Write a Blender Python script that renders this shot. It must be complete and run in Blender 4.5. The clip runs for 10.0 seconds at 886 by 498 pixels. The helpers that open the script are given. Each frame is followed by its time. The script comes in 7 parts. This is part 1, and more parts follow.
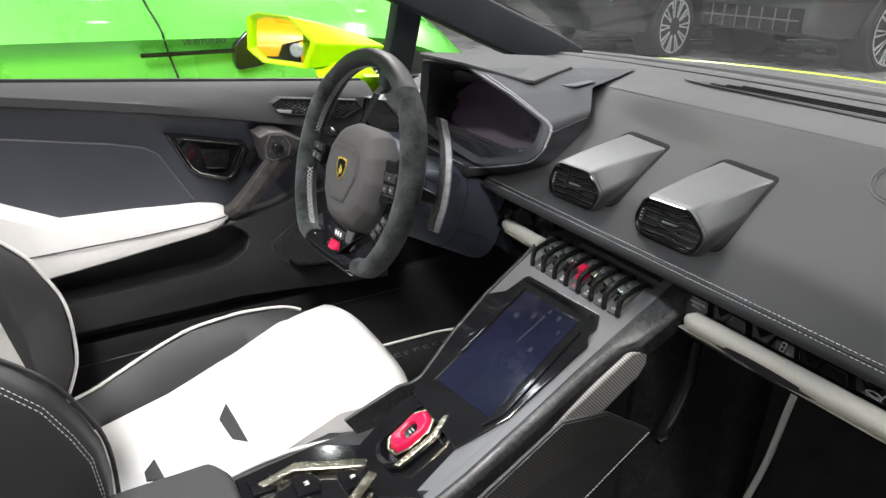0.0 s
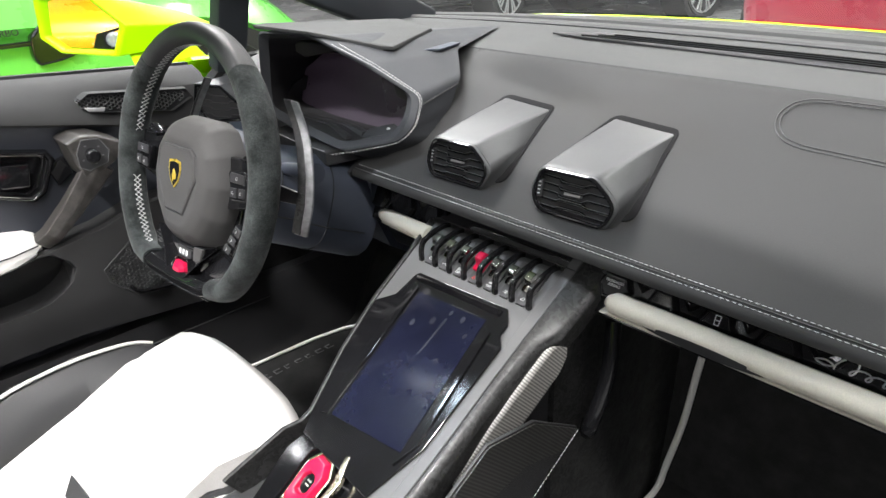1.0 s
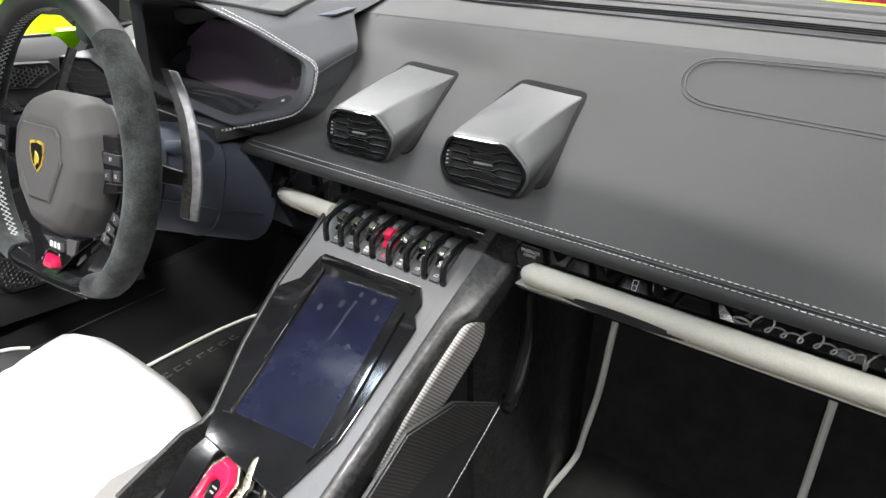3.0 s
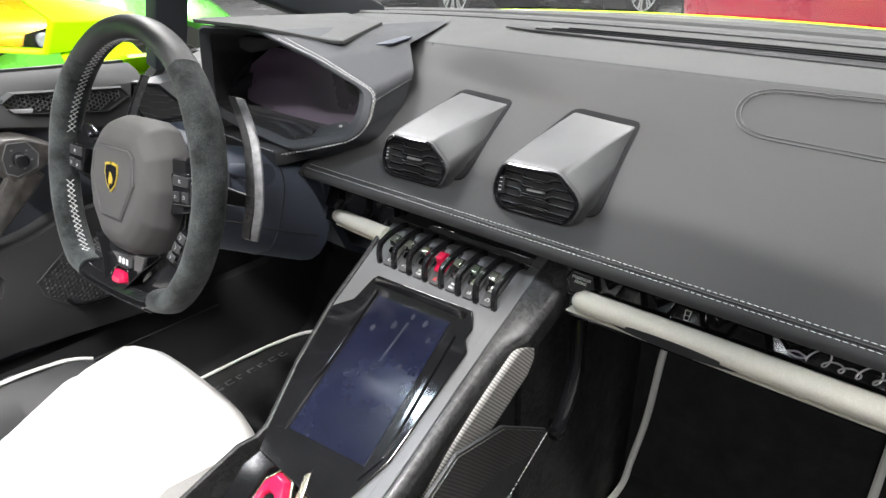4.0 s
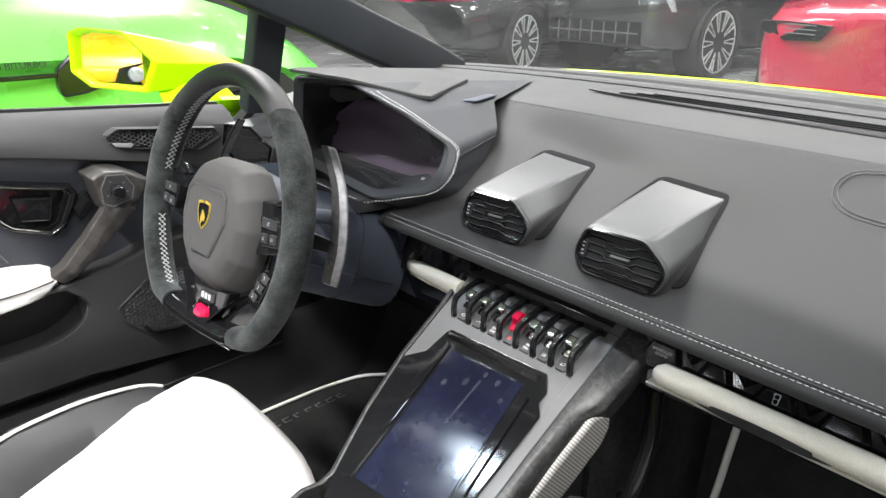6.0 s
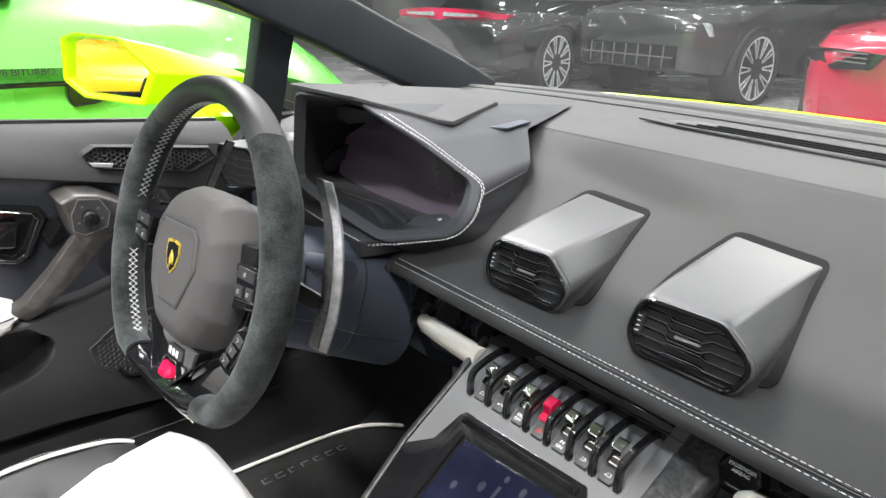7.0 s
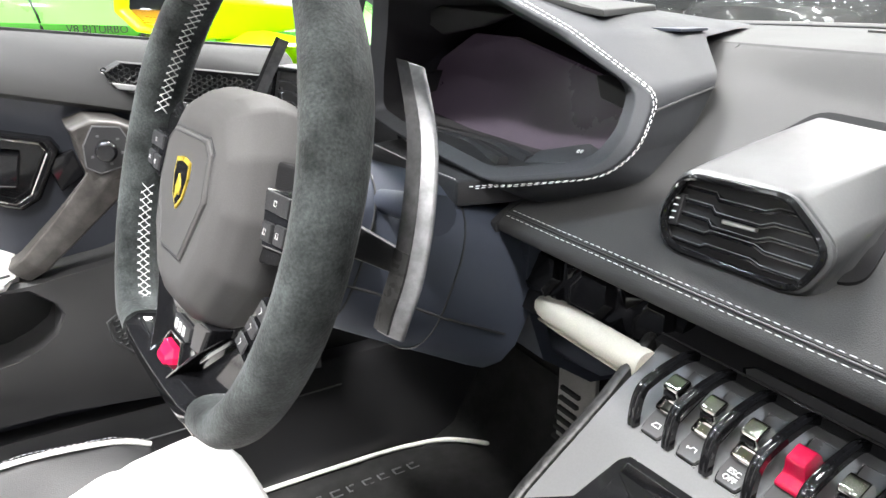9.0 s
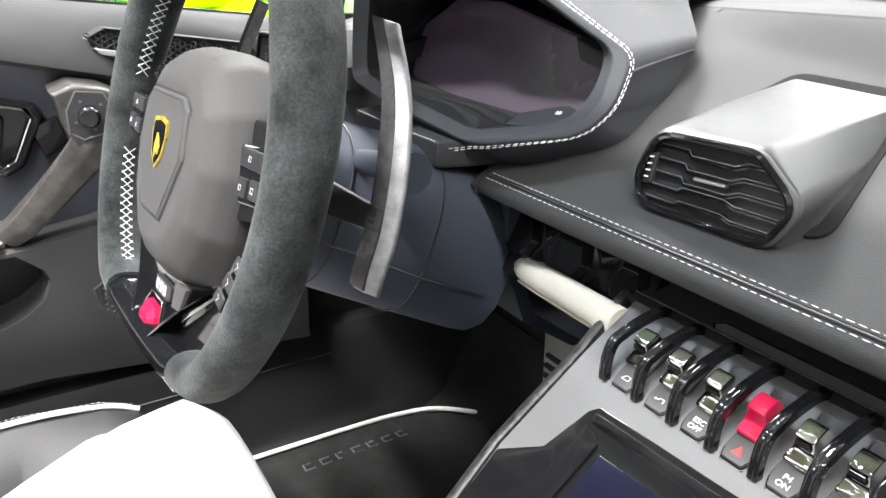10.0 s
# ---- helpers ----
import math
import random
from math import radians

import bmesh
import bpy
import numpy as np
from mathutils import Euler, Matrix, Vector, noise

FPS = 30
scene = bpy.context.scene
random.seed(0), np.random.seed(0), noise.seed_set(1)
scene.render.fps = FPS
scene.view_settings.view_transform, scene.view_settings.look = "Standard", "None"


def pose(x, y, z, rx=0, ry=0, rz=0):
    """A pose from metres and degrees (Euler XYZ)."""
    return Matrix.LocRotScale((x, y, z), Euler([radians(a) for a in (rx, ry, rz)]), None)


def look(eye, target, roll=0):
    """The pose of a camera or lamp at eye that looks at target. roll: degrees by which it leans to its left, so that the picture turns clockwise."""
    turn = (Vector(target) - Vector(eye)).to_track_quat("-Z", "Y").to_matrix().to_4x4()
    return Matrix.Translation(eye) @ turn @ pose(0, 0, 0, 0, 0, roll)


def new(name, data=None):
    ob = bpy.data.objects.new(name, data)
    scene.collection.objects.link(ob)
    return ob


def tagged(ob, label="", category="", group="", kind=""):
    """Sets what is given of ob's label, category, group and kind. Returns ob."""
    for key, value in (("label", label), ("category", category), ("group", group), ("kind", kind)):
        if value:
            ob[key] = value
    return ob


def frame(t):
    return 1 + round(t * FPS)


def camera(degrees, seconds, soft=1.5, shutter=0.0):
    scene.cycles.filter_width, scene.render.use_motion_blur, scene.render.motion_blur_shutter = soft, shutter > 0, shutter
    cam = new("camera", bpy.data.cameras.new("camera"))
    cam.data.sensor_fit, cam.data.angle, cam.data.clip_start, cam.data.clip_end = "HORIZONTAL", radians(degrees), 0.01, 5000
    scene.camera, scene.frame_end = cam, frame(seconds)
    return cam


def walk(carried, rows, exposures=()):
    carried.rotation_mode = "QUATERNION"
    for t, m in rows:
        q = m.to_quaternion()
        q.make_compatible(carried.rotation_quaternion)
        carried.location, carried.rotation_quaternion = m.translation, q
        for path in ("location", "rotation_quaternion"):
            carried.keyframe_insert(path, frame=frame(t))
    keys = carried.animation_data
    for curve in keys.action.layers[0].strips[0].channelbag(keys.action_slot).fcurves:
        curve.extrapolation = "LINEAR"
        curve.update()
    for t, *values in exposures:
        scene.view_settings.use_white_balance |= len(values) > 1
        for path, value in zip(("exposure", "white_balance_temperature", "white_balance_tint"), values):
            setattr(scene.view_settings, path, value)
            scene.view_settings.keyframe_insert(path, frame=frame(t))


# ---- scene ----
cam = camera(66.9, 10.0)
PATH = [
    (0, (0.59, -0.007, 1.032), (-0.998, 0.91, 0.234), 0.3),
    (0.5, (0.5, 0.03, 1.014), (-0.984, 1.055, 0.151), 0.0),
    (1, (0.472, 0.057, 1.002), (-0.861, 1.269, 0.132), -2.3),
    (1.5, (0.458, 0.075, 0.987), (-0.751, 1.392, 0.09), -1.7),
    (2, (0.447, 0.087, 0.976), (-0.679, 1.454, 0.047), -1.1),
    (2.5, (0.445, 0.085, 0.974), (-0.655, 1.468, 0.038), -1.2),
    (3.8, (0.451, 0.076, 0.992), (-0.75, 1.396, 0.09), -2.0),
    (4, (0.446, 0.069, 0.99), (-0.783, 1.382, 0.116), -1.9),
    (4.5, (0.438, 0.058, 0.996), (-0.855, 1.343, 0.173), -1.6),
    (5, (0.432, 0.047, 1.0), (-0.893, 1.317, 0.204), -0.8),
    (5.5, (0.427, 0.042, 1.0), (-0.915, 1.298, 0.213), -0.3),
    (5.7, (0.426, 0.045, 0.999), (-0.928, 1.297, 0.226), 0.0),
    (6.8, (0.367, 0.117, 1.015), (-1.062, 1.328, 0.315), 0.7),
    (7, (0.316, 0.154, 0.986), (-1.12, 1.357, 0.285), 1.6),
    (7.5, (0.222, 0.215, 0.921), (-1.355, 1.25, 0.256), 2.0),
    (8, (0.147, 0.247, 0.879), (-1.447, 1.277, 0.247), 1.2),
    (8.5, (0.121, 0.263, 0.869), (-1.454, 1.301, 0.207), 1.2),
    (9, (0.129, 0.257, 0.86), (-1.444, 1.277, 0.164), 1.9),
    (9.5, (0.131, 0.256, 0.857), (-1.442, 1.262, 0.14), 2.1),
    (10, (0.143, 0.263, 0.85), (-1.404, 1.282, 0.096), 2.1),
]
walk(cam, [(t, look(eye, target, roll)) for t, eye, target, roll in PATH], exposures=[(0, -0.33), (1.0, -0.02), (2.5, 0.10), (4.0, 0.12), (5.5, 0.16), (7.0, 0.19), (7.5, 0.24), (8.0, 0.62), (10.0, 0.80)])

# ---- world and large lights ----
world = bpy.data.worlds.new("hall_air")
scene.world = world
world.use_nodes = True
world.node_tree.nodes["Background"].inputs[0].default_value = (0.9, 0.95, 1.0, 1)
world.node_tree.nodes["Background"].inputs[1].default_value = 0.3


def overhead_light(x, y, z, sx, sy, watts, color=(1.0, 0.985, 0.97)):
    data = bpy.data.lights.new("overhead_light", "AREA")
    data.shape, data.size, data.size_y, data.energy, data.color = "RECTANGLE", sx, sy, watts, color
    ob = new("overhead_light", data)
    ob.location = (x, y, z)
    return ob


LAMP = 0.76
# unseen lights; x 3.2 and y -8.5 are added to brighten the passenger footwell
for lx, ly, sx, sy, w in ((0.4, -1.70, 1.5, 0.25, 560), (-3.4, 2.2, 1.6, 0.5, 520), (0.6, 3.4, 1.6, 0.5, 150), (3.2, -0.8, 1.6, 0.5, 280), (2.8, -8.5, 1.8, 0.6, 400), (-2.2, 6.2, 1.8, 0.6, 420), (-6.0, 3.0, 1.8, 0.6, 300)):
    overhead_light(lx, ly, 4.4, sx, sy, w * LAMP)
overhead_light(-2.35, -0.85, 4.4, 0.60, 0.42, 130 * LAMP, (0.72, 0.86, 1.0))

# ---- materials ----


def nodes_of(m):
    m.use_nodes = True
    return m.node_tree.nodes, m.node_tree.links, m.node_tree.nodes["Principled BSDF"]


def surf(name, col, rough=0.5, metal=0.0, grain=600.0, bump=0.1, var=0.15, var_scale=9.0, coat=0.0, sheen=0.0, rvar=0.08, kind="noise", fine=0.1, spec=0.5, dist=0.0006):
    m = bpy.data.materials.new(name)
    n, l, p = nodes_of(m)
    tc = n.new("ShaderNodeTexCoord")
    big = n.new("ShaderNodeTexNoise")
    big.inputs["Scale"].default_value, big.inputs["Detail"].default_value, big.inputs["Roughness"].default_value = var_scale, 6, 0.62
    l.new(tc.outputs["Object"], big.inputs["Vector"])
    if kind == "noise":
        small = n.new("ShaderNodeTexNoise")
        small.inputs["Detail"].default_value = 3
        out = small.outputs["Fac"]
    else:
        small = n.new("ShaderNodeTexVoronoi")
        small.feature = "F1"
        out = small.outputs["Distance"]
    small.inputs["Scale"].default_value = grain
    l.new(tc.outputs["Object"], small.inputs["Vector"])
    ramp = n.new("ShaderNodeMapRange")
    ramp.inputs[1].default_value, ramp.inputs[2].default_value = 0.3, 0.7
    ramp.inputs[3].default_value, ramp.inputs[4].default_value = 1 - var, 1 + var
    l.new(big.outputs["Fac"], ramp.inputs[0])
    r2 = n.new("ShaderNodeMapRange")
    r2.inputs[3].default_value, r2.inputs[4].default_value = 1 - fine, 1 + fine
    l.new(out, r2.inputs[0])
    mul = n.new("ShaderNodeMath")
    mul.operation = "MULTIPLY"
    l.new(ramp.outputs[0], mul.inputs[0])
    l.new(r2.outputs[0], mul.inputs[1])
    vm = n.new("ShaderNodeVectorMath")
    vm.operation = "SCALE"
    vm.inputs[0].default_value = col
    l.new(mul.outputs[0], vm.inputs["Scale"])
    l.new(vm.outputs[0], p.inputs["Base Color"])
    rr = n.new("ShaderNodeMapRange")
    rr.inputs[1].default_value, rr.inputs[2].default_value = 0.3, 0.7
    rr.inputs[3].default_value, rr.inputs[4].default_value = max(0.0, rough - rvar), min(1.0, rough + rvar)
    l.new(big.outputs["Fac"], rr.inputs[0])
    l.new(rr.outputs[0], p.inputs["Roughness"])
    if bump:
        b = n.new("ShaderNodeBump")
        b.inputs["Strength"].default_value, b.inputs["Distance"].default_value = bump, dist
        l.new(out, b.inputs["Height"])
        l.new(b.outputs[0], p.inputs["Normal"])
    p.inputs["Metallic"].default_value = metal
    p.inputs["Coat Weight"].default_value = coat
    p.inputs["Coat Roughness"].default_value = 0.05
    p.inputs["Sheen Weight"].default_value = sheen
    p.inputs["Specular IOR Level"].default_value = spec
    return m


def glow(name, col, strength):
    m = bpy.data.materials.new(name)
    n, l, p = nodes_of(m)
    p.inputs["Base Color"].default_value = (*col, 1)
    p.inputs["Emission Color"].default_value = (*col, 1)
    p.inputs["Emission Strength"].default_value = strength
    return m


def forged(name):
    m = surf(name, (0.06, 0.06, 0.062), 0.46, 0.0, 90, 0.1, 0.3, 30, coat=0.04)
    n, l, p = nodes_of(m)
    tc = n.new("ShaderNodeTexCoord")
    warp = n.new("ShaderNodeTexNoise")
    warp.inputs["Scale"].default_value = 60
    add = n.new("ShaderNodeMixRGB")
    add.inputs[0].default_value = 0.03
    l.new(tc.outputs["Object"], add.inputs[1])
    l.new(tc.outputs["Object"], warp.inputs["Vector"])
    l.new(warp.outputs["Color"], add.inputs[2])
    v = n.new("ShaderNodeTexVoronoi")
    v.inputs["Scale"].default_value = 240
    l.new(add.outputs[0], v.inputs["Vector"])
    bw = n.new("ShaderNodeSeparateColor")
    l.new(v.outputs["Color"], bw.inputs[0])
    mr = n.new("ShaderNodeMapRange")
    mr.inputs[3].default_value, mr.inputs[4].default_value = 0.008, 0.045
    l.new(bw.outputs[0], mr.inputs[0])
    cc = n.new("ShaderNodeCombineColor")
    for k in range(3):
        l.new(mr.outputs[0], cc.inputs[k])
    l.new(cc.outputs[0], p.inputs["Base Color"])
    return m


def twill(name, dark, light, scale=150.0, turn=(-0.75, 0.0, 0.12)):
    m = surf(name, dark, 0.4, 0, 500, 0.1, 0.1, 20)
    n, l, p = nodes_of(m)
    tc = n.new("ShaderNodeTexCoord")
    mp = n.new("ShaderNodeMapping")
    mp.inputs["Rotation"].default_value = turn
    w = n.new("ShaderNodeTexWave")
    w.bands_direction = "Y"
    w.inputs["Scale"].default_value, w.inputs["Distortion"].default_value = scale, 0.15
    l.new(tc.outputs["Object"], mp.inputs[0])
    l.new(mp.outputs[0], w.inputs["Vector"])
    mix = n.new("ShaderNodeMixRGB")
    mix.inputs[1].default_value, mix.inputs[2].default_value = (*dark, 1), (*light, 1)
    l.new(w.outputs["Fac"], mix.inputs[0])
    l.new(mix.outputs[0], p.inputs["Base Color"])
    b = n.new("ShaderNodeBump")
    b.inputs["Strength"].default_value, b.inputs["Distance"].default_value = 0.2, 0.0006
    l.new(w.outputs["Fac"], b.inputs["Height"])
    l.new(b.outputs[0], p.inputs["Normal"])
    return m


def pane(name, tint, gloss=0.04):
    m = bpy.data.materials.new(name)
    m.use_nodes = True
    n, l = m.node_tree.nodes, m.node_tree.links
    n.remove(n["Principled BSDF"])
    tr, gl, mx, fr = n.new("ShaderNodeBsdfTransparent"), n.new("ShaderNodeBsdfGlossy"), n.new("ShaderNodeMixShader"), n.new("ShaderNodeFresnel")
    tr.inputs[0].default_value = (*tint, 1)
    gl.inputs["Roughness"].default_value = 0.01
    fr.inputs[0].default_value = 1.4
    l.new(fr.outputs[0], mx.inputs[0])
    l.new(tr.outputs[0], mx.inputs[1])
    l.new(gl.outputs[0], mx.inputs[2])
    # pale translucent layer mixed in for the haze of reflections in the glass
    veil, film = n.new("ShaderNodeBsdfTranslucent"), n.new("ShaderNodeMixShader")
    veil.inputs[0].default_value = (0.8, 0.82, 0.8, 1)
    film.inputs[0].default_value = 0.007
    l.new(mx.outputs[0], film.inputs[1])
    l.new(veil.outputs[0], film.inputs[2])
    l.new(film.outputs[0], n["Material Output"].inputs[0])
    return m


def smudged(name, col, emit):
    """A display glass with finger marks and a faint even glow."""
    m = surf(name, col, 0.14, 0, 140, 0.0, 0.5, 14, rvar=0.1, spec=0.4)
    n, l, p = nodes_of(m)
    tc = n.new("ShaderNodeTexCoord")
    v = n.new("ShaderNodeTexNoise")
    v.inputs["Scale"].default_value, v.inputs["Detail"].default_value, v.inputs["Distortion"].default_value = 22, 3, 0.3
    l.new(tc.outputs["Object"], v.inputs["Vector"])
    mr = n.new("ShaderNodeMapRange")
    mr.inputs[1].default_value, mr.inputs[2].default_value = 0.42, 0.74
    mr.inputs[3].default_value, mr.inputs[4].default_value = 0.10, 0.19
    l.new(v.outputs["Fac"], mr.inputs[0])
    l.new(mr.outputs[0], p.inputs["Roughness"])
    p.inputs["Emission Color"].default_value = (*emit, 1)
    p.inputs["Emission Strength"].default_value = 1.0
    return m


def smear(name):
    """A thin greasy film on glass."""
    m = surf(name, (0.16, 0.17, 0.21), 0.5, 0, 300, 0.0, 0.5, 60)
    nodes_of(m)[2].inputs["Alpha"].default_value = 0.11
    return m


M = {
    "smear": smear("greasy_film"),
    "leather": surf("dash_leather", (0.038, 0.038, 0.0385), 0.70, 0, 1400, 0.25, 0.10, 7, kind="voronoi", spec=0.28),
    # top-facing leather made lighter: the stronger light from above is in its colour
    "leather_lit": surf("dash_leather_lit", (0.060, 0.061, 0.061), 0.72, 0, 1400, 0.25, 0.09, 7, kind="voronoi", spec=0.35),
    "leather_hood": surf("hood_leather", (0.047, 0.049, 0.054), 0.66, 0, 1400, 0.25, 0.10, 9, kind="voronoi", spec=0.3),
    "groove": surf("groove_shade", (0.012, 0.012, 0.013), 0.9, 0, 1400, 0.2, 0.1, 12, spec=0.15),
    "leather_black": surf("black_leather", (0.029, 0.029, 0.031), 0.5, 0, 1100, 0.3, 0.15, 12, kind="voronoi"),
    "leather_blue": surf("blue_black_leather", (0.039, 0.043, 0.055), 0.55, 0, 1100, 0.25, 0.12, 9, kind="voronoi"),
    "white": surf("white_leather", (0.72, 0.70, 0.68), 0.5, 0, 900, 0.3, 0.05, 10, kind="voronoi"),
    "ivory": surf("ivory_leather", (0.64, 0.61, 0.53), 0.5, 0, 900, 0.10, 0.06, 12, kind="voronoi"),
    "alcantara": surf("alcantara", (0.033, 0.037, 0.037), 0.95, 0, 620, 0.5, 0.85, 30, sheen=0.10, fine=0.75, spec=0.15, dist=0.001),
    "gloss": surf("gloss_black_plastic", (0.008, 0.008, 0.009), 0.08, 0, 300, 0.0, 0.2, 20, coat=0.12, rvar=0.04),
    "plastic": surf("black_plastic", (0.027, 0.027, 0.029), 0.45, 0, 1200, 0.25, 0.15, 15),
    "plastic_blue": surf("column_plastic", (0.050, 0.058, 0.080), 0.5, 0, 1200, 0.2, 0.12, 12),
    "hub": surf("hub_leather", (0.062, 0.06, 0.06), 0.7, 0, 1200, 0.08, 0.07, 14, kind="voronoi", spec=0.4),
    "satin": surf("satin_grey_paint", (0.115, 0.116, 0.119), 0.5, 0.1, 900, 0.05, 0.06, 8),
    "vent_metal": surf("brushed_grey_metal", (0.092, 0.093, 0.095), 0.45, 0.60, 700, 0.05, 0.12, 22, rvar=0.08),
    "gunmetal": surf("dark_paddle_face", (0.060, 0.060, 0.062), 0.42, 0.4, 300, 0.1, 0.55, 75),
    "pull": surf("brown_grey_carbon", (0.052, 0.048, 0.045), 0.45, 0.1, 260, 0.1, 0.5, 60),
    "alu": surf("paddle_metal", (0.7, 0.7, 0.72), 0.34, 0.8, 300, 0.1, 0.1, 30),
    "paddle": surf("satin_paddle_metal", (0.22, 0.22, 0.23), 0.5, 0.4, 300, 0.1, 0.4, 70),
    "chrome": surf("chrome", (0.72, 0.70, 0.66), 0.09, 1, 300, 0.0, 0.05, 30),
    "rim": surf("polished_rim", (0.75, 0.75, 0.76), 0.32, 0.6, 300, 0.0, 0.05, 30),
    "champagne": surf("champagne_metal", (0.55, 0.5, 0.38), 0.22, 1, 300, 0.0, 0.1, 30),
    "forged": forged("forged_carbon"),
    "twill": twill("twill_leather", (0.11, 0.107, 0.102), (0.36, 0.35, 0.33), 98.0),
    "twill_dark": twill("dark_twill_leather", (0.012, 0.012, 0.012), (0.06, 0.058, 0.056), 92.0),
    "carpet": surf("carpet", (0.025, 0.025, 0.025), 0.95, 0, 900, 0.6, 0.3, 25, spec=0.1),
    "thread": surf("white_thread", (0.75, 0.75, 0.74), 0.7, 0, 2000, 0.2, 0.05, 40),
    "red": surf("red_plastic", (0.52, 0.009, 0.055), 0.2, 0, 500, 0.03, 0.1, 40, coat=0.3),
    "gold": surf("gold_enamel", (0.75, 0.55, 0.08), 0.3, 0.6, 400, 0.05, 0.2, 90),
    "piping": surf("white_piping", (0.85, 0.84, 0.80), 0.5, 0, 900, 0.2, 0.05, 20),
    "print": surf("white_print", (0.8, 0.8, 0.8), 0.5, 0, 600, 0.0, 0.02, 30),
    "redprint": surf("red_print", (0.7, 0.05, 0.05), 0.5, 0, 600, 0.0, 0.02, 30),
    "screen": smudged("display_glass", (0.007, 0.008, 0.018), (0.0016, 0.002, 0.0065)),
    "switch_base": surf("switch_base_plastic", (0.058, 0.058, 0.060), 0.32, 0, 900, 0.05, 0.1, 20),
    "door_lower": surf("lower_door_leather", (0.020, 0.020, 0.021), 0.55, 0, 1100, 0.25, 0.2, 10, kind="voronoi"),
    "pillar": surf("pillar_trim", (0.022, 0.026, 0.031), 0.6, 0, 900, 0.2, 0.15, 12),
    "cavity": surf("black_shroud_plastic", (0.016, 0.016, 0.017), 0.6, 0, 900, 0.2, 0.15, 15),
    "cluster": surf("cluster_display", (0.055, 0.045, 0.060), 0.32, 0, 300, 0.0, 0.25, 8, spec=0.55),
    "mirror": surf("mirror_glass", (0.9, 0.9, 0.9), 0.01, 1, 300, 0.0, 0.0, 10, rvar=0.0),
    "glass": pane("windscreen_glass", (0.86, 0.9, 0.88)),
    "darkglass": surf("dark_car_glass", (0.008, 0.009, 0.01), 0.05, 0, 300, 0.0, 0.1, 5, coat=0.5, rvar=0.02),
    "lime": surf("lime_paint", (0.42, 0.66, 0.0), 0.42, 0, 900, 0.02, 0.05, 5, coat=0.12, spec=0.3),
    "green": surf("green_paint", (0.15, 0.62, 0.09), 0.3, 0.1, 900, 0.02, 0.05, 3, coat=0.8),
    "amber": surf("amber_paint", (0.75, 0.38, 0.0), 0.3, 0.1, 900, 0.02, 0.05, 3, coat=0.8),
    "black_paint": surf("black_paint", (0.028, 0.028, 0.029), 0.12, 0.2, 900, 0.02, 0.1, 3, coat=0.9),
    "grey_paint": surf("dark_grey_paint", (0.06, 0.061, 0.063), 0.15, 0.3, 900, 0.02, 0.1, 3, coat=0.9),
    "red_paint": surf("red_paint", (0.44, 0.007, 0.04), 0.3, 0.1, 900, 0.02, 0.05, 3, coat=0.9),
    "tyre": surf("tyre_rubber", (0.02, 0.02, 0.02), 0.8, 0, 300, 0.3, 0.2, 20),
    "taillight": surf("red_lamp_lens", (0.50, 0.01, 0.06), 0.15, 0, 100, 0.1, 0.2, 30, coat=0.6),
    "lens": surf("clear_lamp_lens", (0.55, 0.57, 0.6), 0.12, 0.5, 60, 0.2, 0.4, 30, coat=0.6),
    "hall_floor": surf("polished_hall_floor", (0.25, 0.25, 0.25), 0.22, 0, 200, 0.02, 0.2, 1.5),
    "hall_wall": surf("hall_wall_paint", (0.24, 0.24, 0.25), 0.8, 0, 80, 0.1, 0.15, 0.8),
    "hall_ceiling": surf("hall_ceiling_paint", (0.14, 0.14, 0.14), 0.85, 0, 80, 0.1, 0.1, 0.8),
    "spot": glow("spot_lamp", (0.96, 0.98, 1.0), 70.0),
    "steel": surf("pedal_steel", (0.45, 0.44, 0.42), 0.42, 0.5, 300, 0.1, 0.1, 40),
}

# ---- mesh helpers ----


def bm_of(verts, faces):
    bm = bmesh.new()
    vs = [bm.verts.new(v) for v in verts]
    for f in faces:
        try:
            bm.faces.new([vs[i] for i in f])
        except ValueError:
            pass
    return bm


def tidy(bm, merge=1e-5):
    if merge:
        bmesh.ops.remove_doubles(bm, verts=bm.verts[:], dist=merge)
    bmesh.ops.recalc_face_normals(bm, faces=bm.faces[:])
    return bm


def loft(rings, closed=True, cap=True):
    """Skin through rings of equal count."""
    n = len(rings[0])
    verts = [p for r in rings for p in r]
    faces = []
    for i in range(len(rings) - 1):
        for j in range(n if closed else n - 1):
            k = (j + 1) % n
            faces.append((i * n + j, i * n + k, (i + 1) * n + k, (i + 1) * n + j))
    if cap and closed:
        faces.append(tuple(range(n))[::-1])
        faces.append(tuple((len(rings) - 1) * n + j for j in range(n)))
    return tidy(bm_of(verts, faces))


def prism(poly, off):
    off = Vector(off)
    return loft([[Vector(p) for p in poly], [Vector(p) + off for p in poly]])


def sheet(rings, thick, direction):
    """An open skin with thickness along one direction."""
    d = Vector(direction) * thick
    top = [[Vector(p) for p in r] for r in rings]
    return loft([list(r) + [Vector(p) + d for p in reversed(r)] for r in top])


def box(c, s, turn=None):
    bm = bmesh.new()
    bmesh.ops.create_cube(bm, size=1)
    bmesh.ops.transform(bm, matrix=Matrix.Translation(c) @ (turn or Matrix()) @ Matrix.Diagonal((*s, 1)), verts=bm.verts[:])
    return bm


def bevel(bm, w, seg=2, angle=25):
    es = [e for e in bm.edges if len(e.link_faces) == 2 and e.calc_face_angle(0) > radians(angle)]
    bmesh.ops.bevel(bm, geom=es, offset=w, segments=seg, affect="EDGES", profile=0.5, clamp_overlap=True)
    return bm


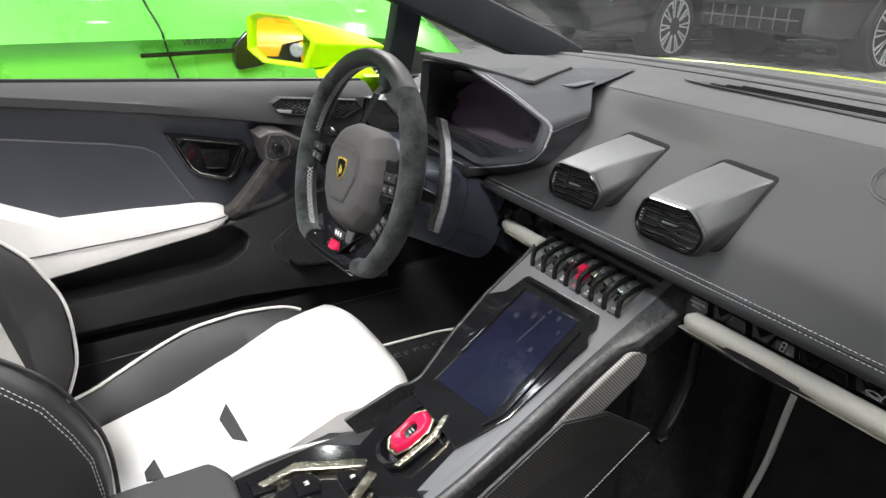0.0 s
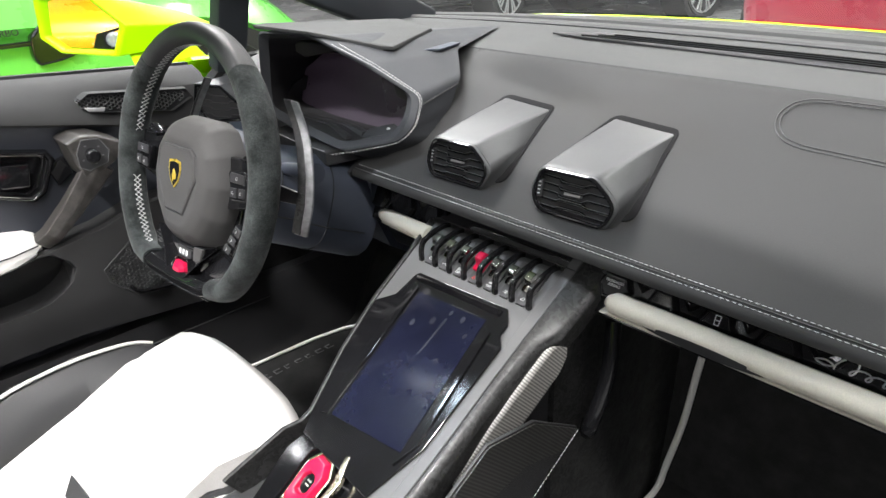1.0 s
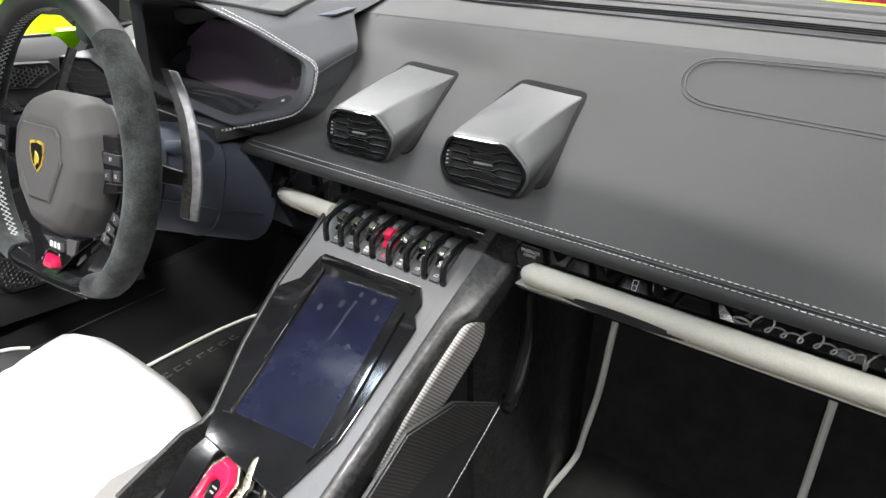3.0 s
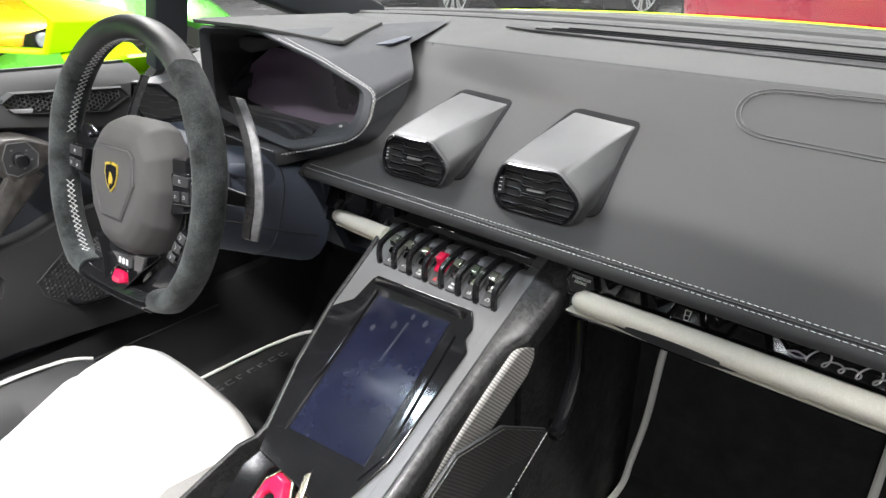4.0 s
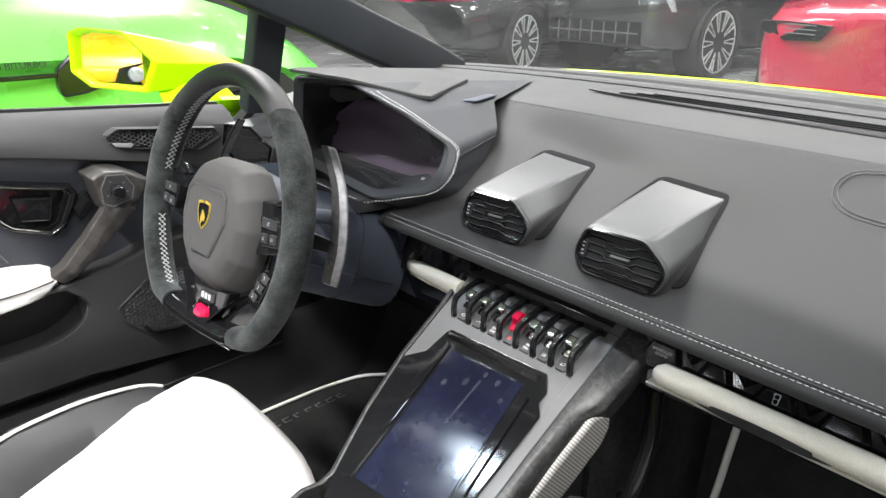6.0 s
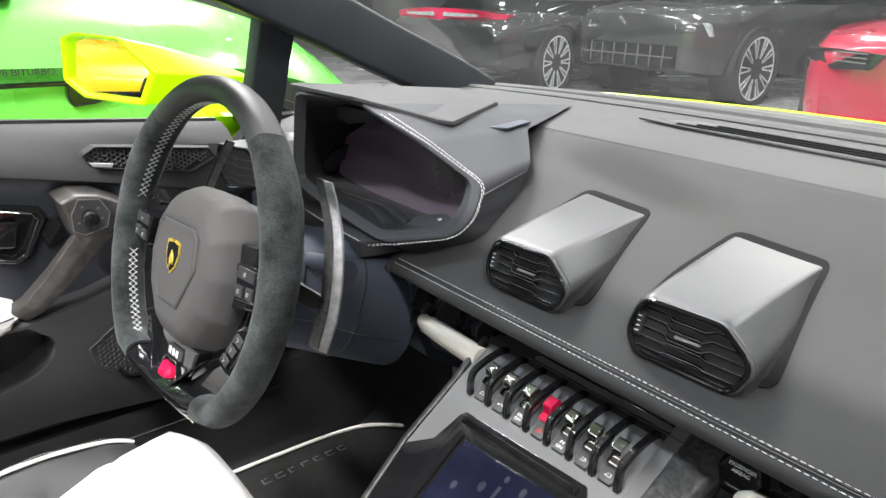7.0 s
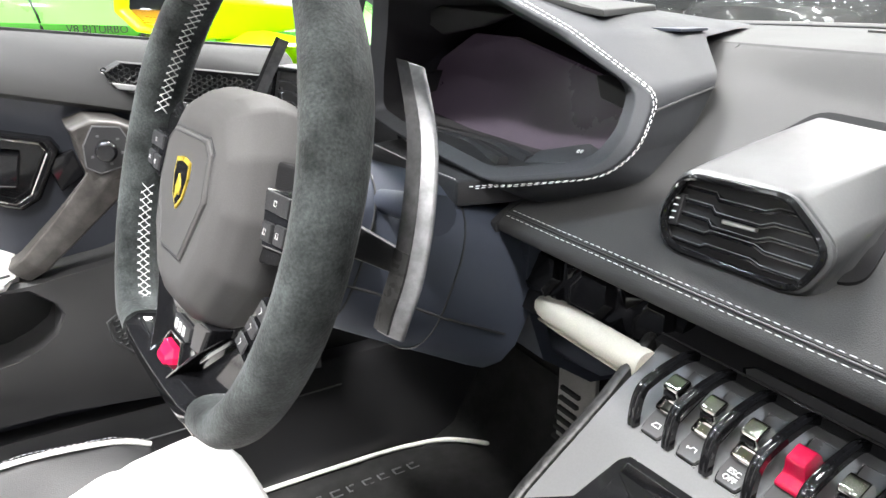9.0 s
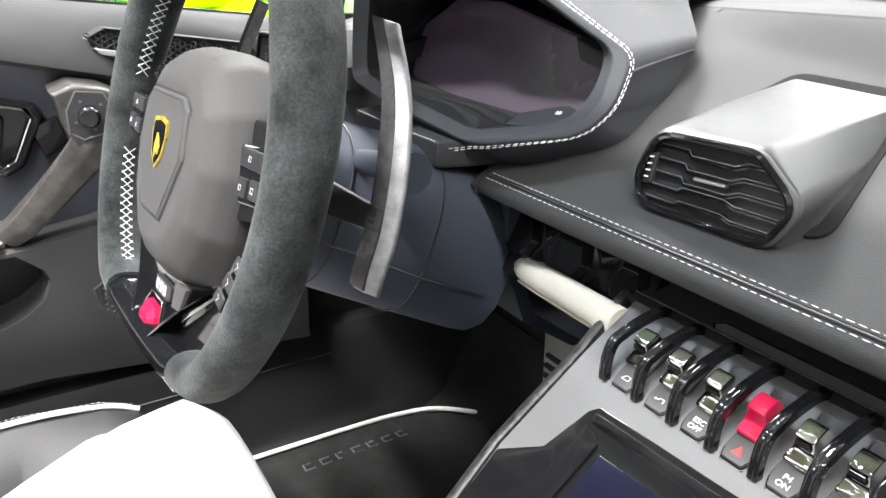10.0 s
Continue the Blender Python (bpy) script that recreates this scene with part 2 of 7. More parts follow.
def spline(pts, n=8, closed=False):
    pts = [Vector(p) for p in pts]
    out, m = [], len(pts)
    for i in range(m if closed else m - 1):
        a, b, c, d = (pts[(i - 1) % m] if closed or i else pts[0], pts[i], pts[(i + 1) % m], pts[(i + 2) % m] if closed or i + 2 < m else pts[-1])
        for k in range(n):
            t = k / n
            out.append(0.5 * ((2 * b) + (c - a) * t + (2 * a - 5 * b + 4 * c - d) * t * t + (3 * b - a - 3 * c + d) * t ** 3))
    if not closed:
        out.append(pts[-1])
    return out


def sweep(path, section, up=(0, 0, 1), closed=False, scale=None):
    """section: (side, up) pairs swept along the path."""
    path, rings, m = [Vector(p) for p in path], [], len(path)
    for i, p in enumerate(path):
        a, b = (path[i - 1] if i or closed else p), (path[(i + 1) % m] if i + 1 < m or closed else p)
        t = (b - a).normalized()
        side = t.cross(Vector(up)).normalized()
        upv = side.cross(t)
        k = scale[i] if scale else 1.0
        rings.append([p + side * (s * k) + upv * (u * k) for s, u in section])
    if closed:
        rings.append(rings[0])
    return loft(rings, cap=not closed)


def circle(r, n=10, ry=None):
    return [(r * math.cos(2 * math.pi * i / n), (ry or r) * math.sin(2 * math.pi * i / n)) for i in range(n)]


def tube(path, r, n=8, closed=False, up=(0.01, 0.02, 1), scale=None):
    return sweep(path, circle(r, n), up, closed, scale)


def merge(*bms):
    out = bmesh.new()
    for b in bms:
        tmp = bpy.data.meshes.new("tmp")
        b.to_mesh(tmp)
        out.from_mesh(tmp)
        bpy.data.meshes.remove(tmp)
        b.free()
    return out


def moved(bm, m):
    bmesh.ops.transform(bm, matrix=m, verts=bm.verts[:])
    return bm


def thing(name, at, label, category, group="", kind=""):
    ob = new(name)
    ob.location, ob.empty_display_size = at, 0.05
    return tagged(ob, label, category, group, kind)


def world_offset(ob):
    """Parts hold world coordinates: only a thing's own Empty shifts its parts."""
    return ob.location.copy()


def part(name, bm, material, parent=None, label="", smooth=38):
    me = bpy.data.meshes.new(name)
    for f in bm.faces:
        f.smooth = smooth > 0
    for e in bm.edges:
        e.smooth = len(e.link_faces) != 2 or e.calc_face_angle(0) < radians(smooth)
    bm.to_mesh(me)
    bm.free()
    me.materials.append(M[material])
    ob = new(name, me)
    if 0 < smooth < 46 and len(me.polygons) > 6:
        # flat faces stay flat beside rounded edges
        ob.modifiers.new("weighted_normal", "WEIGHTED_NORMAL").keep_sharp = True
    if parent:
        ob.parent = parent
        ob.matrix_parent_inverse = Matrix.Translation(world_offset(parent)).inverted()
    if label:
        ob["label"] = label
    return ob


def lettering(name, text, size, place, material, parent, depth=0.0002):
    cu = bpy.data.curves.new(name, "FONT")
    cu.body, cu.size, cu.extrude, cu.align_x, cu.align_y = text, size, depth, "CENTER", "CENTER"
    tmp = new("tmp", cu)
    bpy.context.view_layer.update()
    me = bpy.data.meshes.new_from_object(tmp.evaluated_get(bpy.context.evaluated_depsgraph_get()))
    bpy.data.objects.remove(tmp)
    bm = bmesh.new()
    bm.from_mesh(me)
    bpy.data.meshes.remove(me)
    return part(name, moved(bm, place), material, parent, smooth=0)


def stitches(name, path, parent, normal=(0, -0.4, 0.9), pitch=0.0054, length=0.0038, r=0.00032, material="thread"):
    """Rows of single stitches along a path."""
    path = [Vector(p) for p in path]
    verts, faces, n = [], [], Vector(normal).normalized()
    run = [0.0]
    for a, b in zip(path, path[1:]):
        run.append(run[-1] + (b - a).length)

    def along(d):
        i = 0
        while i < len(run) - 2 and run[i + 1] < d:
            i += 1
        step = run[i + 1] - run[i]
        return path[i].lerp(path[i + 1], (d - run[i]) / step if step > 1e-9 else 0.0)

    for m in range(int((run[-1] - length) / pitch) + 1):
        c0, c1 = along(m * pitch), along(m * pitch + length)
        d = (c1 - c0).normalized()
        s = d.cross(n).normalized()
        up = s.cross(d)
        k = len(verts)
        for q, f in ((c0, 0.5), (c0 + (c1 - c0) * 0.3, 1.0), (c0 + (c1 - c0) * 0.7, 1.0), (c1, 0.5)):
            verts += [q + s * r * f, q + up * r * 1.2 * f, q - s * r * f]
        for j in range(3):
            o = k + 3 * j
            faces += [(o, o + 1, o + 4, o + 3), (o + 1, o + 2, o + 5, o + 4)]
    ob = part(name, bm_of(verts, faces), material, parent)
    ob["kind"] = "stuff"
    return ob

# faint glow added to the instrument display, standing in for reflected light
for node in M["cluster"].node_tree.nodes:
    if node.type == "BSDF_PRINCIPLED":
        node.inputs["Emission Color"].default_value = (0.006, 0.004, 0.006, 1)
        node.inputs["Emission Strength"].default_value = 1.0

# ---- the hall ----


def hall():
    ground = part("ground", box((0, 0, -0.05), (60, 60, 0.1)), "hall_floor")
    tagged(ground, "grey polished showroom floor", "floor", kind="structure")
    for nm, c, s in (("wall_north", (0, 16.15, 2.5), (40, 0.3, 5.4)), ("wall_south", (0, -14.15, 2.5), (40, 0.3, 5.4)), ("wall_west", (-16.15, 1, 2.5), (0.3, 30, 5.4)), ("wall_east", (16.15, 1, 2.5), (0.3, 30, 5.4))):
        tagged(part(nm, box(c, s), "hall_wall"), "plain dark grey showroom wall", "wall", kind="structure")
    tagged(part("ceiling", box((0, 1, 5.3), (40, 34, 0.2)), "hall_ceiling"), "plain dark grey showroom ceiling", "ceiling", kind="structure")
    # rows of small round ceiling spots
    for i in range(11):
        for j in range(16):
            x, y = -9.5 + 1.9 * i + 0.4 * (j % 2), -11.0 + 1.65 * j
            spot = part("ceiling_spot", loft([[Vector((x + r * math.cos(math.pi * k / 4), y + r * math.sin(math.pi * k / 4), z)) for k in range(8)] for r, z in ((0.09, 5.199), (0.075, 5.18))]), "spot")
            tagged(spot, "small round white ceiling spot lamp", "ceiling lamp", "ceiling spots")
    # white bay line on the floor
    tagged(part("bay_line", box((-5.2, 9.5, 0.003), (0.1, 7.0, 0.006), Matrix.Rotation(radians(-28), 4, "Z")), "print"), "white painted parking bay line on the floor", "floor marking", kind="structure")


hall()

# ---- dashboard ----
SL = (0.832 - 0.713) / (0.806 - 0.561)
PN = Vector((0, -SL, 1)).normalized()


def dp(x, y, h=0.0):
    """A point of the sloping dash panel, h above it."""
    return Vector((x, y, 0.713 + SL * (y - 0.561))) + PN * h


def dash():
    d = thing("dashboard", (0.2, 0.8, 0.6), "dark grey leather dashboard with white double stitching", "dashboard")
    xs = [-0.25 + 0.97 * i / 14 for i in range(15)]
    prof = [(0.561, 0.0), (0.60, 0.001), (0.66, 0.002), (0.72, 0.002), (0.77, 0.001), (0.798, 0.0), (0.806, -0.001)]
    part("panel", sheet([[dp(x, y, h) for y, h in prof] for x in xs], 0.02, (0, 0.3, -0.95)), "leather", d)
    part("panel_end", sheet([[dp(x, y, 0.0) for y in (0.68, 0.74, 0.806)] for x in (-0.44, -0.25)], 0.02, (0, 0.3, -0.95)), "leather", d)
    # rolled front lip
    lip = [(0.5600, 0.7122), (0.5552, 0.7097), (0.5524, 0.7068), (0.5512, 0.7030), (0.5524, 0.6992), (0.5562, 0.6968), (0.60, 0.6945), (0.60, 0.704), (0.5605, 0.7105)]
    ring = lambda x: [Vector((x, y, z)) for y, z in lip]
    part("lip", loft([ring(x) for x in xs]), "leather", d)
    for y in (0.5622, 0.5561):
        path = [dp(x, y, 0.0006) for x in (-0.246, 0.0, 0.25, 0.5, 0.715)]
        stitches("stitching", path, d, PN)
    part("seam", sweep([dp(x, 0.5592, 0.0002) for x in (-0.25, 0.72)], circle(0.0011, 6), PN), "leather_black", d)
    # left end cap towards the steering column
    part("end_cap", prism([(-0.252, y, z) for y, z in ((0.551, 0.697), (0.550, 0.704), (0.5605, 0.712), (0.70, 0.78), (0.70, 0.70), (0.60, 0.695))], (-0.006, 0, 0)), "leather_black", d)
    # flat top pad
    tops = []
    for i in range(17):
        x = -0.72 + 1.44 * i / 16
        crown = -0.018 * (abs(x) / 0.72) ** 2.2
        tops.append([Vector((x, y, z + crown * min(1, (y - 0.8) / 0.2))) for y, z in ((0.806, 0.828), (0.810, 0.833), (0.83, 0.8365), (0.9, 0.842), (0.98, 0.848), (0.985, 0.852), (0.992, 0.853), (1.04, 0.848))])
    part("top_pad", sheet(tops, 0.03, (0, 0, -1)), "leather_lit", d)
    part("top_seam", sweep([Vector((x, 0.981, 0.8495 - 0.018 * (abs(x) / 0.72) ** 2.2)) for x in [-0.7 + 0.1 * i for i in range(15)]], circle(0.0013, 6)), "leather_black", d)
    # black glazing shelf up to the glass
    sh, rd = [], []
    for i in range(13):
        x = -0.74 + 1.48 * i / 12
        c = -0.02 * (abs(x) / 0.72) ** 2.2
        back = 1.26 - 0.10 * (abs(x) / 0.72) ** 2
        sh.append([Vector((x, 1.030, 0.842 + c)), Vector((x, 1.10, 0.838 + c)), Vector((x, back - 0.03, 0.834 + c)), Vector((x, back, 0.833 + c))])
        rd.append([Vector((x, 1.075, 0.839 + c)), Vector((x, 1.080, 0.847 + c)), Vector((x, 1.10, 0.849 + c)), Vector((x, 1.125, 0.843 + c))])
    part("glazing_shelf", sheet(sh, 0.02, (0, 0, -1)), "plastic", d)
    part("rear_ridge", sheet(rd, 0.01, (0, 0, -1)), "leather_lit", d)
    # defroster outlet
    vent = part("defroster", prism([(-0.20, 0.915, 0.8445), (-0.13, 0.948, 0.8465), (0.60, 0.935, 0.8395), (0.62, 0.90, 0.8375), (0.55, 0.885, 0.838), (-0.13, 0.905, 0.844)], (0, 0, 0.002)), "plastic", d)
    for k in range(3):
        y = 0.908 + 0.013 * k
        part("slot", sweep([(-0.14 + 0.02 * k, y, 0.8475), (0.2, y, 0.8465), (0.56, y - 0.006, 0.8415)], [(-0.0022, 0), (0.0022, 0), (0.0022, 0.0018), (-0.0022, 0.0018)]), "gloss", vent)
    # airbag lid outline
    corners = [Vector((x, y, 0)) for x, y in ((0.230, 0.729), (0.206, 0.762), (0.218, 0.796), (0.40, 0.801), (0.66, 0.8), (0.69, 0.76), (0.66, 0.725), (0.40, 0.724))]
    line = []
    for i, p in enumerate(corners):
        q, w = corners[i - 1], corners[(i + 1) % len(corners)]
        r0, r1 = min(0.03, (q - p).length * 0.48), min(0.03, (w - p).length * 0.48)
        p0, p1 = p + (q - p).normalized() * r0, p + (w - p).normalized() * r1
        line += [p0 * (1 - t) ** 2 + p * 2 * t * (1 - t) + p1 * t * t for t in (0.0, 0.2, 0.4, 0.6, 0.8, 1.0)]
    for off in (0.0, 0.0042):
        loop = []
        for i, p in enumerate(line):
            t = (line[(i + 1) % len(line)] - line[i - 1]).normalized()
            loop.append(dp(p.x + t.y * off, p.y - t.x * off, 0.0022))
        part("airbag_seam", sweep(loop, circle(0.0007, 5), PN, True), "leather_black", d)
    return d


dashboard = dash()


def bq(x, z, d=0.0):
    """A point of the leaning trim band under the lip, d in front of it."""
    return Vector((x, 0.588 + 0.5 * (z - 0.670) - 0.9 * d, z + 0.45 * d))


def gloss_band():
    """Faceted trim under the lip."""
    t = thing("dash_trim", (0.4, 0.6, 0.65), "gloss black faceted trim strip under the dashboard", "dash trim")
    for x0, x1 in ((-0.262, -0.104), (0.128, 0.72)):
        part("backing", loft([[bq(x, z, d) for z, d in ((0.636, 0.0), (0.694, 0.0), (0.694, -0.010), (0.636, -0.010))] for x in (x0, x1)]), "gloss", t)
    runs = ([(-0.262, -0.212), (-0.203, -0.158), (-0.141, -0.107)], [(0.130, 0.171), (0.186, 0.220), (0.238, 0.277), (0.291, 0.332), (0.352, 0.72)])
    zb, zt = 0.6500, 0.6790
    for row in runs:
        for k, (x0, x1) in enumerate(row):
            low = x1 - x0 > 0.1
            e = 0.007
            hexa = [(x0, (zb + zt) / 2), (x0 + e, zt), (x1 - e, zt), (x1, (zb + zt) / 2), (x1 - e, zb), (x0 + e, zb)]
            m, zm = (x0 + x1) / 2, (zb + zt) / 2
            top = 0.0035 if low else 0.0065
            ring = lambda f, g, d: [bq(m + (x - m) * f, zm + (z - zm) * g, d) for x, z in hexa]
            tight = 1 - 0.010 / (x1 - x0)
            part("panel", bevel(loft([ring(1, 1, -0.001), ring(1, 1, 0.0015), ring(tight, 0.72, top), ring(tight - 0.04, 0.62, top - 0.0012)]), 0.0006, 1, 15), "gloss", t)
            if k + 1 < len(row):
                # crossed wedges in the gap between two panels
                g0, g1 = x1, row[k + 1][0]
                c = (g0 + g1) / 2
                for za, zc in ((zt + 0.001, zm + 0.002), (zb - 0.001, zm - 0.002)):
                    tri = [bq(g0 - 0.006, za), bq(g1 + 0.006, za), bq(c, zc), bq(c, za + (zc - za) * 0.42, 0.0060)]
                    part("wedge", bevel(tidy(bm_of(tri, [(0, 1, 3), (1, 2, 3), (2, 0, 3), (2, 1, 0)])), 0.0005, 1), "gloss", t)
    front = Matrix.Translation(bq(0.1505, 0.6675, 0.0064)) @ Matrix.Rotation(radians(63), 4, "X")
    lettering("airbag_text", "PASSENGER\nAIRBAG", 0.0040, front, "print", t)
    # chrome flourish in place of the maker's script: loops of uneven height on a level line
    pts = []
    tall = [0.0118, 0.0056, 0.0052, 0.0114, 0.0056, 0.0054, 0.0056, 0.0116, 0.0058, 0.0054, 0.0056, 0.0054]
    for n, h in enumerate(tall):
        for q in range(24):
            a = 2 * math.pi * q / 24
            x = 0.357 + 0.0118 * (n + q / 24) - 0.0040 * math.sin(a)
            up = h * (0.5 - 0.5 * math.cos(a)) - (0.0085 * math.sin(math.pi * (q - 12) / 12) if n in (6, 9) and q > 12 else 0.0)
            pts.append(bq(x + 0.45 * up, 0.6668 + up, 0.0066 + 0.0004 * math.sin(a)))
    part("chrome_ornament", tube(pts, 0.00085, 6, up=(0, 1, 0.02)), "rim", t, "chrome wavy ornament")
    part("chrome_ornament", tube(spline([bq(0.342, 0.6692, 0.007), bq(0.349, 0.6712, 0.007), bq(0.356, 0.6690, 0.007), bq(0.349, 0.6675, 0.007)], 5, True), 0.0009, 6, True, up=(0, 1, 0.02)), "rim", t)
    # small window sign
    for a, b in (((0.2555, 0.6735), (0.2605, 0.6735)), ((0.2605, 0.6735), (0.2600, 0.6655)), ((0.2600, 0.6655), (0.2560, 0.6655)), ((0.2560, 0.6655), (0.2555, 0.6735)), ((0.2557, 0.6695), (0.2603, 0.6695))):
        part("sign", tube([bq(*a, 0.0066), bq(*b, 0.0066)], 0.0004, 4, up=(0, 1, 0.02)), "print", t)
    return t


gloss_band()


def ivory_bolster(path, tip):
    x0, x1 = path[0][0], path[-1][0]
    b = thing("dash_bolster", ((x0 + x1) / 2, 0.58, 0.645), "padded ivory leather bolster running under the dashboard", "dash trim", "ivory bolsters")
    sec = [(0.013, 0.006), (0.006, 0.0105), (-0.001, 0.0115), (-0.0065, 0.0095), (-0.0100, 0.0055), (-0.0112, 0.0), (-0.0100, -0.0055), (-0.0062, -0.0098), (0.000, -0.0118), (0.010, -0.0125), (0.016, -0.006)]
    if not tip:
        sec = [(a, c * 0.78 if c > 0 else c) for a, c in sec]
    way = spline(path, 8)
    rings, run = [], 0.0
    for i, p in enumerate(way):
        run += (p - way[i - 1]).length if i else 0.0
        k = 0.86 * min(1.0, 0.30 + 0.70 * (run / 0.030) ** 0.55) if tip else min(1.0, 0.55 + 0.45 * (run / 0.007) ** 0.5)
        rings.append([Vector((p.x, p.y + a * k, p.z + c * k)) for a, c in sec])
    part("padding", loft(rings), "ivory", b, smooth=60)
    # thin ivory lip below the roll
    low = [Vector((p.x - 0.006, p.y, p.z)) for p in way[(9 if tip else 0):]]
    part("lower_lip", bevel(loft([[p + Vector((0, a, c)) for a, c in (((-0.0045, -0.0108), (0.020, -0.0120), (0.030, -0.018), (-0.0015, -0.0140)) if tip else ((-0.0078, -0.0112), (0.020, -0.0120), (0.030, -0.018), (-0.0050, -0.0140)))] for p in low]), 0.001, 1), "ivory", b)
    if not tip:
        # pull recess: a dark slit that tapers at both ends
        slit = []
        for i in range(17):
            f = i / 16
            x, k = 0.203 + 0.118 * f, math.sin(math.pi * f) ** 0.6
            p = min(way, key=lambda q: abs(q.x - x))
            slit.append([Vector((x, p.y - 0.0092 - 0.0024 * k, p.z - 0.0062 + 0.0062 * k)), Vector((x, p.y - 0.0076 - 0.0028 * k, p.z - 0.0075 - 0.0028 * k)), Vector((x, p.y + 0.004, p.z - 0.0082)), Vector((x, p.y + 0.004, p.z - 0.0062))])
        part("pull_recess", loft(slit), "plastic", b)
    return b


ivory_bolster([(-0.260, 0.604, 0.6270), (-0.225, 0.582, 0.6405), (-0.17, 0.566, 0.6500), (-0.104, 0.558, 0.6545)], True)
ivory_bolster([(0.160, 0.556, 0.6660), (0.25, 0.555, 0.6665), (0.45, 0.555, 0.6670), (0.72, 0.555, 0.6675)], False)


def rounded(poly, radii, n=4):
    """A polygon in space with each corner rounded by its own radius."""
    out = []
    m = len(poly)
    for i, p in enumerate(poly):
        a, b = (poly[i - 1] - p), (poly[(i + 1) % m] - p)
        r0, r1 = min(radii[i], a.length * 0.45), min(radii[i], b.length * 0.45)
        p0, p1 = p + a.normalized() * r0, p + b.normalized() * r1
        for k in range(n + 1):
            t = k / n
            out.append(p0 * (1 - t) ** 2 + p * 2 * t * (1 - t) + p1 * t * t)
    return out


# face of a vent: across, depth, height, from the upper outer corner round
HEX_F = [(-0.047, 0.590, 0.7695), (0.025, 0.590, 0.7720), (0.0575, 0.585, 0.7490), (0.045, 0.580, 0.7235), (-0.043, 0.579, 0.7228), (-0.057, 0.585, 0.7390)]


def air_vent(xc, label):
    v = thing("air_vent", (xc, 0.63, 0.73), label, "air vent", "centre air vents")
    fr = [Vector((xc + a, y, z)) for a, y, z in HEX_F]
    bk = [dp(xc + a, y, h) for a, y, h in ((-0.043, 0.7255, 0.0015), (0.0365, 0.7190, 0.0015), (0.0455, 0.668, -0.001), (0.0600, 0.594, -0.003), (-0.054, 0.594, -0.010), (-0.062, 0.650, -0.006))]
    c = sum(fr, Vector()) / 6
    n = Vector((0, -0.97, 0.24))
    face = lambda k, d, r=1.0: rounded([c + (p - c) * k - n * d for p in fr], [q * r for q in RR])
    RR = (0.010, 0.006, 0.012, 0.008, 0.010, 0.012)
    rings = [face(0.900, 0.013), face(0.912, 0.003), face(0.925, 0.0002), face(0.950, -0.0008), face(0.982, 0.0002), face(0.996, 0.0022)]
    for k in (0.03, 0.07, 0.14, 0.3, 0.5, 0.7, 0.85, 1.0):
        ring = [f.lerp(b, k) for f, b in zip(fr, bk)]
        # the crown swells between the face and the tail
        swell = 0.0012 * math.sin(math.pi * k)
        ring = [p + PN * (swell if i < 2 else 0.4 * swell if i in (2, 5) else 0.0) for i, p in enumerate(ring)]
        rings.append(rounded(ring, [r * (1 - 0.6 * k) for r in RR]))
    shell = loft(rings, cap=False)
    part("shell", shell, "vent_metal", v, "brushed grey metal shell", smooth=32)
    part("recess", loft([[c + (p - c) * 0.93 - n * 0.006 for p in fr], [c + (p - c) * 0.75 - n * 0.05 for p in fr]]), "cavity", v)
    # raised dark plate; its colour carries the shade of the gap round the shell
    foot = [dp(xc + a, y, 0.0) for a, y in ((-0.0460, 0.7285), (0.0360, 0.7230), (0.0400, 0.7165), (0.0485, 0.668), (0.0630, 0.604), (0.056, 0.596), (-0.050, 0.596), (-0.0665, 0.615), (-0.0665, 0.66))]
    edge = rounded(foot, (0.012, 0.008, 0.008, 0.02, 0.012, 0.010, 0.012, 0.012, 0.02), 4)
    part("collar", prism([p - PN * 0.004 for p in edge], PN * 0.0071), "groove", v, "dark plate for the shaded gap round the shell")
    part("bezel", tube(face(0.905, -0.0002), 0.0022, 8, True, up=(0.01, 1, 0.02)), "gloss", v)
    at = lambda a, b, d: Vector((xc + a, 0.5795 + (b - 0.723) * 0.23, b)) - n * d
    for k in range(5):
        z = 0.7305 + 0.0078 * k
        lo = -0.042 if k in (0, 4) else -0.047
        hi = (0.041, 0.0455, 0.0490, 0.0455, 0.036)[k]
        up = 0.0026 if k < 2 else -0.0026
        pts = [at(lo, z, 0.010), at(-0.021, z + 0.0002, 0.009), at(-0.016, z + up, 0.006), at(0.012, z + up + 0.0006, 0.006), at(0.017, z + 0.0010, 0.009), at(hi, z + 0.0014, 0.010)]
        slat = part("slat", sweep(pts, [(-0.006, -0.0005), (0.006, -0.0005), (0.006, 0.0005), (-0.006, 0.0005)]), "gloss", v)
        part("slat_edge", tube([p + n * 0.0062 + Vector((0, 0, 0.0004)) for p in pts], 0.0003, 4), "satin", slat)
    for a in (-0.031, 0.029):
        part("upright", prism([at(a, 0.728, 0.014), at(a, 0.766, 0.014), at(a, 0.766, 0.024), at(a, 0.728, 0.024)], (0.0014, 0, 0)), "cavity", v)
    part("tab", bevel(prism([at(-0.012, 0.7465, 0.001), at(0.009, 0.7475, 0.001), at(0.009, 0.7500, 0.001), at(-0.012, 0.7490, 0.001)], n * -0.004), 0.0006, 1), "steel", v)
    wheel = part("thumb_wheel", bevel(prism([at(-0.0475, 0.7365, 0.002), at(-0.0405, 0.7375, 0.002), at(-0.0405, 0.7565, 0.002), at(-0.0455, 0.7560, 0.002)], n * -0.008), 0.0015, 2), "plastic", v)
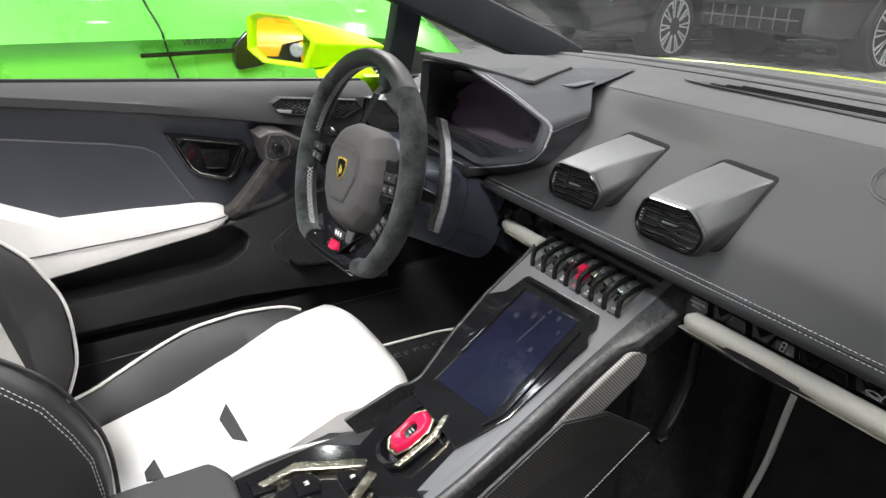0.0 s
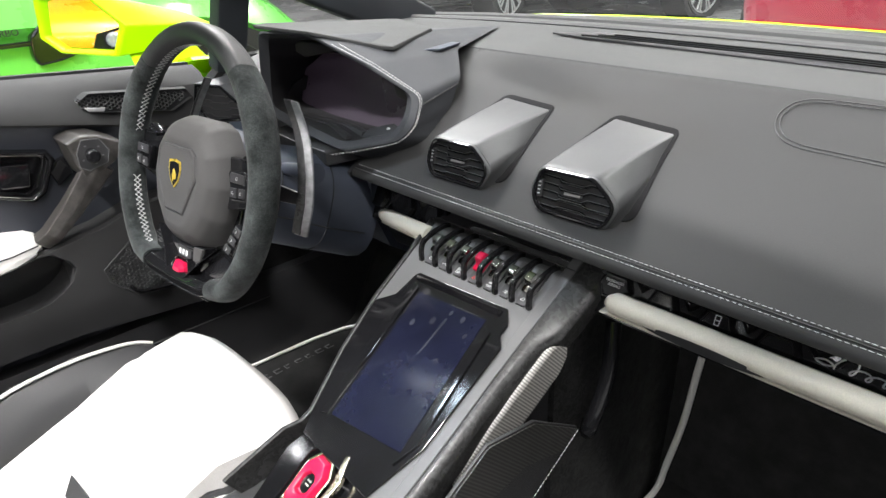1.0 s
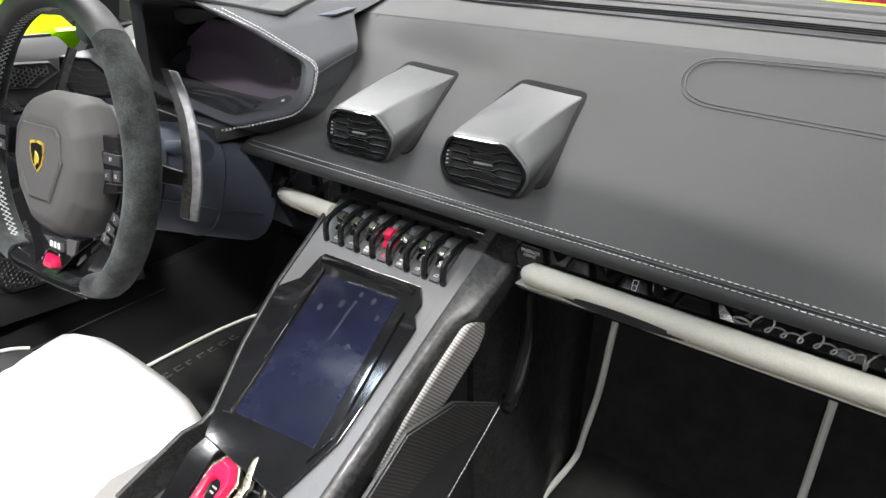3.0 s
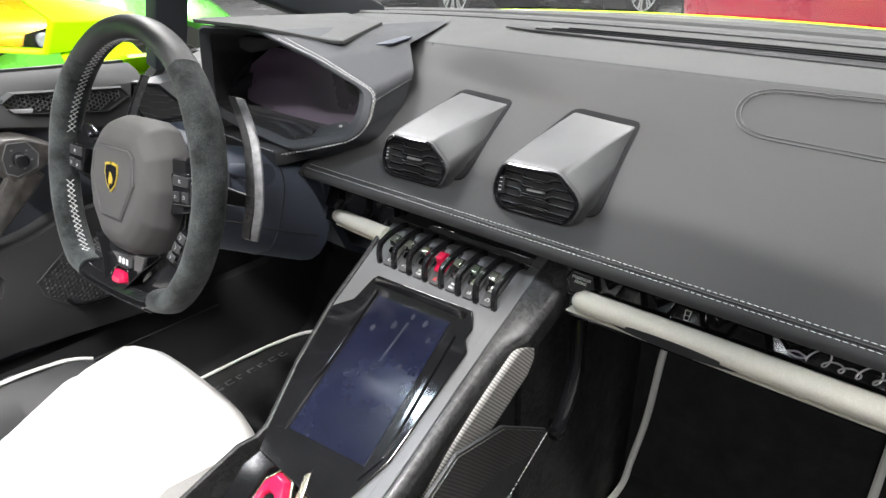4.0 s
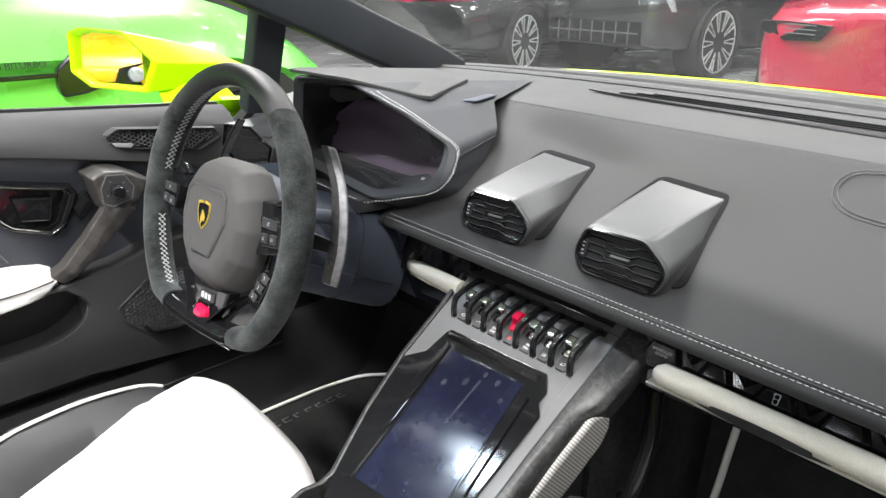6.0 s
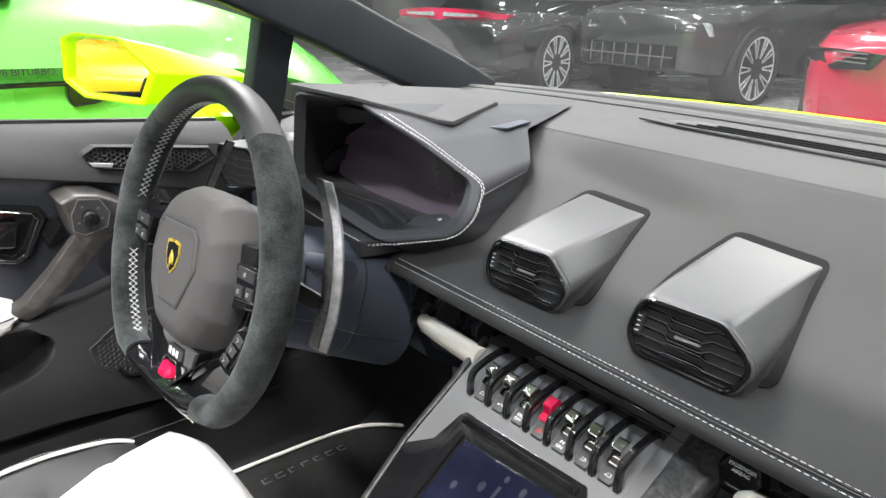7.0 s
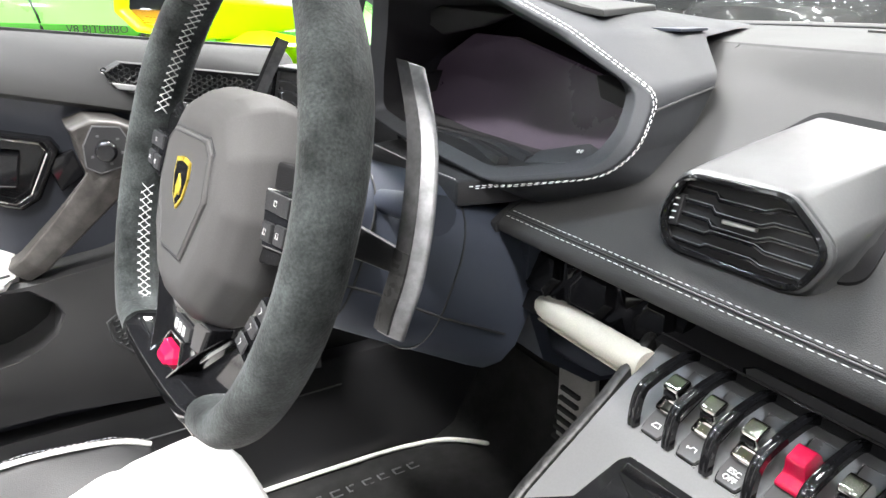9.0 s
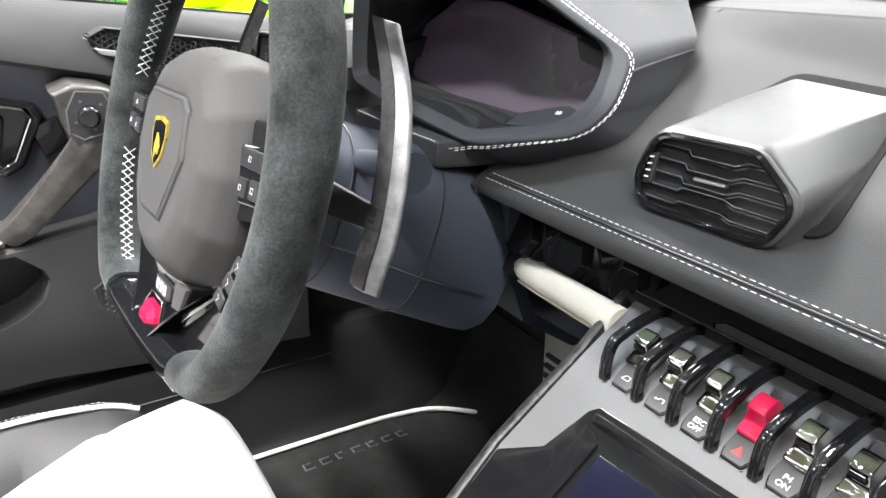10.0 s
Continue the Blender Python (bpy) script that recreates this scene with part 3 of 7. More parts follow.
    for k in range(4):
        part("mark", prism([at(-0.0455, 0.7405 + 0.004 * k, 0.0012), at(-0.0425, 0.7408 + 0.004 * k, 0.0012), at(-0.0425, 0.7417 + 0.004 * k, 0.0012), at(-0.0455, 0.7414 + 0.004 * k, 0.0012)], n * 0.0006), "print", wheel)
    return v


air_vent(-0.0785, "grey metal six-sided air vent set in the dashboard")
air_vent(0.0905, "grey metal six-sided air vent set in the dashboard")

# ---- instrument hood ----
X0 = -0.326


def instrument_hood():
    h = thing("instrument_hood", (X0, 0.65, 0.7), "dark grey leather instrument hood with white double stitching", "instrument cluster")
    front = [(0, 0.566, 0.874), (0.040, 0.563, 0.8665), (0.092, 0.585, 0.8435), (0.1495, 0.618, 0.8050), (0.1550, 0.600, 0.7720), (0.1440, 0.583, 0.7530), (0.082, 0.537, 0.7380), (0, 0.541, 0.742), (-0.085, 0.550, 0.744), (-0.148, 0.555, 0.752), (-0.140, 0.552, 0.79), (-0.122, 0.546, 0.84), (-0.104, 0.540, 0.877), (-0.035, 0.560, 0.878)]
    inner = [(0, 0.585, 0.862), (0.028, 0.585, 0.8545), (0.088, 0.601, 0.8305), (0.1285, 0.616, 0.8080), (0.1310, 0.606, 0.7800), (0.1220, 0.592, 0.7580), (0.070, 0.549, 0.7455), (0, 0.553, 0.750), (-0.080, 0.562, 0.752), (-0.138, 0.566, 0.759), (-0.131, 0.563, 0.79), (-0.114, 0.558, 0.836), (-0.098, 0.551, 0.867), (-0.033, 0.576, 0.869)]
    rim = [tuple(a + (b - a) * 0.35 + (0 if i != 1 else -0.006) for i, (a, b) in enumerate(zip(p, q))) for p, q in zip(front, inner)]
    deep = [(0, 0.685, 0.846), (0.02, 0.682, 0.842), (0.06, 0.672, 0.825), (0.112, 0.664, 0.80), (0.116, 0.652, 0.775), (0.106, 0.640, 0.757), (0.06, 0.630, 0.745), (0, 0.63, 0.744), (-0.08, 0.635, 0.744), (-0.172, 0.645, 0.750), (-0.182, 0.655, 0.785), (-0.16, 0.662, 0.82), (-0.12, 0.668, 0.842), (-0.06, 0.675, 0.846)]
    back = [(0, 0.93, 0.846), (0.033, 0.862, 0.8435), (0.074, 0.76, 0.838), (0.128, 0.712, 0.812), (0.134, 0.682, 0.772), (0.147, 0.625, 0.743), (0.1, 0.62, 0.70), (0, 0.6, 0.69), (-0.1, 0.62, 0.70), (-0.160, 0.635, 0.74), (-0.170, 0.655, 0.79), (-0.158, 0.665, 0.825), (-0.13, 0.74, 0.848), (-0.08, 0.83, 0.848)]
    m1 = [tuple(a + (b - a) * 0.12 for a, b in zip(p, q)) for p, q in zip(front, back)]
    at = lambda ring: [Vector((X0 + u, y, z)) for u, y, z in ring]
    soft = (0.004, 0.010, 0.006, 0.012, 0.012, 0.016, 0.014, 0.01, 0.01, 0.012, 0.006, 0.006, 0.010, 0.006)
    arc = lambda ring: rounded(at(ring), soft, 4)
    part("cowl", bevel(loft([arc(back), arc(m1), arc(front), arc(rim), arc(inner)], cap=False), 0.004, 3, 28), "leather_hood", h, smooth=45)
    part("shroud", loft([arc(inner), arc(deep), arc([(u, 0.703, z) for u, y, z in deep])], cap=False), "cavity", h, "black inner shroud")
    part("display", prism(at([(u, 0.70, z) for u, y, z in deep]), (0, 0.004, 0)), "cavity", h, smooth=0)
    scr = [(-0.176, 0.641, 0.782), (-0.168, 0.632, 0.756), (-0.117, 0.6265, 0.740), (0.015, 0.6258, 0.738), (0.104, 0.6318, 0.755), (0.104, 0.6468, 0.798), (0.061, 0.6506, 0.809), (-0.05, 0.658, 0.829), (-0.12, 0.658, 0.829), (-0.170, 0.647, 0.798)]
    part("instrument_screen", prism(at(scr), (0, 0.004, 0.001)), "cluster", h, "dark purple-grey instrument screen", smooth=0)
    part("visor_bracket", bevel(prism(at([(-0.135, 0.60, 0.845), (-0.10, 0.605, 0.855), (-0.02, 0.625, 0.850), (-0.06, 0.625, 0.838), (-0.11, 0.615, 0.828)]), (0, 0.02, 0.006)), 0.003, 2), "cavity", h)
    part("side_bracket", bevel(prism(at([(0.085, 0.625, 0.812), (0.118, 0.632, 0.800), (0.116, 0.628, 0.790), (0.095, 0.622, 0.796)]), (0, 0.02, 0)), 0.002, 2), "cavity", h)
    # double stitching round the edge
    for k, f in ((0, 0.0), (1, 1.0)):
        pts = []
        c = Vector((X0, 0.6, 0.80))
        for p, q in list(zip(arc(front), arc(m1)))[7:33]:
            v = p.lerp(q, 0.05 + 0.30 * f)
            pts.append(v + (v - c).normalized() * 0.0024)
        pts.append(pts[-1].lerp(pts[-6], -0.25))
        stitches("stitching", pts, h, (0.5, -0.7, 0.4), 0.0050, 0.0036, 0.00032)
    part("side_seam", tube([Vector((X0 + 0.1570, 0.612, 0.7965)), Vector((X0 + 0.1455, 0.655, 0.8010)), Vector((X0 + 0.1300, 0.706, 0.8050))], 0.0009, 5), "leather_black", h)
    # raised lid on top
    lid = [(-0.455, 0.562, 0.883), (-0.436, 0.536, 0.885), (-0.325, 0.556, 0.882), (-0.266, 0.630, 0.859), (-0.257, 0.643, 0.857), (-0.319, 0.771, 0.862), (-0.42, 0.79, 0.867)]
    part("lid", bevel(prism(lid, (0, 0.002, -0.0055)), 0.0012, 2), "leather_lit", h)
    part("lid_gap", prism([(-0.262, 0.70, 0.8425), (-0.246, 0.72, 0.8420), (-0.262, 0.775, 0.8425), (-0.287, 0.772, 0.843)], (0, 0, 0.002)), "plastic_blue", h)
    # lower inner ledge with the trip knob
    low_at = lambda pts, up=0.0: [Vector((X0 + u, y, 0.7515 - 0.078 * (y - 0.553) + up)) for u, y in pts]
    part("ledge_step", sweep(spline(low_at(((-0.13, 0.588), (-0.085, 0.592), (-0.04, 0.603), (0.0, 0.606), (0.066, 0.590))), 4), [(-0.004, -0.004), (-0.003, 0.0018), (0.0, 0.0028), (0.006, 0.0016), (0.010, -0.004)]), "plastic", h)
    part("ledge_step", sweep(spline(low_at(((-0.12, 0.574), (-0.07, 0.579), (-0.02, 0.586), (0.03, 0.573), (0.068, 0.560))), 4), [(-0.003, -0.004), (-0.002, 0.0012), (0.0, 0.002), (0.004, 0.0012), (0.006, -0.004)]), "plastic", h)
    knob = part("trip_panel", bevel(prism([(X0 + 0.068, 0.577, 0.7475), (X0 + 0.132, 0.585, 0.757), (X0 + 0.134, 0.598, 0.764), (X0 + 0.110, 0.603, 0.768), (X0 + 0.070, 0.592, 0.756)], (0, 0.004, -0.006)), 0.002, 2), "plastic", h)
    plate = Matrix.Translation((X0 + 0.112, 0.592, 0.7625)) @ Matrix.Rotation(radians(-8), 4, "Y") @ Matrix.Rotation(radians(38), 4, "X")
    lettering("trip_text", "0.0", 0.0048, plate, "print", knob)
    return h


instrument_hood()

# ---- steering wheel ----
def tilted(rake):
    a = radians(rake)
    return Matrix(((1, 0, 0, 0), (0, math.sin(a), -math.cos(a), 0), (0, math.cos(a), math.sin(a), 0), (0, 0, 0, 1)))


WM = Matrix.Translation((-0.3228, 0.3626, 0.7394)) @ Matrix.Rotation(radians(3.8), 4, "Z") @ tilted(16.5) @ Matrix.Rotation(radians(1.5), 4, "Z")
KM = Matrix.Translation((-0.3245, 0.362, 0.729)) @ tilted(20.5)


def kp(u, v, w=0.0):
    """A point of the steering column."""
    return KM @ Vector((u, v, w))


def wp(u, v, w=0.0):
    return WM @ Vector((u, v, w))


WN = WM.to_3x3() @ Vector((0, 0, 1))
KN = KM.to_3x3() @ Vector((0, 0, 1))


def rim_point(a):
    """Centre line of the rim at angle a from the top, clockwise; flattened below."""
    u, v = 0.1605 * math.sin(a), 0.165 * math.cos(a)
    if v < -0.124:
        v = -0.124 - (abs(v) - 0.124) * 0.30
    return u, v


def rim_swell(a):
    """Thumb swellings of the rim."""
    g = math.degrees(a) % 360
    return 1.0 + 0.10 * math.exp(-((g - 62) / 16) ** 2) + 0.10 * math.exp(-((g - 298) / 16) ** 2)


def rim_arc(a0, a1, n):
    return [radians(a0 + (a1 - a0) * i / n) for i in range(n + 1)]


def rim_sweep(a0, a1, n, hw=0.0132, hd=0.0178):
    rings = []
    for a in rim_arc(a0, a1, n):
        u, v = rim_point(a)
        u2, v2 = rim_point(a + 0.01)
        u1, v1 = rim_point(a - 0.01)
        t = Vector((u2 - u1, v2 - v1, 0)).normalized()
        out = Vector((-t.y, t.x, 0))
        if out.dot(Vector((u, v, 0))) < 0:
            out = -out
        grip = rim_swell(a)
        ring = []
        for k in range(16):
            b = 2 * math.pi * k / 16
            c, s = math.cos(b), math.sin(b)
            q = Vector((u, v, 0)) + out * (hw * grip * math.copysign(abs(c) ** 0.85, c)) + Vector((0, 0, 1)) * (hd * grip * math.copysign(abs(s) ** 0.85, s))
            ring.append(WM @ q)
        rings.append(ring)
    return loft(rings)


def steering_wheel():
    s = thing("steering_wheel", wp(0, 0), "flat-bottomed steering wheel in dark alcantara and black leather", "steering wheel")
    part("top_grip", rim_sweep(-40, 40, 22, 0.0130, 0.0175), "leather_black", s, "smooth black leather")
    part("side_grip", rim_sweep(40.3, 151, 28), "alcantara", s, "grey-green alcantara")
    part("side_grip", rim_sweep(209, 319.7, 28), "alcantara", s, "grey-green alcantara")
    for a in (40, 320):
        part("joint", rim_sweep(a - 0.35, a + 0.35, 1, 0.0125, 0.0170), "plastic", s)
    # faceted gloss piece across the flat bottom
    low_rings = []
    for u in (-0.080, -0.062, -0.030, -0.004, 0.004, 0.030, 0.062, 0.080):
        v = -0.1340 - 0.0030 * (1 - (u / 0.08) ** 2) + (0.003 if abs(u) > 0.07 else 0.0)
        low_rings.append([wp(u, v + a, w) for a, w in ((-0.0105, 0.004), (-0.0060, 0.0145), (0.0030, 0.0165), (0.0115, 0.0085), (0.0120, -0.006), (0.004, -0.014), (-0.008, -0.012))])
    low = part("lower_grip", bevel(loft(low_rings), 0.0012, 2, 20), "gloss", s, "gloss black plastic")
    part("trim_line", tube([wp(u, -0.1463 + 0.003 * (u / 0.08) ** 2, 0.0095) for u in (-0.078, -0.05, -0.02, 0.02, 0.05, 0.078)], 0.0010, 6), "chrome", low)
    # hub cushion
    outer = [(-0.052, 0.060), (-0.030, 0.067), (0.030, 0.067), (0.052, 0.060), (0.076, 0.032), (0.083, -0.008), (0.072, -0.052), (0.042, -0.088), (0.020, -0.096), (-0.020, -0.096), (-0.042, -0.088), (-0.072, -0.052), (-0.083, -0.008), (-0.076, 0.032)]
    rings = []
    for w, k in ((-0.035, 0.96), (-0.016, 1.0), (-0.009, 0.985), (0.004, 0.91), (0.0135, 0.80), (0.0185, 0.66)):
        rings.append([wp(0.002 + u * 0.95 * k, -0.010 + (v + 0.010) * k, w) for u, v in outer])
    part("hub", bevel(loft(rings), 0.006, 3, 14), "hub", s, "dark grey leather airbag cushion")
    shield = [(-0.033, 0.034), (0.033, 0.034), (0.043, 0.026), (0.046, -0.004), (0.021, -0.048), (-0.021, -0.048), (-0.046, -0.004), (-0.043, 0.026)]
    shield = [(u + 0.002, v - 0.002) for u, v in shield]
    mid = lambda u, v, k: (0.002 + (u - 0.002) * k, -0.008 + (v + 0.008) * k)
    sh = part("shield_panel", bevel(loft([[wp(*mid(u, v, 1.0), 0.0175) for u, v in shield], [wp(*mid(u, v, 0.985), 0.0198) for u, v in shield], [wp(*mid(u, v, 0.94), 0.0206) for u, v in shield]]), 0.0008, 2), "hub", s)
    part("shield_groove", tube([wp(*mid(u, v, 1.012), 0.0180) for u, v in shield], 0.0009, 5, True), "leather_black", sh)
    part("shield_groove", tube([wp(*mid(u, v, 0.93), 0.0205) for u, v in shield], 0.0005, 5, True), "leather_black", sh)
    # badge as a plain shield
    crest = [(-0.0125, 0.020), (0, 0.0225), (0.0125, 0.020), (0.0135, 0.008), (0.009, -0.008), (0, -0.018), (-0.009, -0.008), (-0.0135, 0.008)]
    crest = [(0.003 + u * 1.05, v * 0.86 - 0.004) for u, v in crest]
    fold = lambda k: [(0.003 + (u - 0.003) * k, -0.004 + (v + 0.004) * k) for u, v in crest]
    b = part("badge", loft([[wp(u, v, 0.0203) for u, v in crest], [wp(u, v, 0.0218) for u, v in crest]]), "gold", s, "gold-rimmed black shield badge")
    part("badge_field", loft([[wp(u, v, 0.0214) for u, v in fold(0.86)], [wp(u, v, 0.0221) for u, v in fold(0.84)]]), "gloss", b)
    part("badge_figure", bevel(loft([[wp(0.003 + 1.3 * u, -0.005 + v, w) for u, v in ((-0.0012, 0.009), (0.0016, 0.006), (0.0040, 0.001), (0.0030, -0.005), (0.0008, -0.003), (-0.0022, -0.0085), (-0.0034, 0.000))] for w in (0.0219, 0.0226)]), 0.0002, 1), "gold", b)
    # spokes and thumb controls
    for sx in (-1, 1):
        part("spoke", bevel(prism([wp(sx * 0.06, 0.030, -0.010), wp(sx * 0.146, 0.034, -0.008), wp(sx * 0.148, -0.018, -0.008), wp(sx * 0.07, -0.034, -0.010)], WN * -0.012), 0.003, 2), "gloss", s)
        pod = part("control_pod", bevel(prism([wp(sx * 0.094, 0.0175, 0.005), wp(sx * 0.127, 0.0210, 0.006), wp(sx * 0.1365, 0.011, 0.005), wp(sx * 0.1350, -0.0135, 0.004), wp(sx * 0.103, -0.0165, 0.005)], WN * -0.020), 0.003, 2), "gloss", s)
        for u, v, hu in ((0.116, 0.0115, 0.0150), (0.1095, -0.0055, 0.0065), (0.1255, -0.0040, 0.0065)):
            part("key", bevel(prism([wp(sx * (u - hu), v - 0.0060, 0.0062), wp(sx * (u + hu), v - 0.0052, 0.0066), wp(sx * (u + hu), v + 0.0060, 0.0070), wp(sx * (u - hu), v + 0.0052, 0.0066)], WN * -0.006), 0.0012, 2), "plastic", pod)
            part("key_mark", tube([wp(sx * u + a, v + b, 0.0071) for a, b in ((-0.0013, -0.0015), (0.0013, -0.0015), (0.0013, 0.0015), (-0.0013, 0.0015))], 0.00028, 4, True), "print", pod)
        part("thumb_toggle", bevel(loft([[wp(sx * u, v, w) for u, v in ((0.101, 0.034), (0.126, 0.045), (0.133, 0.034), (0.107, 0.028))] for w in (-0.018, -0.008)] + [[wp(sx * u, v, -0.005) for u, v in ((0.106, 0.034), (0.124, 0.041), (0.128, 0.035), (0.110, 0.031))]]), 0.0012, 2), "gloss", pod)
        if sx > 0:
            pod2 = part("lower_pod", bevel(prism([wp(sx * 0.083, -0.080, -0.001), wp(sx * 0.108, -0.042, 0.0), wp(sx * 0.124, -0.049, -0.001), wp(sx * 0.104, -0.085, -0.002)], WN * -0.012), 0.003, 2), "gloss", s)
            for k in range(3):
                u, v = 0.0955 + 0.0090 * k, -0.0755 + 0.0125 * k
                part("lower_key", bevel(prism([wp(sx * (u + a), v + b, 0.0) for a, b in ((-0.0075, -0.0020), (0.0055, -0.0060), (0.0105, 0.0030), (-0.0020, 0.0070))], WN * 0.0016), 0.0008, 1), "plastic", pod2)
                part("lower_key_mark", tube([wp(sx * (u + a), v + b, 0.0018) for a, b in ((-0.0005, -0.0015), (0.0025, 0.0010), (0.0010, 0.0030))], 0.0003, 4), "print", pod2)
        # ridge from the bottom of the flat rim up to the hub, with a dark web behind it
        part("lower_arm", bevel(loft([[wp(sx * u, v, w) for u, v, w in ((0.016, -0.136, 0.0145), (0.024, -0.130, 0.0135), (0.020, -0.130, 0.002), (0.010, -0.138, 0.002))], [wp(sx * u, v, w) for u, v, w in ((0.040, -0.108, 0.0065), (0.047, -0.104, 0.0050), (0.045, -0.104, -0.008), (0.036, -0.110, -0.008))], [wp(sx * u, v, w) for u, v, w in ((0.068, -0.086, 0.001), (0.074, -0.082, 0.0), (0.072, -0.082, -0.012), (0.062, -0.088, -0.012))]]), 0.0012, 2, 20), "gloss", s)
        part("lower_web", bevel(prism([wp(sx * 0.024, -0.128, -0.004), wp(sx * 0.070, -0.088, -0.010), wp(sx * 0.100, -0.098, -0.010), wp(sx * 0.084, -0.130, -0.006)], WN * -0.006), 0.001, 1), "gloss", s)
    part("lower_spoke", bevel(loft([[wp(u, v, w + 0.10 * max(0.0, -0.112 - v) * (w > -0.01)) for u, v in ((-0.044, -0.088), (0.044, -0.088), (0.038, -0.108), (0.020, -0.130), (0.010, -0.138), (-0.010, -0.138), (-0.020, -0.130), (-0.038, -0.108))] for w in (-0.018, -0.002)]), 0.002, 2), "gloss", s)
    # six-sided well with the red lever in it, leaning towards the driver
    well = lambda k, w: [wp(k * a, -0.1225 + k * b, w - 0.18 * k * b) for a, b in ((-0.0120, 0.0130), (0.0120, 0.0130), (0.0215, -0.0010), (0.0130, -0.0150), (-0.0130, -0.0150), (-0.0215, -0.0010))]
    part("switch_well", bevel(loft([well(1.0, -0.006), well(1.0, 0.0055), well(0.90, 0.0062), well(0.86, 0.0030)]), 0.0006, 1, 20), "gloss", s)
    part("switch_collar", tube(well(0.985, 0.0060), 0.0006, 5, True), "chrome", s)
    lever = lambda hu, v0, v1, w: [wp(a, b, w) for a, b in ((-0.75 * hu, v1), (0.75 * hu, v1), (hu, 0.6 * v1 + 0.4 * v0), (hu, 0.25 * v1 + 0.75 * v0), (0.7 * hu, v0), (-0.7 * hu, v0), (-hu, 0.25 * v1 + 0.75 * v0), (-hu, 0.6 * v1 + 0.4 * v0))]
    part("mode_switch", loft([lever(0.0140, -0.1300, -0.1145, 0.003), lever(0.0130, -0.1295, -0.1150, 0.0075), lever(0.0085, -0.1275, -0.1215, 0.0115)]), "red", s, "red faceted drive mode switch", 0)
    led = part("mode_display", bevel(loft([[wp(u, v, w) for u, v in ((-0.016, -0.0975), (0.018, -0.0975), (0.018, -0.1065), (0.013, -0.1095), (-0.013, -0.1095), (-0.016, -0.1065))] for w in (-0.004, 0.0015)]), 0.001, 2), "plastic", s)
    part("display_side", bevel(loft([[wp(u, v, w) for u, v in ((0.020, -0.092), (0.042, -0.090), (0.036, -0.108), (0.020, -0.110))] for w in (-0.006, 0.0005)]), 0.001, 2), "hub", s)
    for k in range(3):
        part("lamp_bar", prism([wp(-0.0095 + 0.008 * k + a, -0.1033 + b, 0.0014) for a, b in ((-0.0022, -0.0034), (0.0022, -0.0034), (0.0022, 0.0034), (-0.0022, 0.0034))], WN * 0.0005), "print", led)
    # cross stitching along the inner side of the rim
    for a0, a1 in ((-78, 4), (34, 78), (-148, -102), (102, 148)):
        bms = []
        n = int(abs(a1 - a0) / 2.5)
        for i in range(n):
            for flip in (0, 1):
                pa, pb = radians(a0 + (a1 - a0) * i / n), radians(a0 + (a1 - a0) * (i + 1.25) / n)
                w0, w1 = (-0.0050, 0.0042) if flip else (0.0042, -0.0050)
                q = []
                for a, w in ((pa, w0), (pb, w1)):
                    u, v = rim_point(a)
                    r = math.hypot(u, v)
                    k = (r - 0.0138 * rim_swell(a) * max(0.0, 1 - (abs(w) / 0.0183) ** 2.35) ** 0.425) / r
                    q.append(wp(u * k, v * k, w))
                bms.append(tube(q, 0.00034, 4))
        ob = part("cross_stitching", merge(*bms), "thread", s)
        ob["kind"] = "stuff"
    return s


steering_wheel()


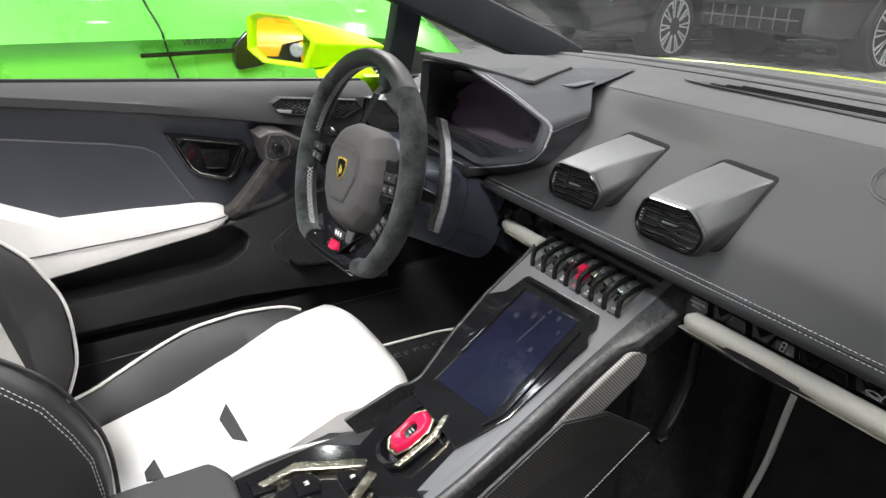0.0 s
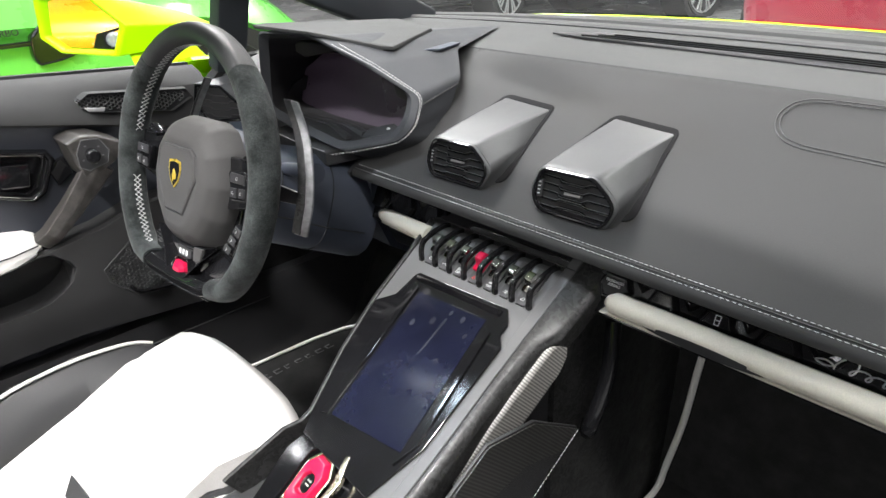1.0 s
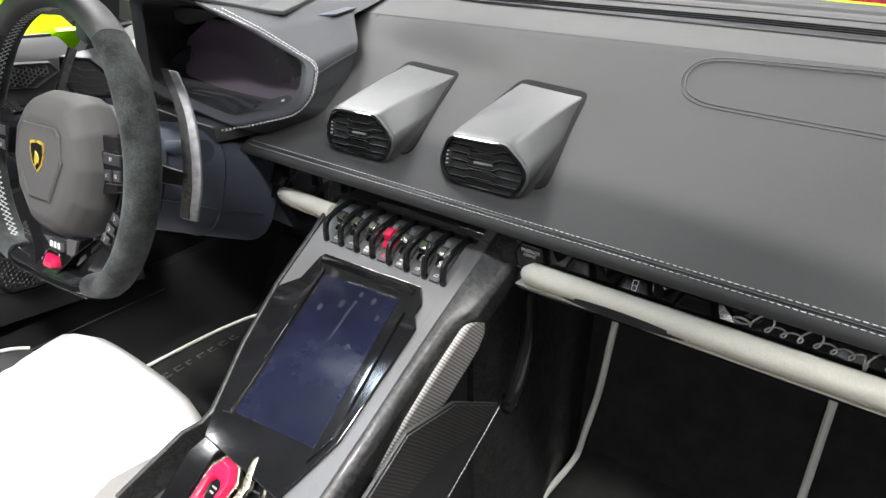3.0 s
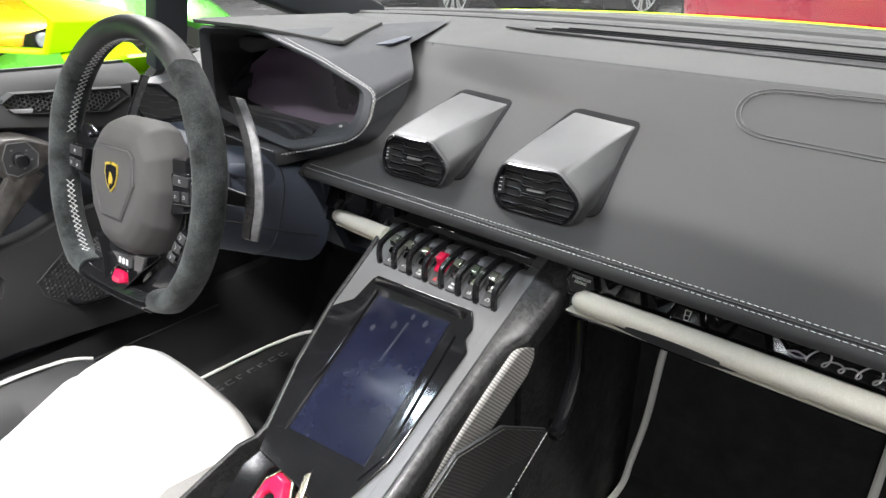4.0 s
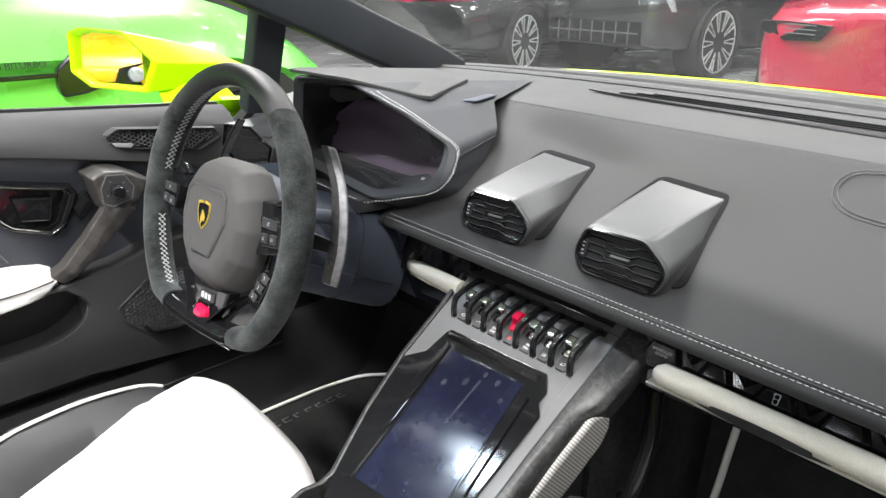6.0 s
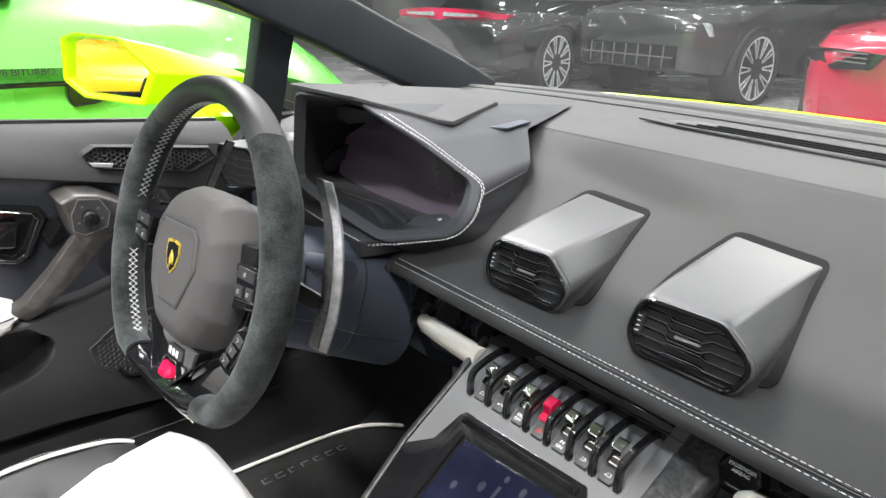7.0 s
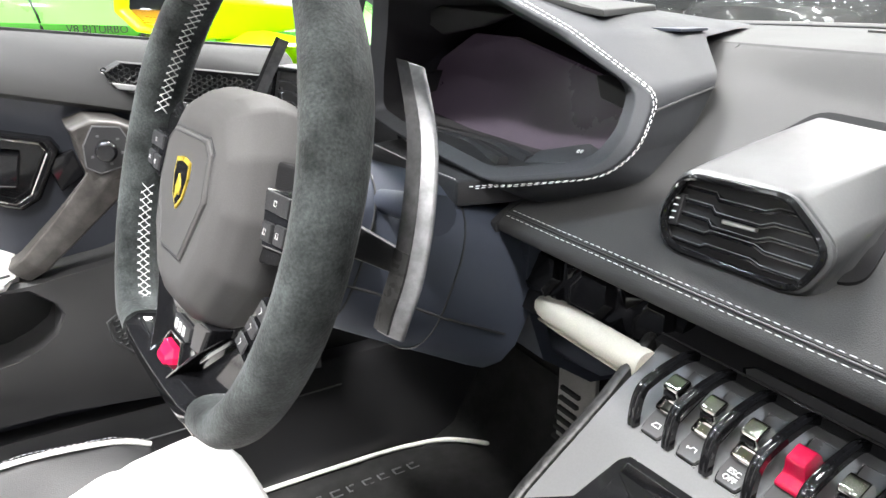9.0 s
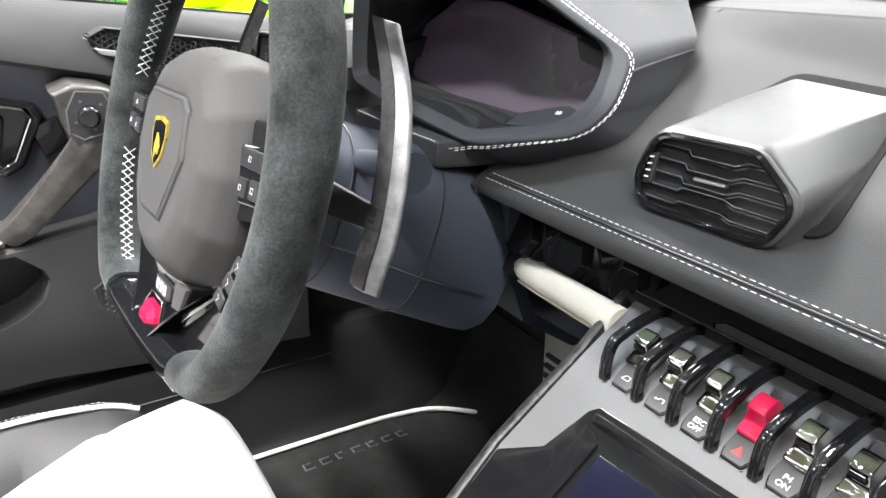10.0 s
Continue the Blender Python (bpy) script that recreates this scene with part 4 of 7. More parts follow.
def steering_column():
    c = thing("steering_column", kp(0, 0, -0.1), "blue-black plastic steering column shroud with long metal shift paddles", "steering column")
    rings = []
    for w, r, dv in ((-0.028, 0.060, 0), (-0.034, 0.078, 0), (-0.055, 0.082, 0), (-0.058, 0.070, -0.002), (-0.10, 0.074, -0.008), (-0.16, 0.080, -0.011), (-0.24, 0.087, -0.015)):
        ring = []
        for k in range(20):
            a = 2 * math.pi * k / 20
            u, v = r * math.copysign(abs(math.cos(a)) ** 0.7, math.cos(a)), r * 0.86 * math.copysign(abs(math.sin(a)) ** 0.7, math.sin(a))
            ring.append(kp(u, v + dv, w))
        rings.append(ring)
    part("shroud", bevel(loft(rings), 0.003, 2, 40), "plastic_blue", c)
    part("shroud_seam", tube([kp(0.0835, -0.02, -0.058), kp(0.078, -0.025, -0.10), kp(0.0825, -0.034, -0.16), kp(0.087, -0.038, -0.22)], 0.0012, 5), "leather_black", c)
    for w, r, dv in ((-0.085, 0.0731, -0.0059), (-0.16, 0.0805, -0.011)):
        ring = [kp(r * math.copysign(abs(math.cos(a)) ** 0.7, math.cos(a)), r * 0.86 * math.copysign(abs(math.sin(a)) ** 0.7, math.sin(a)) + dv, w) for a in [2 * math.pi * k / 40 for k in range(40)]]
        part("shroud_seam", tube(ring, 0.0008, 5, True, up=(0, 1, 0.02)), "leather_black", c)
    for sx in (-1, 1):
        path = spline([(0.1092, 0.1229, -0.0554), (0.1377, 0.0863, -0.0602), (0.1537, 0.0489, -0.0628), (0.1586, 0.0124, -0.0666), (0.1574, -0.0119, -0.0683), (0.1509, -0.0277, -0.0739)], 6)
        rings = []
        for i, p in enumerate(path):
            k = i / (len(path) - 1)
            half = 0.0070 * (0.95 + 0.2 * math.sin(math.pi * k))
            rings.append([kp(sx * (p.x + a), p.y, p.z + b) for a, b in ((-half, -0.0035), (-half, 0.0085), (half * 0.15, 0.0045), (half, -0.0010), (half * 0.9, -0.0040))])
        pad = part("paddle", bevel(loft(rings), 0.0012, 2, 30), "paddle", c, "long curved metal shift paddle")
        face = []
        for i, p in enumerate(path[:-1]):
            half = 0.0070 * (0.95 + 0.2 * math.sin(math.pi * i / (len(path) - 1)))
            face.append([kp(sx * (p.x + a), p.y, p.z + b) for a, b in ((-half - 0.0003, 0.006), (-half - 0.0003, 0.0090), (half * 0.12, 0.0052), (half * 0.12, 0.003))])
        part("paddle_face", loft(face), "gunmetal", pad, "dark brushed face")
        inner = []
        for i, p in enumerate(path[16:-1]):
            inner.append([kp(sx * (p.x + a), p.y, p.z + b) for a, b in ((-0.0092, 0.0070), (-0.0092, 0.0095), (0.0010, 0.0060), (0.0010, 0.004))])
        part("paddle_inlay", loft(inner), "forged", pad)
        part("paddle_foot", bevel(prism([kp(sx * 0.07, 0.022, -0.056), kp(sx * 0.150, 0.022, -0.064), kp(sx * 0.150, 0.008, -0.066), kp(sx * 0.07, -0.002, -0.056)], KN * -0.006), 0.002, 2), "plastic", pad)
    part("stalk", tube(spline([kp(0.06, 0.036, -0.092), kp(0.105, 0.042, -0.090), kp(0.134, 0.045, -0.088)], 5), 0.011, 12, scale=[0.7 + 0.045 * i for i in range(11)]), "plastic_blue", c)
    part("indicator_window", bevel(prism([kp(0.068, 0.035, -0.0335), kp(0.079, 0.025, -0.036), kp(0.079, -0.035, -0.036), kp(0.068, -0.045, -0.0335)], KN * 0.004), 0.002, 2), "gloss", c)
    return c


steering_column()


def knee_panel():
    k = thing("knee_panel", (-0.42, 0.6, 0.6), "blue-black plastic lower dash panel round the steering column", "dash panel")
    rows = []
    for i in range(9):
        x = -0.66 + 0.42 * i / 8
        rows.append([Vector((x, y, z)) for y, z in ((0.66, 0.735), (0.600, 0.715), (0.575, 0.69), (0.575, 0.64), (0.60, 0.58), (0.66, 0.54), (0.78, 0.52))])
    part("panel", sheet(rows, 0.012, (0, 1, 0.2)), "plastic_blue", k)
    part("side_panel", prism([(-0.235, 0.62, 0.70), (-0.240, 0.575, 0.66), (-0.245, 0.58, 0.625), (-0.25, 0.63, 0.592), (-0.25, 0.72, 0.582), (-0.24, 0.70, 0.70)], (-0.008, 0, 0)), "plastic_blue", k)
    # sill where the column meets the dash
    part("pocket", bevel(prism([(-0.45, 0.545, 0.728), (-0.26, 0.52, 0.738), (-0.25, 0.60, 0.736), (-0.45, 0.62, 0.735)], (0, 0, -0.02)), 0.004, 2), "leather_black", k)
    stitches("stitching", [(-0.44, 0.545, 0.7285), (-0.35, 0.530, 0.7335), (-0.262, 0.5205, 0.7385)], k, (0, -0.6, 0.8), 0.005, 0.0034, 0.0005)
    return k


knee_panel()


def dash_corner():
    """The driver's end of the dash with its outer vent."""
    c = thing("dash_end", (-0.6, 0.7, 0.7), "dark leather outer end of the dashboard beside the door", "dashboard")
    rows = []
    for i in range(6):
        x = -0.715 + 0.235 * i / 5
        rows.append([Vector((x, y, z)) for y, z in ((0.60, 0.68), (0.590, 0.73), (0.595, 0.765), (0.62, 0.785), (0.70, 0.805), (0.82, 0.830))])
    part("body", sheet(rows, 0.02, (0, 0.5, -0.8)), "leather_black", c)
    return c


dash_corner()


def outer_vent():
    v = thing("air_vent", (-0.56, 0.55, 0.76), "grey metal six-sided air vent at the driver's dash end", "air vent", "outer air vent")
    fr = [Vector(p) for p in ((-0.597, 0.503, 0.7880), (-0.5487, 0.525, 0.7875), (-0.508, 0.540, 0.7570), (-0.521, 0.540, 0.7310), (-0.578, 0.505, 0.7260), (-0.6075, 0.500, 0.7540))]
    bk = [p + Vector((0.020, 0.095, 0.010)) for p in fr]
    xc, fy, zc = -0.557, 0.520, 0.757
    c = sum(fr, Vector()) / 6
    part("shell", bevel(loft([[c + (p - c) * 0.90 + Vector((0, 0.012, 0)) for p in fr], [c + (p - c) * 0.93 for p in fr], fr, bk], cap=False), 0.003, 3, 22), "vent_metal", v)
    part("recess", loft([[c + (p - c) * 0.93 + Vector((0, 0.006, 0)) for p in fr], [c + (p - c) * 0.75 + Vector((0, 0.05, 0.004)) for p in fr]]), "plastic", v)
    part("bezel", tube([c + (p - c) * 0.9 + Vector((0, -0.0005, 0)) for p in fr], 0.0024, 6, True, up=(0.01, 1, 0.02)), "gloss", v)
    for j in range(4):
        z = zc - 0.017 + 0.011 * j
        half = 0.043 - abs(z - zc) * 0.5
        pts = [(xc - half, fy - 0.010, z), (xc - 0.02, fy - 0.001, z), (xc - 0.013, fy + 0.001, z - 0.004), (xc + 0.010, fy + 0.013, z - 0.004), (xc + 0.016, fy + 0.016, z), (xc + half, fy + 0.026, z)]
        part("slat", sweep(pts, [(-0.007, -0.0009), (0.007, -0.0009), (0.007, 0.0009), (-0.007, 0.0009)]), "plastic", v)
    part("thumb_wheel", bevel(box((xc - 0.038, fy - 0.010, zc), (0.006, 0.006, 0.02)), 0.002, 2), "chrome", v)
    return v


outer_vent()

# ---- centre console ----
CS = math.tan(radians(30))
CN = Vector((0, -CS, 1)).normalized()


def cp(u, v, h=0.0):
    """A point of the sloping console face, h above it."""
    return Vector((u, v, 0.625 + CS * (v - 0.5))) + CN * h


def plate(poly, h0, h1, bev=0.0012):
    bm = loft([[cp(u, v, h0) for u, v in poly], [cp(u, v, h1) for u, v in poly]])
    return bevel(bm, bev, 2) if bev else bm


def icon(name, shape, u, v, parent, material="print"):
    """Small printed sign on a switch base; shape in millimetres."""
    bms = []
    for a, b in shape:
        bms.append(tube([cp(u + a[0] * 0.0008, v + a[1] * 0.0008, 0.0033), cp(u + b[0] * 0.0008, v + b[1] * 0.0008, 0.0033)], 0.00024, 4))
    return part(name, merge(*bms), material, parent)


def console():
    c = thing("centre_console", (0, 0.45, 0.3), "satin grey centre console with gloss black touchscreen surround", "centre console")
    face = [(-0.106, 0.572), (0.093, 0.572), (0.0925, 0.53), (0.092, 0.47), (0.091, 0.38), (0.090, 0.27), (0.074, 0.258), (0.066, 0.325), (-0.046, 0.328), (-0.058, 0.338), (-0.082, 0.40), (-0.098, 0.465), (-0.104, 0.53)]
    part("face", plate(face, -0.012, 0.0), "satin", c, "satin grey face")
    # body below the face
    low = [(x * 1.06, y) for x, y in face]
    part("body", loft([[cp(u, v, -0.010) for u, v in face], [cp(u, v, -0.012) + Vector((0, 0, -0.03)) for u, v in low], [Vector((u * 0.95, v + 0.05, 0.16)) for u, v in low]]), "plastic", c)
    bez = [(-0.070, 0.505), (-0.066, 0.510), (0.068, 0.515), (0.074, 0.508), (0.0805, 0.500), (0.0800, 0.489), (0.0905, 0.479), (0.0905, 0.465), (0.0900, 0.37), (0.070, 0.312), (-0.046, 0.318), (-0.056, 0.338), (-0.080, 0.40), (-0.094, 0.462), (-0.074, 0.478)]
    part("screen_surround", plate(bez, 0.0, 0.004, 0.0015), "gloss", c, "gloss black surround")
    scr = [(-0.0455, 0.491), (0.055, 0.496), (0.0715, 0.357), (-0.031, 0.347)]
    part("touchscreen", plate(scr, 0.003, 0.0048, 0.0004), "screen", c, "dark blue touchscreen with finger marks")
    for u, v, a, b in ((0.0307, 0.4850, 0.0028, 0.0036), (0.0365, 0.4390, 0.0030, 0.0034), (-0.0024, 0.4713, 0.0034, 0.0042), (-0.0240, 0.4600, 0.0030, 0.0036), (0.0460, 0.4720, 0.0024, 0.0030), (0.0120, 0.4860, 0.0022, 0.0030)):
        part("finger_mark", plate([(u + a * math.cos(q), v + b * math.sin(q)) for q in [math.pi / 6 * k for k in range(12)]], 0.0046, 0.00495, 0.00001), "smear", c)
    part("wiped_streak", plate([(0.0100, 0.4790), (0.0104, 0.4360), (0.0124, 0.4360), (0.0132, 0.4790)], 0.0046, 0.0049, 0.00001), "smear", c)
    part("lower_panel", plate([(0.068, 0.335), (0.074, 0.258), (0.035, 0.222), (-0.050, 0.228), (-0.064, 0.300), (-0.050, 0.338)], -0.022, -0.010, 0.001), "gloss", c)
    # raised visor edges
    part("visor", bevel(loft([[cp(u, v, h) for u, v, h in r] for r in ([(-0.064, 0.500, 0.003), (-0.064, 0.507, 0.003), (-0.060, 0.504, 0.012)], [(0.066, 0.503, 0.003), (0.066, 0.511, 0.003), (0.062, 0.508, 0.012)])]), 0.0008, 2), "gloss", c)
    part("edge_strip", plate([(-0.064, 0.500), (-0.0500, 0.494), (-0.0355, 0.345), (-0.045, 0.342)], 0.003, 0.0062, 0.001), "gloss", c)
    part("right_strip", plate([(0.060, 0.490), (0.070, 0.487), (0.084, 0.37), (0.074, 0.345)], 0.003, 0.0065, 0.001), "gloss", c)
    # ash shelf behind the switches
    part("shelf", loft([[cp(u, v, h) for u, v, h in ((-0.112, 0.572, 0.0), (0.108, 0.572, 0.0), (0.108, 0.572, -0.012), (-0.112, 0.572, -0.012))], [Vector(p) for p in ((-0.112, 0.64, 0.678), (0.118, 0.64, 0.678), (0.118, 0.64, 0.66), (-0.112, 0.64, 0.66))]]), "plastic", c)
    slot = [Vector((x, y, 0.6666 + 0.168 * (y - 0.572))) for x, y in ((-0.054, 0.580), (-0.058, 0.585), (-0.054, 0.590), (0.090, 0.590), (0.094, 0.585), (0.090, 0.580))]
    part("slot_strip", bevel(prism([p - Vector((0, 0, 0.002)) for p in slot], (0, 0, 0.0026)), 0.0004, 1), "satin", c, "grey strip")
    part("slot_frame", tube(slot, 0.0012, 6, True, up=(0, 0, 1)), "gloss", c)
    part("shelf_seam", tube([cp(-0.110, 0.577, 0.0012), cp(0.106, 0.577, 0.0012)], 0.0007, 5), "leather_black", c)
    # side rail of forged carbon
    strip, rings = [], []
    for v, u, o in ((0.612, 0.106, 0.150), (0.585, 0.105, 0.143), (0.56, 0.1045, 0.137), (0.53, 0.1040, 0.1345), (0.515, 0.1040, 0.1330), (0.50, 0.1035, 0.1230), (0.45, 0.1030, 0.1190), (0.40, 0.1035, 0.1170), (0.35, 0.1030, 0.1160), (0.30, 0.102, 0.1150), (0.26, 0.098, 0.110)):
        w = o - u
        strip.append([cp(a, v, h) for a, h in ((u - 0.0125, -0.0012), (u - 0.0118, 0.0006), (u + 0.0005, 0.0006), (u + 0.001, -0.010), (u - 0.0125, -0.010))])
        rings.append([cp(u + a * w, v, h) for a, h in ((0.0, -0.0002), (0.45, -0.0010), (0.80, -0.0045), (1.0, -0.0110), (0.95, -0.034), (0.0, -0.034))])
    part("side_strip", bevel(loft(strip), 0.0005, 1), "satin", c, "satin grey edge strip")
    part("carbon_rail", bevel(loft(rings), 0.002, 2, 20), "forged", c, "forged carbon side rail")
    ringl = []
    for v, u in ((0.575, -0.112), (0.53, -0.104), (0.465, -0.098), (0.40, -0.082), (0.338, -0.058), (0.325, -0.060), (0.31, -0.072), (0.28, -0.080), (0.24, -0.090)):
        ringl.append([cp(u + a, v, h) for a, h in ((0.0, 0.0015), (-0.004, 0.002), (-0.010, -0.003), (-0.012, -0.05), (0.0, -0.05))])
    part("left_rail", bevel(loft(ringl), 0.0015, 2, 20), "forged", c, "forged carbon side rail")
    # knee pad
    p0, p1 = Vector((0.126, 0.533, 0.614)), Vector((0.110, 0.388, 0.508))
    ax = (p1 - p0).normalized()
    dn = Vector((0.10, 0.55, -0.83))
    dn = (dn - ax * dn.dot(ax)).normalized()
    outd = ax.cross(dn)
    if outd.x < 0:
        outd = -outd
    L = (p1 - p0).length
    shape = [(0.0, 0.002), (0.004, -0.006), (0.014, -0.012), (0.05, -0.0125), (0.12, -0.012), (0.165, -0.010), (L, -0.004), (L + 0.002, 0.006), (L - 0.006, 0.016), (0.15, 0.018), (0.08, 0.019), (0.025, 0.017), (0.008, 0.011)]
    pad = loft([[p0 + ax * s + dn * (t * 1.35 + 0.001) + outd * h for s, t in shape] for h in (-0.01, 0.002)] + [[p0 + ax * (L / 2 + (s - L / 2) * 0.975) + dn * (0.0055 + (t - 0.004) * 1.12) + outd * 0.0065 for s, t in shape]])
    part("knee_pad", bevel(pad, 0.002, 2, 20), "twill", c, "ribbed grey knee pad")
    return c


console()


def switch(i, sign):
    u = 0.0036 + 0.0239 * (i - 3)
    red = i == 3
    s = thing("toggle_switch", cp(u, 0.545), "red hazard toggle switch with gloss black guard" if red else "chrome toggle switch between gloss black guards", "switch", "console toggle switches")
    base = [(u - 0.0082, 0.5285), (u - 0.0060, 0.5232), (u + 0.0060, 0.5232), (u + 0.0082, 0.5285), (u + 0.0082, 0.5660), (u - 0.0082, 0.5660)]
    part("groove", plate(base, -0.002, 0.0007, 0.0002), "gloss", s)
    tight = [(u + (a - u) * 0.88, 0.5446 + (v - 0.5446) * 0.955) for a, v in base]
    b = part("base", plate(tight, 0.0, 0.0030, 0.0008), "switch_base", s, "dark grey base plate")
    part("base_outline", tube(rounded([cp(a, v, 0.0007) for a, v in base], [0.002] * 6, 3), 0.00032, 4, True), "satin", b)
    # hooked lever: narrow crown, slanted front, wide foot flange
    prof = [(0.5550, 0.002, 0.0056), (0.5545, 0.0130, 0.0052), (0.5530, 0.0172, 0.0049), (0.5512, 0.0184, 0.0047), (0.5446, 0.0190, 0.0047), (0.5432, 0.0178, 0.0049), (0.5424, 0.0125, 0.0054), (0.5412, 0.0094, 0.0059), (0.5368, 0.0084, 0.0063), (0.5356, 0.0066, 0.0064), (0.5362, 0.0028, 0.0064)]
    rings = [[cp(u + k * a, v, h) for v, h, a in prof] for k in (-1, 1)]
    lever = part("lever", bevel(loft(rings), 0.0010, 2, 30), "red" if red else "chrome", s, "red plastic lever" if red else "chrome lever")
    if not red:
        part("lever_window", bevel(prism([cp(u + a, v, h) for a, v, h in ((-0.0034, 0.5428, 0.0165), (0.0034, 0.5428, 0.0165), (0.0040, 0.5420, 0.0120), (-0.0040, 0.5420, 0.0120))], (0, -0.0010, 0.0003)), 0.0003, 1), "gloss", lever)
    if sign == "ESC\nOFF" or sign == "P4\nON":
        pl = Matrix.Translation(cp(u, 0.5293, 0.0032)) @ Matrix.Rotation(radians(30), 4, "X")
        lettering("sign", sign, 0.0042, pl, "print", b)
    elif sign:
        icon("sign", sign, u, 0.5293, b, "redprint" if red else "print")
    return s


TRI = [((-3, -2), (3, -2)), ((3, -2), (0, 3)), ((0, 3), (-3, -2)), ((-1.3, -1), (1.3, -1)), ((1.3, -1), (0, 1.3)), ((0, 1.3), (-1.3, -1))]
WIN = [((-3, -1), (3, -1)), ((3, -1), (3, 2)), ((3, 2), (-1, 2)), ((-1, 2), (-3, -1))]
LIFT = [((-4, 0), (-1, 0)), ((-1, 0), (0, 1.5)), ((0, 1.5), (3, 1.5)), ((3, 1.5), (3, -1)), ((-3, 1), (-3, -1))]
FOG = [((-3, 1.5), (0, 1.5)), ((-3, 0), (0, 0)), ((-3, -1.5), (0, -1.5)), ((1, 2), (1, -2)), ((1, 2), (3, 0)), ((3, 0), (1, -2))]
for i, sg in enumerate((WIN, LIFT, "ESC\nOFF", TRI, "P4\nON", FOG, WIN)):
    switch(i, sg)


def guards():
    for i in range(8):
        u = 0.0036 + 0.0239 * (i - 3.5)
        g = [(u, 0.5240, 0.0005), (u, 0.5262, 0.006), (u, 0.5305, 0.0135), (u, 0.5350, 0.0182), (u, 0.5400, 0.0192), (u, 0.552, 0.0165), (u, 0.566, 0.0105), (u, 0.573, 0.004)]
        ob = part("switch_guard", bevel(sweep([cp(*p) for p in spline(g, 4)], [(-0.0031, -0.0026), (0.0031, -0.0026), (0.0027, 0.0020), (0.0012, 0.0026), (0.0004, 0.0021), (-0.0004, 0.0021), (-0.0012, 0.0026), (-0.0027, 0.0020)], (0.01, -0.5, 0.86)), 0.0005, 1), "gloss")
        tagged(ob, "gloss black curved guard between toggle switches", "switch guard", "console switch guards")


guards()


def start_pod():
    p = thing("start_button", (-0.004, 0.30, 0.48), "red flip cover over the engine start button", "button")
    T = Matrix.Translation(cp(0.004, 0.293, -0.008)) @ Matrix.Rotation(radians(30), 4, "X")
    f = lambda u, v, w: T @ Vector((u, v, w))
    o = [(-0.026, -0.048), (-0.010, -0.056), (0.014, -0.054), (0.029, -0.040), (0.031, 0.016), (0.020, 0.042), (-0.015, 0.045), (-0.029, 0.024)]
    part("ring", bevel(loft([[f(u, v, -0.02) for u, v in o], [f(u, v, 0.008) for u, v in o], [f(u * 0.84, v * 0.86, 0.012) for u, v in o], [f(u * 0.76, v * 0.80, 0.002) for u, v in o]], cap=False), 0.002, 2, 20), "gloss", p)
    part("metal_arc", bevel(loft([[f(u, v, w) for u, v in ((0.022, -0.044), (0.030, -0.040), (0.0325, 0.016), (0.0215, 0.043), (0.017, 0.038), (0.025, 0.012))] for w in (0.006, 0.0128)]), 0.0015, 2), "champagne", p)
    cov = [(-0.015, -0.028), (-0.004, -0.034), (0.011, -0.031), (0.0165, -0.016), (0.0165, 0.012), (0.008, 0.024), (-0.009, 0.026), (-0.018, 0.012)]
    fr = [(u * 1.18, v * 1.14) for u, v in cov]
    part("cover_frame", bevel(loft([[f(u, v, 0.0) for u, v in fr], [f(u, v, 0.0115) for u, v in fr], [f(u * 0.88, v * 0.9, 0.0115) for u, v in fr], [f(u * 0.86, v * 0.88, 0.004) for u, v in fr]], cap=False), 0.0008, 2, 20), "champagne", p)
    part("cover", bevel(loft([[f(u, v, 0.002) for u, v in cov], [f(u, v, 0.011) for u, v in cov], [f(u * 0.82, v * 0.84, 0.017) for u, v in cov], [f(u * 0.50, v * 0.40 - 0.003, 0.0155) for u, v in cov], [f(u * 0.46, v * 0.36 - 0.003, 0.010) for u, v in cov]]), 0.0015, 2, 20), "red", p)
    btn = part("button", bevel(loft([[f(0.009 * math.cos(q), 0.011 * math.sin(q) - 0.003, w) for q in [math.pi / 6 * k for k in range(12)]] for w in (0.008, 0.0115)]), 0.001, 2), "gloss", p)
    lettering("button_text", "START\n\nSTOP", 0.0022, T @ Matrix.Translation((0.0, -0.003, 0.0118)), "print", btn)
    return p


start_pod()


